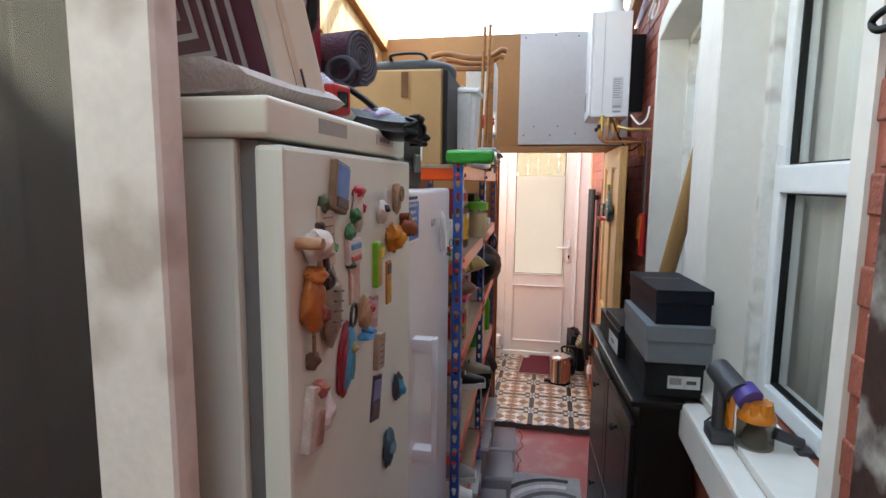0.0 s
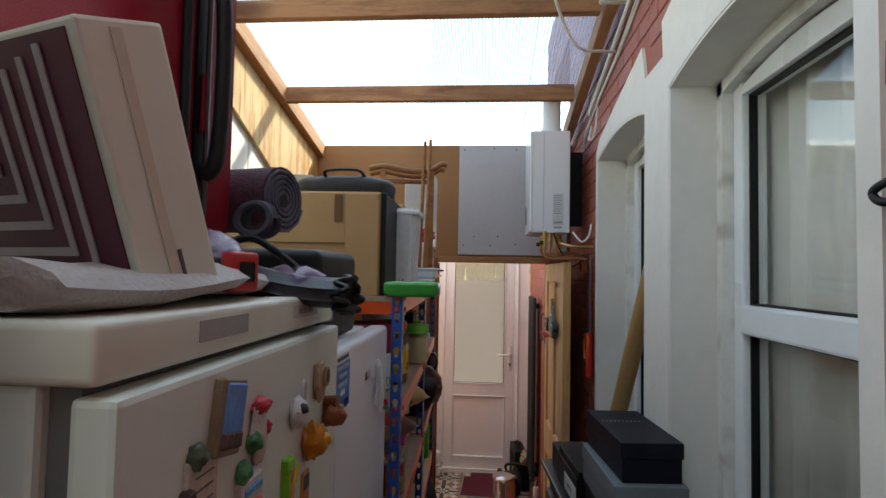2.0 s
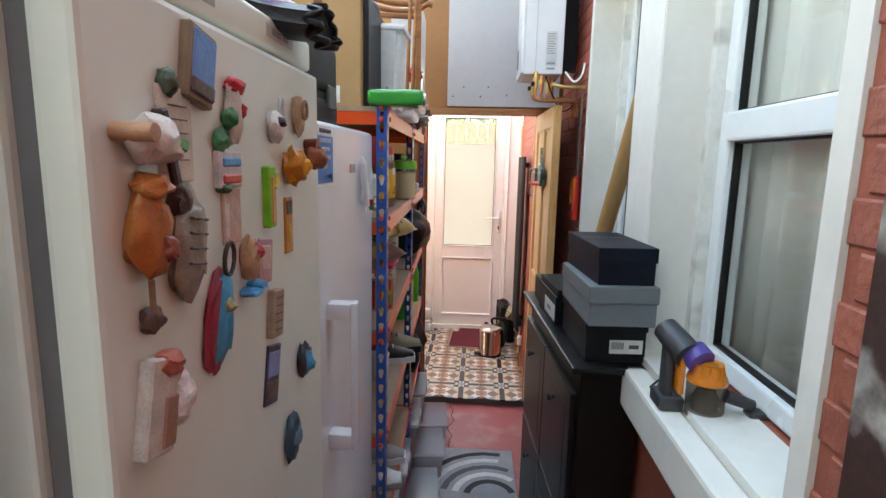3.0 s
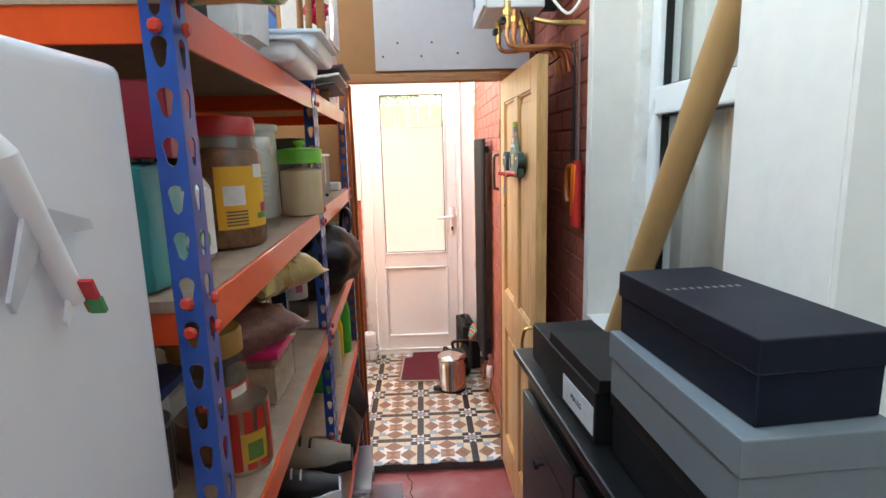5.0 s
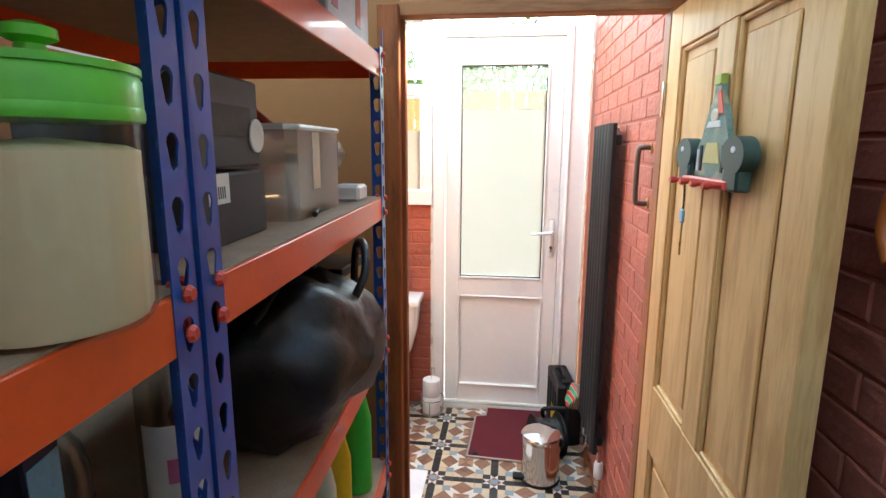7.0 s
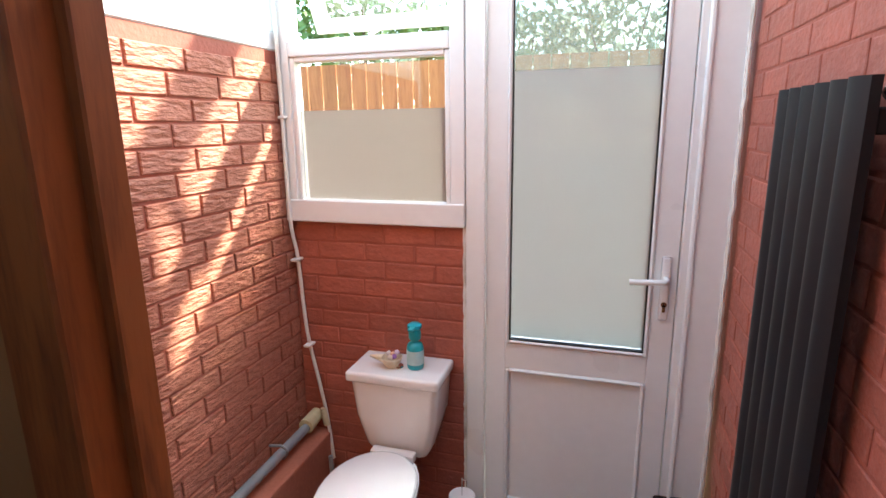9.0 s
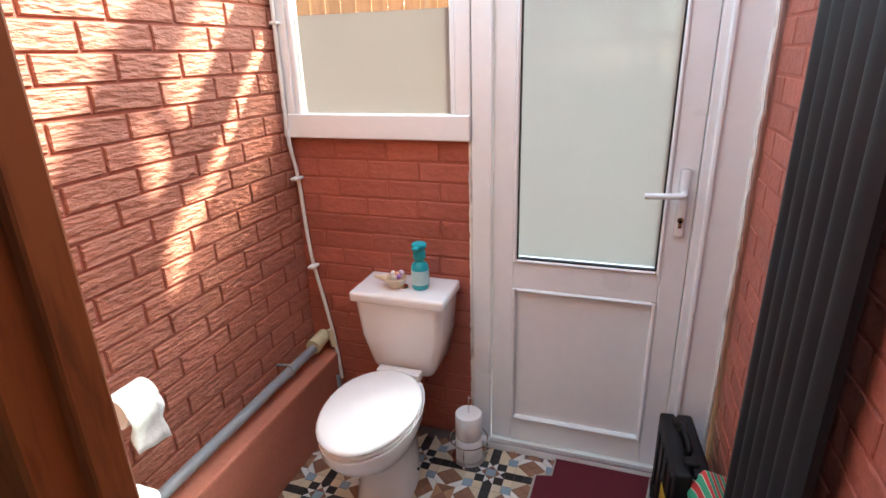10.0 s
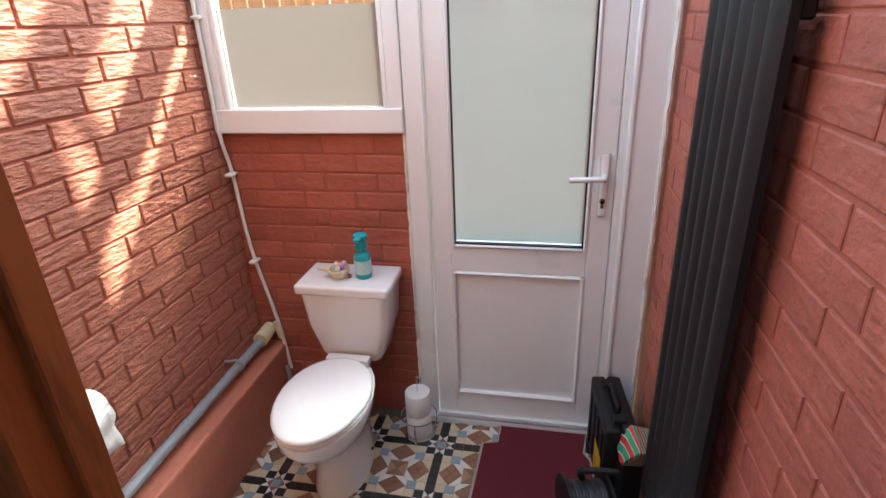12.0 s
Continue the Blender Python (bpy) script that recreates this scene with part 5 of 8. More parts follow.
curved_label(t, 0.0625, 0.030, 0.099, -40, 5, plain("cream_label_b", (0.60, 0.56, 0.42), 0.6), "cream printed panel")
for k in range(6):
    curved_label(t, 0.0635, 0.088 - k * 0.009, 0.091 - k * 0.009, -36, 0, PRINT, name="print_line")


def tin(loc, r, h, side, label):
    t = thing("food_tin", loc, label, "tin", group="food tins")
    part("can_wall", lathe(bmesh.new(), [(r, 0), (r * 1.015, 0.003), (r, 0.006), (r, h - 0.006), (r * 1.015, h - 0.003), (r, h), (r * 0.95, h), (r * 0.94, h - 0.004), (0.002, h - 0.004)], 26), plain("tin_metal", (0.50, 0.44, 0.33), 0.3, metal=0.9), t, smooth=40)
    curved_label(t, r, 0.008, h - 0.008, -180, 175, side, "printed paper label")
    return t


t = tin((-0.050, 1.930, S3), 0.048, 0.115, plain("red_tin_label", (0.50, 0.03, 0.02), 0.45, vary=0.1), "red and yellow labelled food tin")
curved_label(t, 0.0487, 0.02, 0.07, -70, -20, plain("yellow_tin_panel", (0.6, 0.36, 0.05), 0.5), "yellow printed panel")
curved_label(t, 0.0490, 0.025, 0.055, -60, -30, plain("green_tin_panel", (0.10, 0.22, 0.05), 0.5), "green printed dish")
tin((-0.175, 1.854, S3), 0.048, 0.115, plain("dark_tin_label", (0.06, 0.04, 0.04), 0.45), "dark labelled food tin")
c = carton("blue_lid_tub", (-0.230, 1.965, S3), (0.13, 0.13, 0.12), MILKY, "milky food tub with a blue lid", "tub", bev=0.012)
part("lid", B(-0.070, 0.070, -0.070, 0.070, 0.12, 0.138, 0.006, 2), plain("blue_lid", (0.02, 0.07, 0.32), 0.35), c, smooth=True)
c = carton("cool_box", (-0.230, 1.764, S4), (0.20, 0.16, 0.26), plain("navy_plastic", (0.015, 0.025, 0.16), 0.4), "navy cool box with a white lid", "box", bev=0.01)
part("lid", B(-0.105, 0.105, -0.085, 0.085, 0.26, 0.315, 0.012, 2), WHITE_PVC, c, smooth=True)
GOLD = plain("gold_foil_bag", (0.45, 0.34, 0.14), 0.28, metal=0.5, vary=0.2, scale=10)
g = pouch("gold_snack_bag", (-0.110, 2.270, S3 + 0.205), (0.26, 0.20, 0.10), GOLD, "crumpled gold foil snack bag", "bag", rz=70, rx=14, seed=3)
letters(g, "FUDGEO", 0.032, pose(0.0, -0.02, 0.108, 0, 0, 180), plain("dark_green_print", (0.02, 0.05, 0.02), 0.5))
pouch("pulses_bag", (-0.125, 2.155, S3 + 0.10), (0.24, 0.18, 0.10), plain("brown_pulses", (0.20, 0.09, 0.07), 0.35, vary=0.5, scale=60, bump=0.6, bscale=160), "clear bag of brown pulses", "bag", rz=60, seed=11)
pouch("foil_crisp_bag", (-0.085, 2.218, S3 + 0.13), (0.10, 0.10, 0.05), plain("silver_orange_foil", (0.62, 0.42, 0.25), 0.2, metal=0.6, vary=0.3), "shiny torn foil bag corner", "bag", rz=30, rx=30, seed=5)
c = carton("pink_lid_tub", (-0.095, 2.202, S3), (0.11, 0.16, 0.10), CLEARP, "clear tub with a bright pink lid", "tub", bev=0.01)
part("lid", B(-0.062, 0.062, -0.086, 0.086, 0.10, 0.118, 0.007, 2), plain("pink_lid", (0.62, 0.02, 0.14), 0.35), c, smooth=True)
part("contents", B(-0.05, 0.05, -0.075, 0.075, 0.004, 0.08), plain("oats", (0.55, 0.45, 0.32), 0.9, vary=0.4, scale=50), c)
PAPERBAG = plain("brown_paper_bag", (0.36, 0.22, 0.11), 0.75, vary=0.1, scale=6, bump=0.3, bscale=18)
bm = B(-0.10, 0.10, -0.09, 0.09, 0, 0.325, 0.004)
bmesh.ops.subdivide_edges(bm, edges=bm.edges, cuts=6, use_grid_fill=True)
for v in bm.verts:
    v.co += noise.noise_vector(v.co * 12) * 0.008 * min(1, v.co.z * 8)
pb_ = solid("paper_bag", bm, PAPERBAG, "brown paper bag with a delivery note stuck on", "bag", at=pose(-0.230, 2.366, S3, 0, 0, 4))
n_ = part("delivery_note", B(0.104, 0.106, -0.085, 0.03, 0.14, 0.26), plain("note_paper", (0.62, 0.62, 0.66), 0.6), pb_, "white printed note")
for k in range(4):
    part("print_line", B(0.1062, 0.1068, -0.075, 0.0 + 0.02 * (k % 2), 0.235 - k * 0.014, 0.238 - k * 0.014), PRINT, n_)
part("code_block", B(0.1062, 0.1068, -0.005, 0.022, 0.150, 0.178), PRINT, n_)
c = carton("blue_card_box", (-0.200, 2.514, S3), (0.17, 0.045, 0.24), plain("navy_card", (0.012, 0.014, 0.04), 0.4), "navy box with a pale blue printed front", "box", 12)
part("front_print", B(0.0852, 0.0862, -0.019, 0.019, 0.02, 0.22), plain("pale_blue_print", (0.20, 0.42, 0.55), 0.4, vary=0.25, scale=18), c, "pale blue print")
bottle((-0.160, 2.572, S3), 0.036, 0.29, clear("bottle_clear", (0.80, 0.84, 0.84), gloss=0.14), CAP_K, "clear bottle with a dark label", band=plain("navy_label", (0.03, 0.04, 0.12), 0.5))

# lower shelf, second bay: bottle and leather holdall
b = bottle((-0.145, 2.735, S3), 0.040, 0.31, clear("gin_glass", (0.82, 0.86, 0.86), gloss=0.16), BLACK_SOFT, "clear spirit bottle with a white label", band=PLABEL)
curved_label(b, 0.0415, 0.085, 0.115, -70, -40, plain("pink_print", (0.55, 0.12, 0.25), 0.5), "pink round mark")
LEATHER = plain("dark_leather", (0.009, 0.006, 0.007), 0.46, vary=0.25, scale=8, bump=0.5, bscale=40)
hb = thing("leather_holdall", (-0.135, 3.020, S3), "slumped dark brown leather holdall with handles", "bag", 6)
bm = bmesh.new()
bmesh.ops.create_icosphere(bm, subdivisions=4, radius=1.0)
for v in bm.verts:
    c = v.co.copy()
    z = math.copysign(abs(c.z) ** 0.75, c.z)
    v.co = Vector((math.copysign(abs(c.x) ** 0.7, c.x) * 0.135, math.copysign(abs(c.y) ** 0.6, c.y) * 0.20, 0.125 + z * 0.125))
    v.co += noise.noise_vector(v.co * 8) * 0.045 + noise.noise_vector(v.co * 22) * 0.014 + noise.noise_vector(v.co * 60) * 0.004
    v.co.z = max(v.co.z, 0.0)
part("bag_body", bm, LEATHER, hb, smooth=80)
part("handle", sweep(bmesh.new(), [(0.10, 0.03, 0.17), (0.135, 0.05, 0.24), (0.125, 0.11, 0.285), (0.10, 0.17, 0.27), (0.09, 0.19, 0.19)], 0.008, 8), LEATHER, hb, smooth=60)
part("patch", B(0.118, 0.124, 0.03, 0.09, 0.13, 0.20, 0.003, m=pose(0, 0, 0, 0, -12, 0)), plain("maroon_leather", (0.07, 0.02, 0.025), 0.45), hb, "maroon leather patch")
part("top_seam", sweep(bmesh.new(), [(0.02, -0.17, 0.22), (0.03, -0.08, 0.262), (0.02, 0.08, 0.262), (0.02, 0.17, 0.22)], 0.006, 6), LEATHER, hb, smooth=60)
pouch("black_cloth_bag", (-0.230, 3.080, S3 + 0.20), (0.22, 0.26, 0.12), plain("black_cloth", (0.01, 0.01, 0.011), 0.9), "black cloth bag piled behind the holdall", "bag", seed=21)
c = carton("yellow_black_box", (-0.160, 3.330, S3), (0.12, 0.16, 0.21), plain("black_gold_card", (0.03, 0.025, 0.02), 0.5), "black box with a gold printed edge", "box")
part("gold_edge", B(0.0602, 0.0612, -0.07, 0.07, 0.165, 0.19), plain("gold_print", (0.5, 0.34, 0.06), 0.4), c, "gold print")

# cleaning bottles and shoes lower down
def cleaner(loc, col, h, label, rz=0, r=0.045):
    t = thing("cleaner_bottle", loc, label, "bottle", rz, group="cleaning bottles")
    part("flask", lathe(bmesh.new(), [(r * 0.95, 0), (r, 0.01), (r, h * 0.55), (r * 0.75, h * 0.72), (r * 0.4, h * 0.84), (r * 0.35, h * 0.9)], 20, sx=1.0, sy=0.62), plain("bottle_plastic", col, 0.35), t, smooth=50)
    part("cap", lathe(bmesh.new(), [(r * 0.42, h * 0.88), (r * 0.42, h * 0.99), (r * 0.3, h)], 14), plain("cap_plastic", (col[0] * 0.8, col[1] * 0.8, col[2] * 0.8), 0.4), t, smooth=50)
    return t


t = cleaner((-0.125, 2.940, S4), (0.03, 0.34, 0.05), 0.31, "green washing-up liquid bottle with a white label")
part("label_plate", B(0.044, 0.0462, -0.018, 0.018, 0.05, 0.15, 0.001), PLABEL, t, "white printed label")
cleaner((-0.115, 3.080, S4), (0.66, 0.64, 0.54), 0.30, "cream plastic cleaner bottle")
cleaner((-0.125, 3.210, S4), (0.70, 0.48, 0.03), 0.27, "yellow plastic cleaner bottle")
cleaner((-0.115, 3.320, S4), (0.04, 0.50, 0.06), 0.33, "bright green plastic cleaner bottle", r=0.052)
solid("rope_end", sweep(bmesh.new(), [(-0.160, 3.140, S4 + 0.004), (-0.110, 3.160, S4 + 0.006), (-0.085, 3.200, S4 + 0.005), (-0.100, 3.250, S4 + 0.004)], 0.005, 7), plain("rope", (0.5, 0.42, 0.28), 0.9, bump=0.5, bscale=200), "short length of pale rope on the shelf", "rope", smooth=60)


def shoe(loc, rz, upper, sole, label, s=1.0):
    t = thing("shoe", loc, label, "shoe", rz, group="shoes on the shelf")
    bm = bmesh.new()
    n = 18
    rings = []
    for i in range(13):
        u = i / 12
        w = (0.036 + 0.012 * math.sin(u * 3.1)) * (1 if u < 0.9 else 0.75)
        h = 0.092 - 0.052 * max(0, (u - 0.30) / 0.7) if u > 0.05 else 0.075
        rings.append([bm.verts.new(((w * math.cos(2 * math.pi * k / n)) * s, (0.14 - 0.28 * u) * s, (0.022 + max(0, math.sin(2 * math.pi * k / n)) ** 0.6 * (h - 0.022)) * s)) for k in range(n)])
    for a, b in zip(rings, rings[1:]):
        for k in range(n):
            bm.faces.new((a[k], a[(k + 1) % n], b[(k + 1) % n], b[k]))
    bm.faces.new(rings[0]), bm.faces.new(rings[-1][::-1])
    part("upper", bm, upper, t, smooth=60)
    ol = [(0.040 * s, 0.145 * s), (0.046 * s, 0.0), (0.050 * s, -0.08 * s), (0.030 * s, -0.145 * s), (-0.030 * s, -0.145 * s), (-0.050 * s, -0.08 * s), (-0.046 * s, 0.0), (-0.040 * s, 0.145 * s)]
    part("sole", prism(bmesh.new(), ol, "z", 0, 0.024 * s), sole, t)
    for k in range(3):
        part("lace", sweep(bmesh.new(), [(-0.022 * s, (-0.005 - 0.022 * k) * s, (0.074 - 0.006 * k) * s), (0, (-0.005 - 0.022 * k) * s, (0.083 - 0.007 * k) * s), (0.022 * s, (-0.005 - 0.022 * k) * s, (0.074 - 0.006 * k) * s)], 0.003 * s, 5), sole, t, smooth=60)


shoe((-0.110, 2.313, S4), 100, BLACK_SOFT, PLABEL, "black trainer with a pale sole")
shoe((-0.110, 1.944, S5), 95, PLABEL, plain("grey_sole", (0.3, 0.3, 0.3), 0.7), "white and grey worn trainer")
shoe((-0.120, 2.113, S5), 95, plain("grey_mesh", (0.32, 0.32, 0.31), 0.8), PLABEL, "grey mesh trainer with a white sole")
shoe((-0.120, 2.451, S4), 95, plain("tan_suede", (0.28, 0.22, 0.16), 0.9), BLACK_SOFT, "tan and black boot on the shelf", 1.15)
jar("white_mug", (-0.090, 2.144, S4), 0.040, 0.09, CERAMIC, CERAMIC, 0.004, "small white ceramic mug on the shelf", "mug", neck=0.98)
c = carton("red_white_carton", (-0.180, 2.229, S4 + 0.0), (0.14, 0.05, 0.16), plain("red_card", (0.35, 0.02, 0.02), 0.5), "red card box standing on the shelf", "box")
pouch("maroon_boot_bag", (-0.120, 3.300, S5), (0.20, 0.20, 0.26), plain("brown_nylon", (0.045, 0.022, 0.022), 0.55), "brown nylon bag hanging off the lower shelf", "bag", rz=20, seed=31)
pouch("black_boot_bag", (-0.120, 3.030, S5), (0.22, 0.24, 0.24), BLACK_SOFT, "black bag on the lower shelf", "bag", seed=33)


def lidded_box(loc, sx, sy, h, rz=0):
    t = thing("plastic_storage_box", loc, "clear plastic storage box with a clip lid on the floor", "storage box", rz, group="floor storage boxes")
    bm = bmesh.new()
    a = [(-sx / 2 * 0.9, -sy / 2 * 0.9), (sx / 2 * 0.9, -sy / 2 * 0.9), (sx / 2 * 0.9, sy / 2 * 0.9), (-sx / 2 * 0.9, sy / 2 * 0.9)]
    lo = [bm.verts.new((x, y, 0)) for x, y in a]
    hi = [bm.verts.new((x / 0.9, y / 0.9, h)) for x, y in a]
    bm.faces.new(lo[::-1]), bm.faces.new(hi)
    for i in range(4):
        bm.faces.new((lo[i], lo[(i + 1) % 4], hi[(i + 1) % 4], hi[i]))
    bmesh.ops.bevel(bm, geom=bm.edges[:], offset=0.012, segments=2, affect="EDGES")
    part("tub", bm, clear("box_plastic", (0.82, 0.85, 0.88), rough=0.15, gloss=0.1, haze=0.3), t, smooth=True)
    part("contents", B(-sx * 0.36, sx * 0.36, -sy * 0.38, sy * 0.38, 0.01, h * 0.7, 0.02), plain("mixed_clutter", (0.22, 0.22, 0.24), 0.8, vary=0.7, scale=18), t)
    part("lid", B(-sx / 2 - 0.008, sx / 2 + 0.008, -sy / 2 - 0.008, sy / 2 + 0.008, h, h + 0.018, 0.007, 2), clear("box_lid", (0.85, 0.88, 0.92), rough=0.2, gloss=0.1, haze=0.45), t, smooth=True)
    part("clip_handle", B(sx / 2 + 0.004, sx / 2 + 0.014, -0.04, 0.04, h - 0.04, h + 0.012, 0.004), plain("grey_clip", (0.35, 0.38, 0.42), 0.4), t)


for y, z, sy in ((2.03, 0.122, 0.30), (2.39, 0.122, 0.30), (2.84, 0.122, 0.32), (3.22, 0.122, 0.32)):
    lidded_box((-0.13, y, z), 0.26, sy, 0.19, 4)
for y in (2.10, 2.50, 2.92, 3.26):
    lidded_box((0.03, y, FZ), 0.20, 0.28, 0.15, 6)


# ---- fridge, freezer and what is piled on them ----
RUBBER = plain("grey_door_seal", (0.16, 0.16, 0.16), 0.6)
fr = thing("fridge", (0.015, 0, FZ), "tall old ivory-white fridge covered in souvenir magnets", "fridge")
H1 = 1.871 - FZ
part("cabinet_body", B(-0.66, -0.060, 0.462, 1.005, 0.04, H1 - 0.046, 0.006, 2), ENAMEL, fr)
part("door_seal", B(-0.060, -0.036, 0.474, 0.993, 0.10, H1 - 0.048), RUBBER, fr)
part("door", B(-0.036, 0.000, 0.462, 1.010, 0.06, H1 - 0.054, 0.006, 2), ENAMEL, fr)
part("top_cap", B(-0.66, -0.012, 0.455, 1.012, H1 - 0.046, H1, 0.008, 3), IVORY, fr, "ivory plastic top cap", smooth=True)
part("maker_plate", B(-0.0118, -0.0112, 0.585, 0.685, H1 - 0.031, H1 - 0.011), plain("grey_badge", (0.34, 0.33, 0.30), 0.4), fr, "grey lettered badge")
part("model_plate", B(-0.0118, -0.0112, 0.825, 0.925, H1 - 0.029, H1 - 0.012), plain("pale_badge", (0.50, 0.49, 0.45), 0.4), fr, "pale model badge")
letters(fr, "FROST FREE", 0.012, pose(-0.0110, 0.875, H1 - 0.0205) @ FACE_X, plain("badge_print", (0.25, 0.25, 0.25), 0.5))
for y in (0.53, 0.94):
    part("foot", cyl(bmesh.new(), (-0.1, y, 0), (-0.1, y, 0.045), 0.02, n=10), BLACK_SOFT, fr)

fz = thing("freezer", (0, 0, FZ), "tall white freezer with a bar handle and a blue sticker", "fridge")
H2 = 1.757 - FZ
part("cabinet_body", B(-0.62, -0.085, 1.097, 1.642, 0.04, H2 - 0.004, 0.006, 2), ENAMEL_COOL, fz)
part("door_seal", B(-0.085, -0.072, 1.109, 1.630, 0.10, H2 - 0.03), RUBBER, fz)
part("door", B(-0.072, -0.018, 1.095, 1.645, 0.06, H2, 0.016, 4), ENAMEL_COOL, fz, smooth=True)
SKY_BLUE = plain("sticker_blue", (0.01, 0.16, 0.48), 0.4)
st_ = part("sticker", B(-0.0182, -0.0172, 1.105, 1.222, 1.630 - FZ, 1.746 - FZ), PLABEL, fz, "blue and white guarantee sticker")
part("sticker_panel", B(-0.0172, -0.0166, 1.109, 1.218, 1.636 - FZ, 1.728 - FZ), SKY_BLUE, st_, "blue panel")
letters(st_, "REGISTER NOW", 0.0112, pose(-0.0165, 1.1635, 1.737 - FZ) @ FACE_X, plain("sticker_print", (0.05, 0.07, 0.12), 0.5))
for k, (txt, size) in enumerate((("AND ACTIVATE", 0.0112), ("YOUR FREE", 0.0112), ("GUARANTEE", 0.0112), ("0643", 0.015))):
    letters(st_, txt, size, pose(-0.0162, 1.1635, 1.719 - 0.0165 * k - FZ) @ FACE_X, PLABEL)
part("logo_bar", B(-0.0172, -0.0166, 1.176, 1.212, 1.644 - FZ, 1.653 - FZ), SKY_BLUE, st_)
part("logo_stroke", B(-0.0172, -0.0166, 1.176, 1.212, 1.636 - FZ, 1.639 - FZ), SKY_BLUE, st_)
part("maker_badge", B(-0.0180, -0.0165, 1.365, 1.418, H2 - 0.105, H2 - 0.085), CHROME, fz, "small metal badge")
hd = part("handle", B(0.030, 0.044, 1.165, 1.195, 1.060 - FZ, 1.390 - FZ, 0.006, 2), ENAMEL_COOL, fz, smooth=True)
for z in (1.080, 1.370):
    part("handle_arm", B(-0.020, 0.032, 1.160, 1.200, z - FZ - 0.018, z - FZ + 0.018, 0.006, 2), ENAMEL_COOL, hd, smooth=True)

# magnets: each one has its own little shape
DOORX = 0.0135


def magnet(label, y, z, w, h, layers, rx=0, name="fridge_magnet"):
    """layers: (kind, dy, dz, w, h, thick, colour) in the magnet's own plane."""
    t = new(name)
    t.empty_display_size = 0.02
    t.matrix_world = pose(DOORX, 0.94 - (1.061 - y) * 1.12, 1.768 - (1.783 - z) * 1.10, rx) @ Matrix.Diagonal((1, 1.0, 0.98, 1))
    tagged(t, label, "magnet", "fridge magnets")
    for i, (kind, dy, dz, a, b, th, col) in enumerate(layers):
        m = mat("magnet_paint", col, 0.4, vary=0.3, scale=60, bump=0.4, bscale=120)
        bm = bmesh.new()
        if kind == "plate":
            box(bm, 0.0, th, dy - a / 2, dy + a / 2, dz - b / 2, dz + b / 2, min(0.002, th * 0.3))
        elif kind == "blob":
            bmesh.ops.create_icosphere(bm, subdivisions=3, radius=1.0)
            for v in bm.verts:
                v.co += noise.noise_vector(v.co * 1.8 + Vector((i * 3.1 + y * 50, z * 40, 0))) * 0.35
                v.co = Vector((max(0.0, th * 0.45 + v.co.x * th * 0.6), dy + v.co.y * a / 2, dz + v.co.z * b / 2))
        elif kind == "rod":
            cyl(bm, (th, dy, dz), (th, dy + a, dz + b), 0.0025, n=6)
        elif kind == "ring":
            sweep(bm, [(th, dy + a / 2 * math.cos(k * 0.5236), dz + b / 2 * math.sin(k * 0.5236)) for k in range(13)], 0.0025, 6, smooth=False)
        elif kind == "can":
            cyl(bm, (0.0, dy, dz), (th, dy, dz), a / 2, b / 2, 18)
        part(("base", "relief", "detail", "trim", "mark")[min(i, 4)], bm, m, t, smooth=50 if kind != "plate" else False)
    return t


magnet("souvenir magnet with a blue city skyline scene", 0.767, 1.783, 0.05, 0.075, (("plate", 0, 0, 0.048, 0.072, 0.012, (0.22, 0.15, 0.09)), ("plate", 0.002, 0.008, 0.040, 0.048, 0.014, (0.10, 0.26, 0.58)), ("plate", 0.002, -0.022, 0.040, 0.016, 0.015, (0.10, 0.07, 0.06))), -12)
magnet("red, white and green figure magnet", 0.831, 1.749, 0.05, 0.07, (("blob", 0, 0, 0.030, 0.065, 0.014, (0.55, 0.52, 0.47)), ("blob", 0.004, 0.030, 0.034, 0.020, 0.016, (0.50, 0.03, 0.05)), ("blob", -0.012, -0.005, 0.016, 0.024, 0.016, (0.04, 0.20, 0.08)), ("blob", 0.012, 0.004, 0.014, 0.018, 0.016, (0.5, 0.04, 0.06))))
magnet("small dark green round magnet", 0.721, 1.764, 0.02, 0.02, (("blob", 0, 0, 0.02, 0.024, 0.014, (0.06, 0.09, 0.05)),))
magnet("cream card magnet with rows of writing", 0.732, 1.724, 0.05, 0.085, (("plate", 0, 0, 0.052, 0.085, 0.006, (0.56, 0.50, 0.42)),) + tuple(("plate", 0.002, 0.026 - 0.012 * k, 0.032, 0.003, 0.0072, (0.12, 0.10, 0.10)) for k in range(5)))
magnet("dark wooden spoon-shaped magnet", 0.719, 1.702, 0.02, 0.09, (("plate", 0, 0.01, 0.010, 0.075, 0.012, (0.05, 0.03, 0.03)), ("blob", 0, -0.035, 0.028, 0.030, 0.016, (0.06, 0.03, 0.03))), 15)
magnet("little corked glass jar magnet of shells", 0.673, 1.718, 0.05, 0.04, (("blob", 0.012, 0, 0.050, 0.040, 0.034, (0.62, 0.56, 0.50)), ("can", -0.012, 0.006, 0.016, 0.014, 0.034, (0.42, 0.22, 0.12)), ("blob", 0.028, -0.004, 0.012, 0.018, 0.034, (0.10, 0.36, 0.16))))
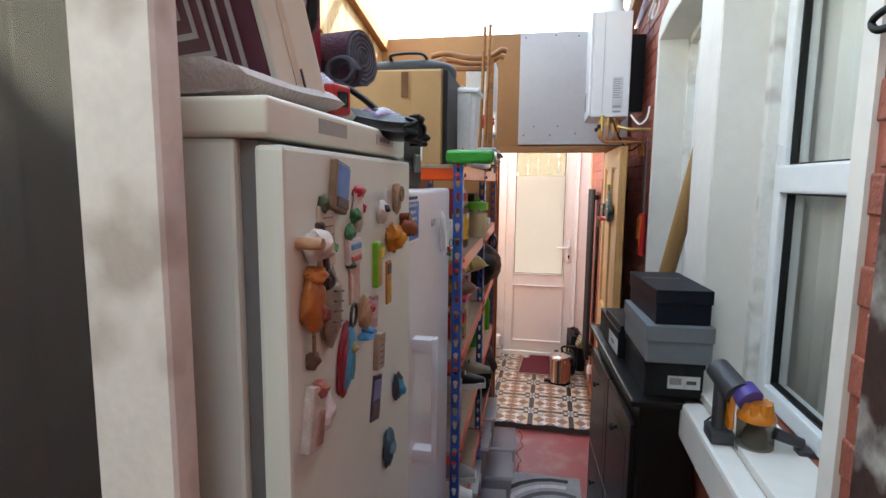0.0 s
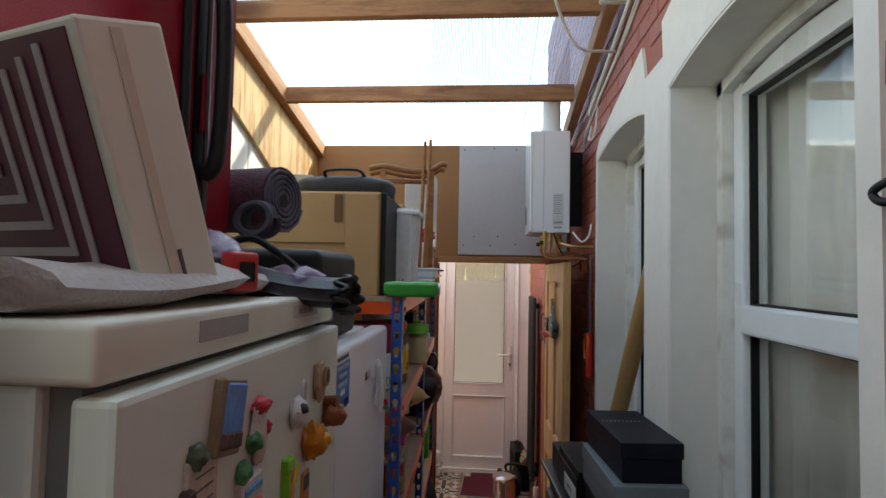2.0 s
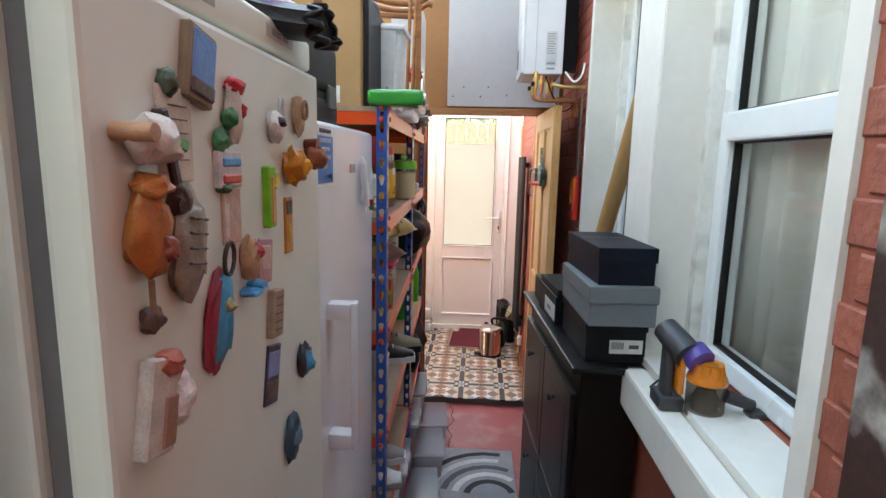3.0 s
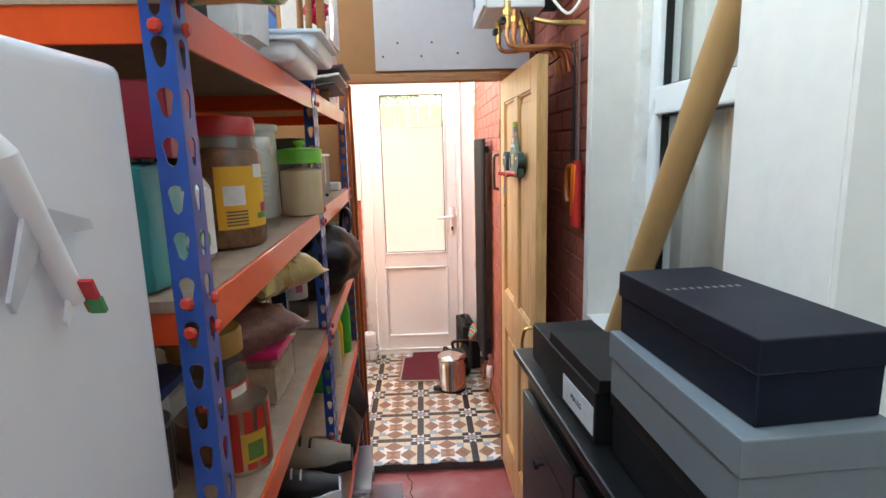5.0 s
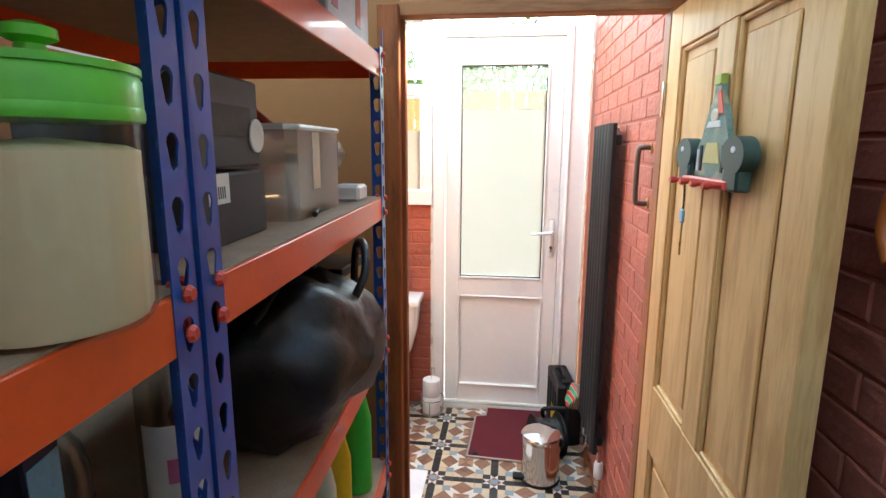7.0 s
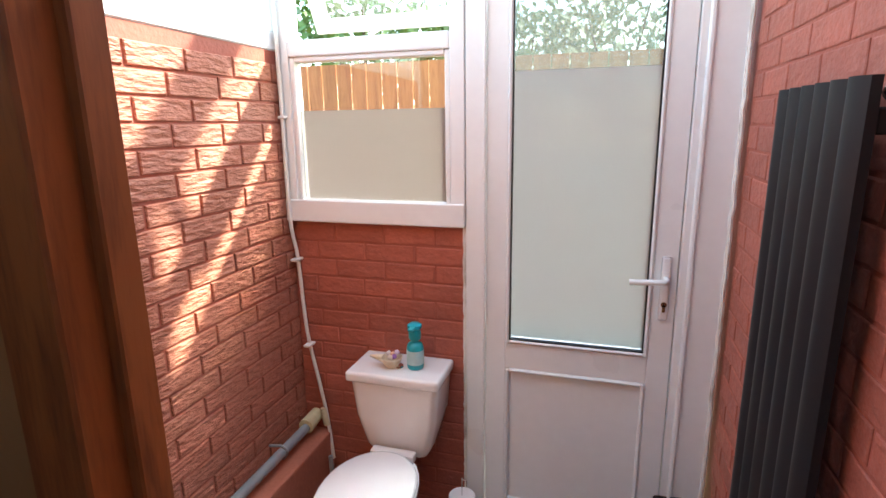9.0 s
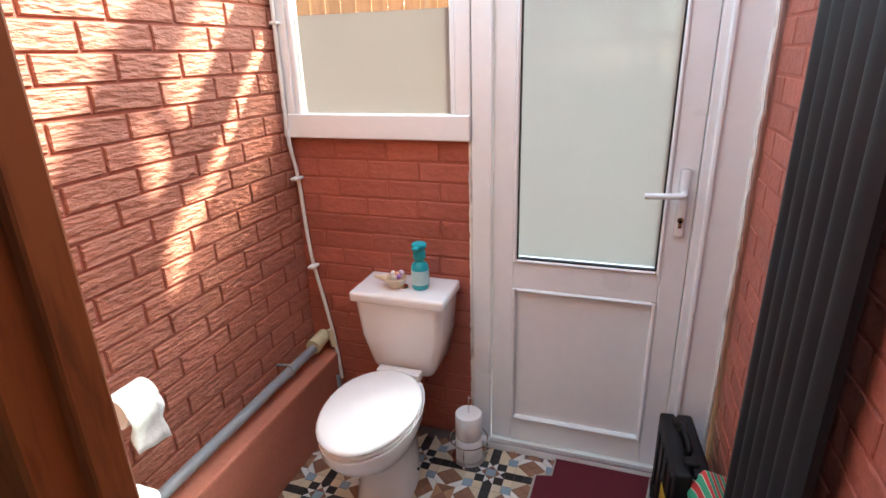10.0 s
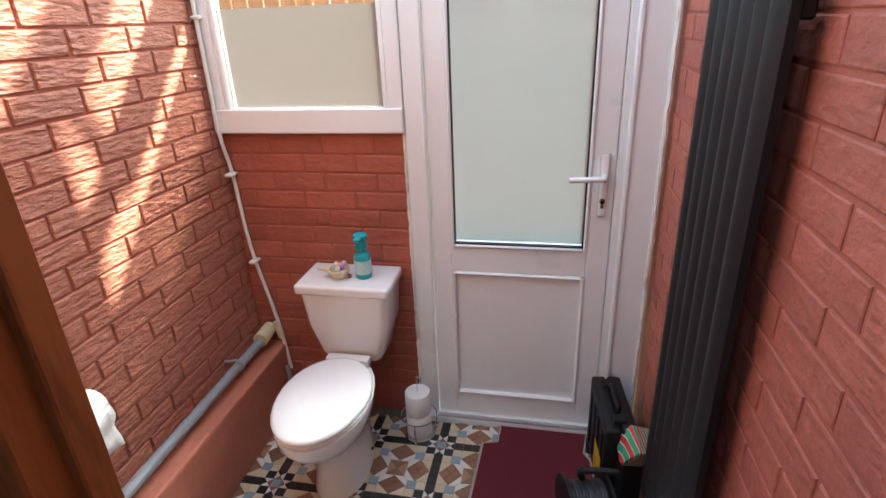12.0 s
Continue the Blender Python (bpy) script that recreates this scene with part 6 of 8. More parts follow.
magnet("carved orange house magnet with a hanging bell", 0.681, 1.651, 0.05, 0.09, (("blob", 0, 0, 0.048, 0.075, 0.022, (0.42, 0.13, 0.03)), ("blob", 0.004, 0.038, 0.034, 0.022, 0.026, (0.50, 0.17, 0.05)), ("blob", 0.010, -0.014, 0.020, 0.026, 0.028, (0.24, 0.05, 0.03)), ("rod", -0.004, -0.038, 0.0, -0.028, 0.012, (0.2, 0.1, 0.06)), ("blob", 0.0, -0.074, 0.020, 0.024, 0.016, (0.09, 0.05, 0.04))))
magnet("grey carved stone tablet magnet with lettering", 0.736, 1.633, 0.055, 0.095, (("blob", 0, 0, 0.054, 0.100, 0.018, (0.26, 0.22, 0.17)),) + tuple(("plate", 0.0, 0.026 - 0.014 * k, 0.030, 0.003, 0.0205, (0.10, 0.08, 0.06)) for k in range(4)), -10)
magnet("colourful lettered holiday magnet with a palm", 0.817, 1.699, 0.055, 0.065, (("plate", 0, -0.004, 0.050, 0.040, 0.010, (0.60, 0.60, 0.58)), ("blob", -0.016, 0.026, 0.022, 0.026, 0.014, (0.06, 0.26, 0.12)), ("plate", 0.0, 0.004, 0.042, 0.010, 0.012, (0.08, 0.30, 0.55)), ("plate", 0.0, -0.014, 0.042, 0.010, 0.012, (0.55, 0.10, 0.06)), ("blob", -0.014, -0.024, 0.020, 0.012, 0.014, (0.03, 0.10, 0.05))))
magnet("faded photo print magnet", 0.825, 1.649, 0.045, 0.06, (("plate", 0, 0, 0.042, 0.062, 0.005, (0.56, 0.40, 0.32)), ("plate", -0.014, -0.004, 0.010, 0.040, 0.006, (0.66, 0.62, 0.58))))
magnet("black and white cow magnet", 0.936, 1.743, 0.03, 0.04, (("blob", 0, 0, 0.034, 0.042, 0.018, (0.62, 0.60, 0.57)), ("blob", -0.004, 0.006, 0.014, 0.016, 0.024, (0.02, 0.02, 0.02)), ("ring", 0.012, 0.024, 0.012, 0.030, 0.012, (0.5, 0.5, 0.5))))
magnet("tan woven rope knot magnet", 1.018, 1.763, 0.03, 0.055, (("blob", 0, 0, 0.034, 0.058, 0.016, (0.40, 0.27, 0.17)), ("ring", 0, 0.008, 0.018, 0.026, 0.018, (0.30, 0.19, 0.11))))
magnet("glazed brown pot-shaped magnet", 1.061, 1.708, 0.03, 0.03, (("blob", 0, 0, 0.040, 0.040, 0.034, (0.28, 0.08, 0.03)), ("can", 0, 0.020, 0.018, 0.022, 0.022, (0.22, 0.06, 0.025))))
magnet("amber glass bottle magnet", 0.983, 1.696, 0.035, 0.05, (("blob", 0, 0, 0.040, 0.052, 0.030, (0.50, 0.17, 0.01)), ("blob", 0, 0.0, 0.022, 0.030, 0.036, (0.62, 0.30, 0.03))))
magnet("lime green flip-flop magnet", 0.915, 1.662, 0.025, 0.075, (("plate", 0, 0, 0.022, 0.080, 0.012, (0.16, 0.50, 0.03)), ("plate", 0, -0.004, 0.014, 0.062, 0.014, (0.55, 0.33, 0.10)), ("rod", -0.008, 0.012, 0.010, 0.018, 0.018, (0.6, 0.45, 0.05))))
magnet("yellow and black card magnet", 0.983, 1.621, 0.025, 0.075, (("plate", 0, 0, 0.028, 0.082, 0.005, (0.50, 0.22, 0.04)), ("plate", 0, 0.026, 0.024, 0.022, 0.006, (0.05, 0.05, 0.04)), ("blob", 0, -0.012, 0.018, 0.030, 0.008, (0.6, 0.38, 0.06))))
magnet("small painted figure magnet with blue feet", 0.850, 1.592, 0.03, 0.07, (("blob", 0, 0.010, 0.024, 0.050, 0.020, (0.46, 0.28, 0.16)), ("blob", 0.004, 0.020, 0.016, 0.020, 0.024, (0.45, 0.05, 0.08)), ("blob", -0.004, -0.030, 0.024, 0.012, 0.024, (0.04, 0.26, 0.48)), ("blob", 0.012, -0.024, 0.016, 0.012, 0.024, (0.04, 0.26, 0.48))))
magnet("pale pink photo magnet", 0.902, 1.589, 0.04, 0.055, (("plate", 0, 0, 0.042, 0.058, 0.006, (0.45, 0.26, 0.26)), ("plate", 0, 0.004, 0.032, 0.034, 0.007, (0.60, 0.42, 0.38))), -8)
magnet("stone tablet magnet with carved lines", 0.923, 1.520, 0.04, 0.065, (("plate", 0, 0, 0.036, 0.066, 0.012, (0.34, 0.27, 0.20)),) + tuple(("plate", 0, 0.022 - 0.011 * k, 0.026, 0.003, 0.0132, (0.10, 0.07, 0.05)) for k in range(5)), -8)
magnet("blue and red flip-flop magnet with a cord loop", 0.779, 1.553, 0.04, 0.10, (("blob", 0, 0, 0.042, 0.110, 0.012, (0.30, 0.03, 0.05)), ("blob", 0.006, 0.002, 0.032, 0.098, 0.018, (0.04, 0.28, 0.46)), ("blob", 0.006, 0.018, 0.020, 0.020, 0.022, (0.30, 0.26, 0.10)), ("ring", 0.008, 0.068, 0.022, 0.036, 0.012, (0.03, 0.03, 0.03))), -14)
magnet("dusk landscape photo magnet", 0.915, 1.444, 0.045, 0.08, (("plate", 0, 0, 0.045, 0.082, 0.005, (0.06, 0.05, 0.10)), ("plate", 0, 0.014, 0.041, 0.036, 0.006, (0.20, 0.22, 0.42)), ("plate", 0, -0.020, 0.041, 0.022, 0.006, (0.12, 0.07, 0.05))), -14)
magnet("blue oval souvenir magnet", 1.019, 1.422, 0.03, 0.05, (("blob", 0, 0, 0.032, 0.056, 0.018, (0.04, 0.05, 0.06)), ("blob", -0.002, -0.002, 0.018, 0.042, 0.024, (0.03, 0.30, 0.48))))
magnet("cream and red house magnet with a white figure", 0.686, 1.515, 0.06, 0.11, (("plate", -0.006, 0, 0.042, 0.085, 0.014, (0.56, 0.50, 0.44)), ("blob", 0.004, 0.036, 0.040, 0.024, 0.018, (0.45, 0.12, 0.08)), ("blob", 0.022, 0.004, 0.026, 0.050, 0.022, (0.66, 0.64, 0.62)), ("plate", 0.004, -0.014, 0.020, 0.046, 0.016, (0.34, 0.18, 0.13))), -14)
magnet("dark teal oval magnet", 0.964, 1.334, 0.03, 0.07, (("blob", 0, 0, 0.036, 0.075, 0.018, (0.03, 0.07, 0.10)), ("blob", 0, 0.004, 0.022, 0.046, 0.022, (0.10, 0.20, 0.26))), -10)
pl = new("plane_magnet")
pl.matrix_world = pose(-0.018, 1.480, 1.625, 24) @ Matrix.Scale(0.9, 4)
tagged(pl, "white model airliner magnet with a red and green tail", "magnet")
part("fuselage", cyl(bmesh.new(), (0.014, 0, -0.075), (0.014, 0, 0.060), 0.009, 0.010, 14), WHITE_PVC, pl, smooth=True)
part("nose", cyl(bmesh.new(), (0.014, 0, 0.060), (0.014, 0, 0.078), 0.010, 0.003, 14), WHITE_PVC, pl, smooth=True)
for s in (-1, 1):
    part("wing", prism(bmesh.new(), [(0.0, 0.020), (0.058 * s, -0.030), (0.058 * s, -0.040), (0.0, -0.012)], "x", 0.010, 0.014), plain("plane_grey", (0.52, 0.53, 0.55), 0.4), pl)
    part("tailplane", prism(bmesh.new(), [(0.0, -0.060), (0.022 * s, -0.080), (0.022 * s, -0.086), (0.0, -0.074)], "x", 0.012, 0.015), WHITE_PVC, pl)
part("tail_fin", prism(bmesh.new(), [(-0.002, -0.055), (0.002, -0.055), (0.002, -0.088), (-0.002, -0.088)], "x", 0.020, 0.034), plain("fin_red", (0.50, 0.02, 0.03), 0.4), pl, "red tail fin")
part("fin_stripe", prism(bmesh.new(), [(-0.0025, -0.074), (0.0025, -0.074), (0.0025, -0.089), (-0.0025, -0.089)], "x", 0.022, 0.035), plain("fin_green", (0.03, 0.25, 0.08), 0.4), pl, "green tail stripe")

# on the fridge: rolled towel, picture box, suitcase
T1 = 1.871
TOWEL = plain("grey_towelling", (0.50, 0.48, 0.46), 0.95, vary=0.12, scale=15, bump=0.9, bscale=160, sheen=0.3)
bm = bmesh.new()
g = []
for i in range(25):
    row = []
    for k in range(13):
        a = k / 12 * 2 * math.pi
        u = i / 24
        r = 0.028 + 0.006 * noise.noise(Vector((u * 6, k * 0.7, 0)))
        row.append(bm.verts.new((-0.11 + math.cos(a) * 0.085 + 0.02 * math.sin(u * 5), 0.46 + 0.50 * u, 0.030 + r * math.sin(a) - 0.006 * math.sin(u * 9))))
    g.append(row)
for a, b in zip(g, g[1:]):
    for k in range(12):
        bm.faces.new((a[k], a[k + 1], b[k + 1], b[k]))
bmesh.ops.remove_doubles(bm, verts=bm.verts, dist=1e-4)
bmesh.ops.holes_fill(bm, edges=bm.edges)
for v in bm.verts:
    v.co.z = max(v.co.z * 0.75, 0.001)
solid("folded_towel", bm, TOWEL, "folded grey towel on top of the fridge", "towel", smooth=80, at=pose(0, 0, T1))
MAROON = plain("maroon_card", (0.10, 0.010, 0.032), 0.6)
MAZE = plain("pale_print", (0.42, 0.36, 0.38), 0.6)
gbx = thing("pattern_box", (-0.026, 0.600, T1 + 0.012), "white slim box printed with a maroon and grey maze pattern", "box", -18)
M = pose(0, 0, 0, 19, 0, 0) @ Matrix.Diagonal((1.15, 1.1, 1.16, 1))
part("body", B(-0.30, 0.0, -0.0300, 0.046, 0.0, 0.212, 0.004, 2, m=M), IVORY, gbx)
part("printed_face", B(-0.295, -0.010, -0.0315, -0.0302, 0.005, 0.205, m=M), MAROON, gbx, "maroon printed face")
for k in range(6):
    a, z = 0.030 + 0.022 * k, 0.020 + 0.022 * k
    for q in ((-0.285, -0.010 - a, z, z + 0.007), (-0.010 - a - 0.007, -0.010 - a, z + 0.007, 0.198 - 0.006 * k)):
        part("maze_line", B(q[0], q[1], -0.0330, -0.0316, q[2], q[3], m=M), MAZE, gbx)
part("tape_strip", B(0.0002, 0.0012, -0.004, 0.006, 0.02, 0.205, m=M), plain("yellowed_tape", (0.62, 0.58, 0.46), 0.4), gbx, "yellowed tape")
part("small_mark", B(0.0004, 0.0016, 0.008, 0.011, 0.004, 0.036, m=M), PRINT, gbx)

RED_SHELL = plain("crimson_nylon", (0.25, 0.003, 0.018), 0.5, spec=0.25, vary=0.08, scale=5, bump=0.25, bscale=260)
sc = thing("suitcase", (-0.385, 0.845, T1 + 0.002), "crimson suitcase with black zip trim lying against the wall", "suitcase", -4)


sc.scale.z = 1.18


def rounded_slab(hx, hz, y0, y1, rr, z0=0.0, n=6):
    out = []
    for cx, cz, a0 in ((hx - rr, z0 + 2 * hz - rr, 0), (-hx + rr, z0 + 2 * hz - rr, 90), (-hx + rr, z0 + rr, 180), (hx - rr, z0 + rr, 270)):
        for k in range(n + 1):
            a = radians(a0 + 90 * k / n)
            out.append((cx + rr * math.cos(a), cz + rr * math.sin(a)))
    return prism(bmesh.new(), out, "y", y0, y1)


def shell(hx, hz, y0, y1, rr, edge, n=8):
    """Half a case: a rounded slab whose outer face rolls over at its rim."""
    bm = bmesh.new()
    rings = []
    for k in range(-1, 9):
        a = radians(90 * max(k, 0) / 8)
        ins = edge * (1 - math.cos(a))
        y = y1 if k < 0 else y0 + edge * (1 - math.sin(a))
        q = rr - ins * 0.6
        ring = []
        for sx, sz, a0 in ((1, 1, 0), (-1, 1, 90), (-1, -1, 180), (1, -1, 270)):
            for i in range(n + 1):
                b = radians(a0 + 90 * i / n)
                ring.append(bm.verts.new((sx * (hx - ins - q) + q * math.cos(b), y, hz + sz * (hz - ins - q) + q * math.sin(b))))
        rings.append(ring)
    for p, q in zip(rings, rings[1:]):
        for i in range(len(p)):
            bm.faces.new((p[i], q[i], q[(i + 1) % len(p)], p[(i + 1) % len(p)]))
    bm.faces.new(rings[0][::-1]), bm.faces.new(rings[-1])
    bmesh.ops.recalc_face_normals(bm, faces=bm.faces)
    return bm


bm = shell(0.245, 0.245, -0.150, -0.02, 0.10, 0.050)
part("front_shell", bm, RED_SHELL, sc, smooth=85)
part("rear_shell", rounded_slab(0.245, 0.245, 0.012, 0.08, 0.10), RED_SHELL, sc, smooth=60)
part("zip_band", rounded_slab(0.250, 0.249, -0.02, 0.012, 0.103), BLACK_SOFT, sc, "black zip band", smooth=60)
rim = []
for cx, cz, a0 in ((0.145, 0.39, 0), (-0.145, 0.39, 90), (-0.145, 0.10, 180), (0.145, 0.10, 270)):
    rim += [(cx + 0.105 * math.cos(radians(a0 + 15 * k)), -0.045, cz + 0.105 * math.sin(radians(a0 + 15 * k))) for k in range(7)]
part("piping", sweep(bmesh.new(), rim + [rim[0]], 0.007, 8, smooth=False), BLACK_SOFT, sc, smooth=60)
rim2 = [(x, -0.004, z) for x, y, z in rim]
part("zip", sweep(bmesh.new(), [(x * 1.025, y, z) for x, y, z in rim2] + [(rim2[0][0] * 1.025, rim2[0][1], rim2[0][2])], 0.004, 6, smooth=False), plain("zip_teeth", (0.07, 0.07, 0.075), 0.35, metal=0.6), sc)
part("side_handle", sweep(bmesh.new(), [(0.248, -0.002, 0.38), (0.272, -0.002, 0.36), (0.278, -0.002, 0.27), (0.272, -0.002, 0.16), (0.248, -0.002, 0.14)], 0.011, 8), BLACK_SOFT, sc, smooth=60)
part("zip_pull", B(0.250, 0.256, -0.012, 0.0, 0.19, 0.26, 0.002), RED_SHELL, sc, "crimson zip pull")

# on the freezer: black case, yoga mat, gig bag, plastic bags, torch
T2 = 1.7575
bc = thing("hard_case", (-0.30, 1.32, T2), "black moulded plastic hard case lying flat", "case")
for z0, z1, nm in ((0, 0.065, "lower_shell"), (0.071, 0.195, "upper_shell")):
    bm = B(-0.25, 0.23, -0.16, 0.15, z0, z1, 0.028 if z0 else 0.02, 4)
    part(nm, bm, BLACK_SOFT, bc, smooth=50)
part("seam_band", B(-0.246, 0.226, -0.156, 0.146, 0.060, 0.076), plain("black_seam", (0.008, 0.008, 0.008), 0.6), bc)
for y in (-0.10, 0.08):
    part("latch", B(0.226, 0.236, y - 0.03, y + 0.03, 0.045, 0.095, 0.003), plain("grey_latch", (0.12, 0.12, 0.12), 0.4), bc)
ym = thing("yoga_mat", (-0.080, 0.985, 2.026), "rolled purple foam yoga mat", "yoga mat", -14)
PURPLE = plain("purple_foam", (0.085, 0.030, 0.055), 0.85, vary=0.12, scale=30, bump=1.0, bscale=220)
GREYF = plain("slate_foam", (0.10, 0.11, 0.14), 0.85, vary=0.1, scale=30, bump=0.7, bscale=200)
bm = cyl(bmesh.new(), (-0.55, 0, 0), (0.0, 0, 0), 0.055, n=36)
part("roll", bm, PURPLE, ym, smooth=40)
sp = [(0.001, (0.010 + 0.0445 * k / 60) * math.cos(k * 0.52), (0.010 + 0.0445 * k / 60) * math.sin(k * 0.52)) for k in range(61)]
part("end_spiral", sweep(bmesh.new(), sp, 0.0034, 5, smooth=False), GREYF, ym, "slate spiral edge", smooth=60)
part("core_hole", cyl(bmesh.new(), (0.0005, 0, 0), (0.0025, 0, 0), 0.012, n=16), BLACK_SOFT, ym)
gg = thing("gig_bag", (0, 0, 0), "soft black padded instrument bag, mouth open", "bag")
bm = bmesh.new()
rings = []
for i in range(15):
    u = i / 14
    c = Vector((-0.30 + 0.355 * u, 0.790 + 0.125 * u, 1.935 - 0.060 * u + 0.01 * math.sin(u * 6)))
    ry, rz_ = 0.034 + 0.020 * u, 0.020 + 0.006 * u
    rings.append([bm.verts.new(c + Vector((0.012 * math.sin(3 * k), ry * math.cos(k / 16 * 2 * math.pi), rz_ * math.sin(k / 16 * 2 * math.pi) * (1 if math.sin(k / 16 * 2 * math.pi) > 0 else 0.8)))) for k in range(16)])
for a, b in zip(rings, rings[1:]):
    for k in range(16):
        bm.faces.new((a[k], a[(k + 1) % 16], b[(k + 1) % 16], b[k]))
bm.faces.new(rings[0]), bm.faces.new(rings[-1][::-1])
part("sleeve", bm, plain("black_nylon", (0.010, 0.010, 0.012), 0.5, vary=0.2, scale=12, bump=0.3, bscale=150), gg, smooth=70)
part("mouth_rim", sweep(bmesh.new(), [(0.055 + 0.012 * math.sin(3 * k), 0.915 + 0.054 * math.cos(k / 16 * 2 * math.pi), 1.873 + 0.026 * math.sin(k / 16 * 2 * math.pi)) for k in range(17)], 0.005, 6), BLACK_SOFT, gg, smooth=60)
part("strap", sweep(bmesh.new(), [(-0.14, 0.86, 1.93), (-0.09, 0.88, 1.955), (-0.05, 0.89, 1.935), (-0.02, 0.90, 1.91)], 0.006, 6), BLACK_SOFT, gg, smooth=60)
FILM = clear("thin_clear_film", (0.93, 0.790, 0.96), rough=0.12, gloss=0.18, haze=0.22)
pouch("clear_film_bag", (-0.105, 0.760, 1.900), (0.12, 0.08, 0.055), FILM, "crumpled clear plastic film bag", "bag", seed=41, rz=20)
pouch("clear_film_bag", (-0.030, 0.905, 1.885), (0.09, 0.06, 0.03), FILM, "crumpled clear plastic film bag", "bag", seed=43, rz=-30)
tq = thing("hand_torch", (-0.040, 0.735, 1.905), "black and red rubber torch lying on the towel", "torch", 160)
tq.scale = (0.7, 0.7, 0.7)
part("barrel", cyl(bmesh.new(), (0.0, 0, 0), (0.20, 0, 0), 0.026, n=18), BLACK_SOFT, tq, smooth=True)
bm = B(-0.03, 0.0, -0.032, 0.032, -0.034, 0.034, 0.010, 3)
part("head_ring", bm, plain("red_rubber", (0.50, 0.02, 0.02), 0.45), tq, "red rubber head", smooth=True)
part("lens", B(-0.033, -0.0305, -0.016, 0.016, -0.017, 0.017, 0.003), BLACK_SOFT, tq)
solid("coiled_rope", sweep(bmesh.new(), [(-0.09 + 0.026 * math.cos(k * 0.7), 0.910 + 0.02 * math.sin(k * 0.3), 1.985 + 0.024 * math.sin(k * 0.7)) for k in range(28)], 0.006, 6), plain("navy_cord", (0.05, 0.055, 0.075), 0.8), "coil of dark blue cord", "cord", smooth=60)

# cardboard, holdall and stools on top of the shelving
CARD = plain("brown_cardboard", (0.47, 0.29, 0.13), 0.75, vary=0.06, scale=4, bump=0.12, bscale=60, stain=(0.20, 0.10, 0.05), stain_amt=0.25, stain_scale=2.2)
T3, T3B = 1.8355, 1.8355
cbx = thing("cardboard_box", (-0.425, 1.900, T3), "large brown taped cardboard box with a water stain", "box", 2)
cbx.scale.z = 1.09
part("carton", B(-0.36, 0.355, -0.185, 0.19, 0, 0.292, 0.006, 2), CARD, cbx)
part("flap", B(-0.355, 0.350, -0.192, -0.186, 0.145, 0.288, 0.002), CARD, cbx, "folded flap")
part("flap", B(0.250, 0.352, -0.196, -0.1925, 0.0, 0.285, 0.002), CARD, cbx, "folded flap")
part("stain", B(0.215, 0.240, -0.1966, -0.1960, 0.205, 0.282), plain("water_stain", (0.17, 0.08, 0.03), 0.8), cbx, "dark water stain")
part("dark_side", B(0.356, 0.372, -0.18, 0.19, 0.0, 0.290, 0.002), BLACK_SOFT, cbx, "black card edge")
part("torn_label", B(0.262, 0.290, -0.1985, -0.1965, 0.010, 0.055, 0.001), PLABEL, cbx, "torn white label")
gp_ = thing("green_packet", (0.035, 1.715, 1.8365), "shiny green plastic packet lying on the top shelf", "packet", 2)
bm = B(-0.075, 0.085, -0.055, 0.055, 0, 0.046, 0.014, 3)
bmesh.ops.subdivide_edges(bm, edges=[e for e in bm.edges if e.calc_length() > 0.1], cuts=5, use_grid_fill=True)
for v in bm.verts:
    v.co += noise.noise_vector(v.co * 22) * 0.004
part("wrapper", bm, plain("green_film", (0.01, 0.30, 0.035), 0.22, vary=0.1, coat=0.3), gp_, smooth=60)
part("silver_end", cyl(bmesh.new(), (0.082, 0.0, 0.023), (0.090, 0.0, 0.023), 0.018, n=16), plain("silver_foil", (0.5, 0.5, 0.5), 0.3, metal=0.8), gp_, "silver end seal")
BLUECARD = plain("bright_blue_card", (0.03, 0.22, 0.52), 0.45, vary=0.05)
bb = thing("blue_carton", (-0.262, 2.30, T3 + 0.0), "bright blue cardboard carton sealed with clear tape", "box", 2)
part("carton", B(-0.19, 0.195, -0.16, 0.18, 0, 0.335, 0.004, 2), BLUECARD, bb)
for z in (0.0, 0.160, 0.322):
    part("raw_edge", B(-0.19, 0.1965, -0.1625, 0.1815, z, z + 0.012, 0.001), CARD, bb, "raw card edge")
part("raw_edge", B(0.186, 0.1972, 0.168, 0.1825, 0.0, 0.345, 0.001), CARD, bb, "raw card edge")
part("tape", B(0.1955, 0.1965, -0.10, 0.18, 0.150, 0.205), FILM, bb, "clear tape")
letters(bb, "24", 0.05, pose(0.1965, 0.08, 0.055) @ FACE_X, plain("pale_blue_ink", (0.30, 0.52, 0.68), 0.5))
wt = thing("white_bin_tub", (-0.075, 2.052, T3 + 0.001), "white translucent plastic tub on the top shelf", "tub")
bm = bmesh.new()
lo = [bm.verts.new((x * 0.85, y * 0.85, 0)) for x, y in ((-0.09, -0.08), (0.09, -0.08), (0.09, 0.08), (-0.09, 0.08))]
hi = [bm.verts.new((x, y, 0.30)) for x, y in ((-0.09, -0.08), (0.09, -0.08), (0.09, 0.08), (-0.09, 0.08))]
bm.faces.new(lo[::-1]), bm.faces.new(hi)
for i in range(4):
    bm.faces.new((lo[i], lo[(i + 1) % 4], hi[(i + 1) % 4], hi[i]))
bmesh.ops.bevel(bm, geom=bm.edges[:], offset=0.018, segments=3, affect="EDGES")
part("tub", bm, plain("white_translucent", (0.72, 0.73, 0.73), 0.35), wt, smooth=True)
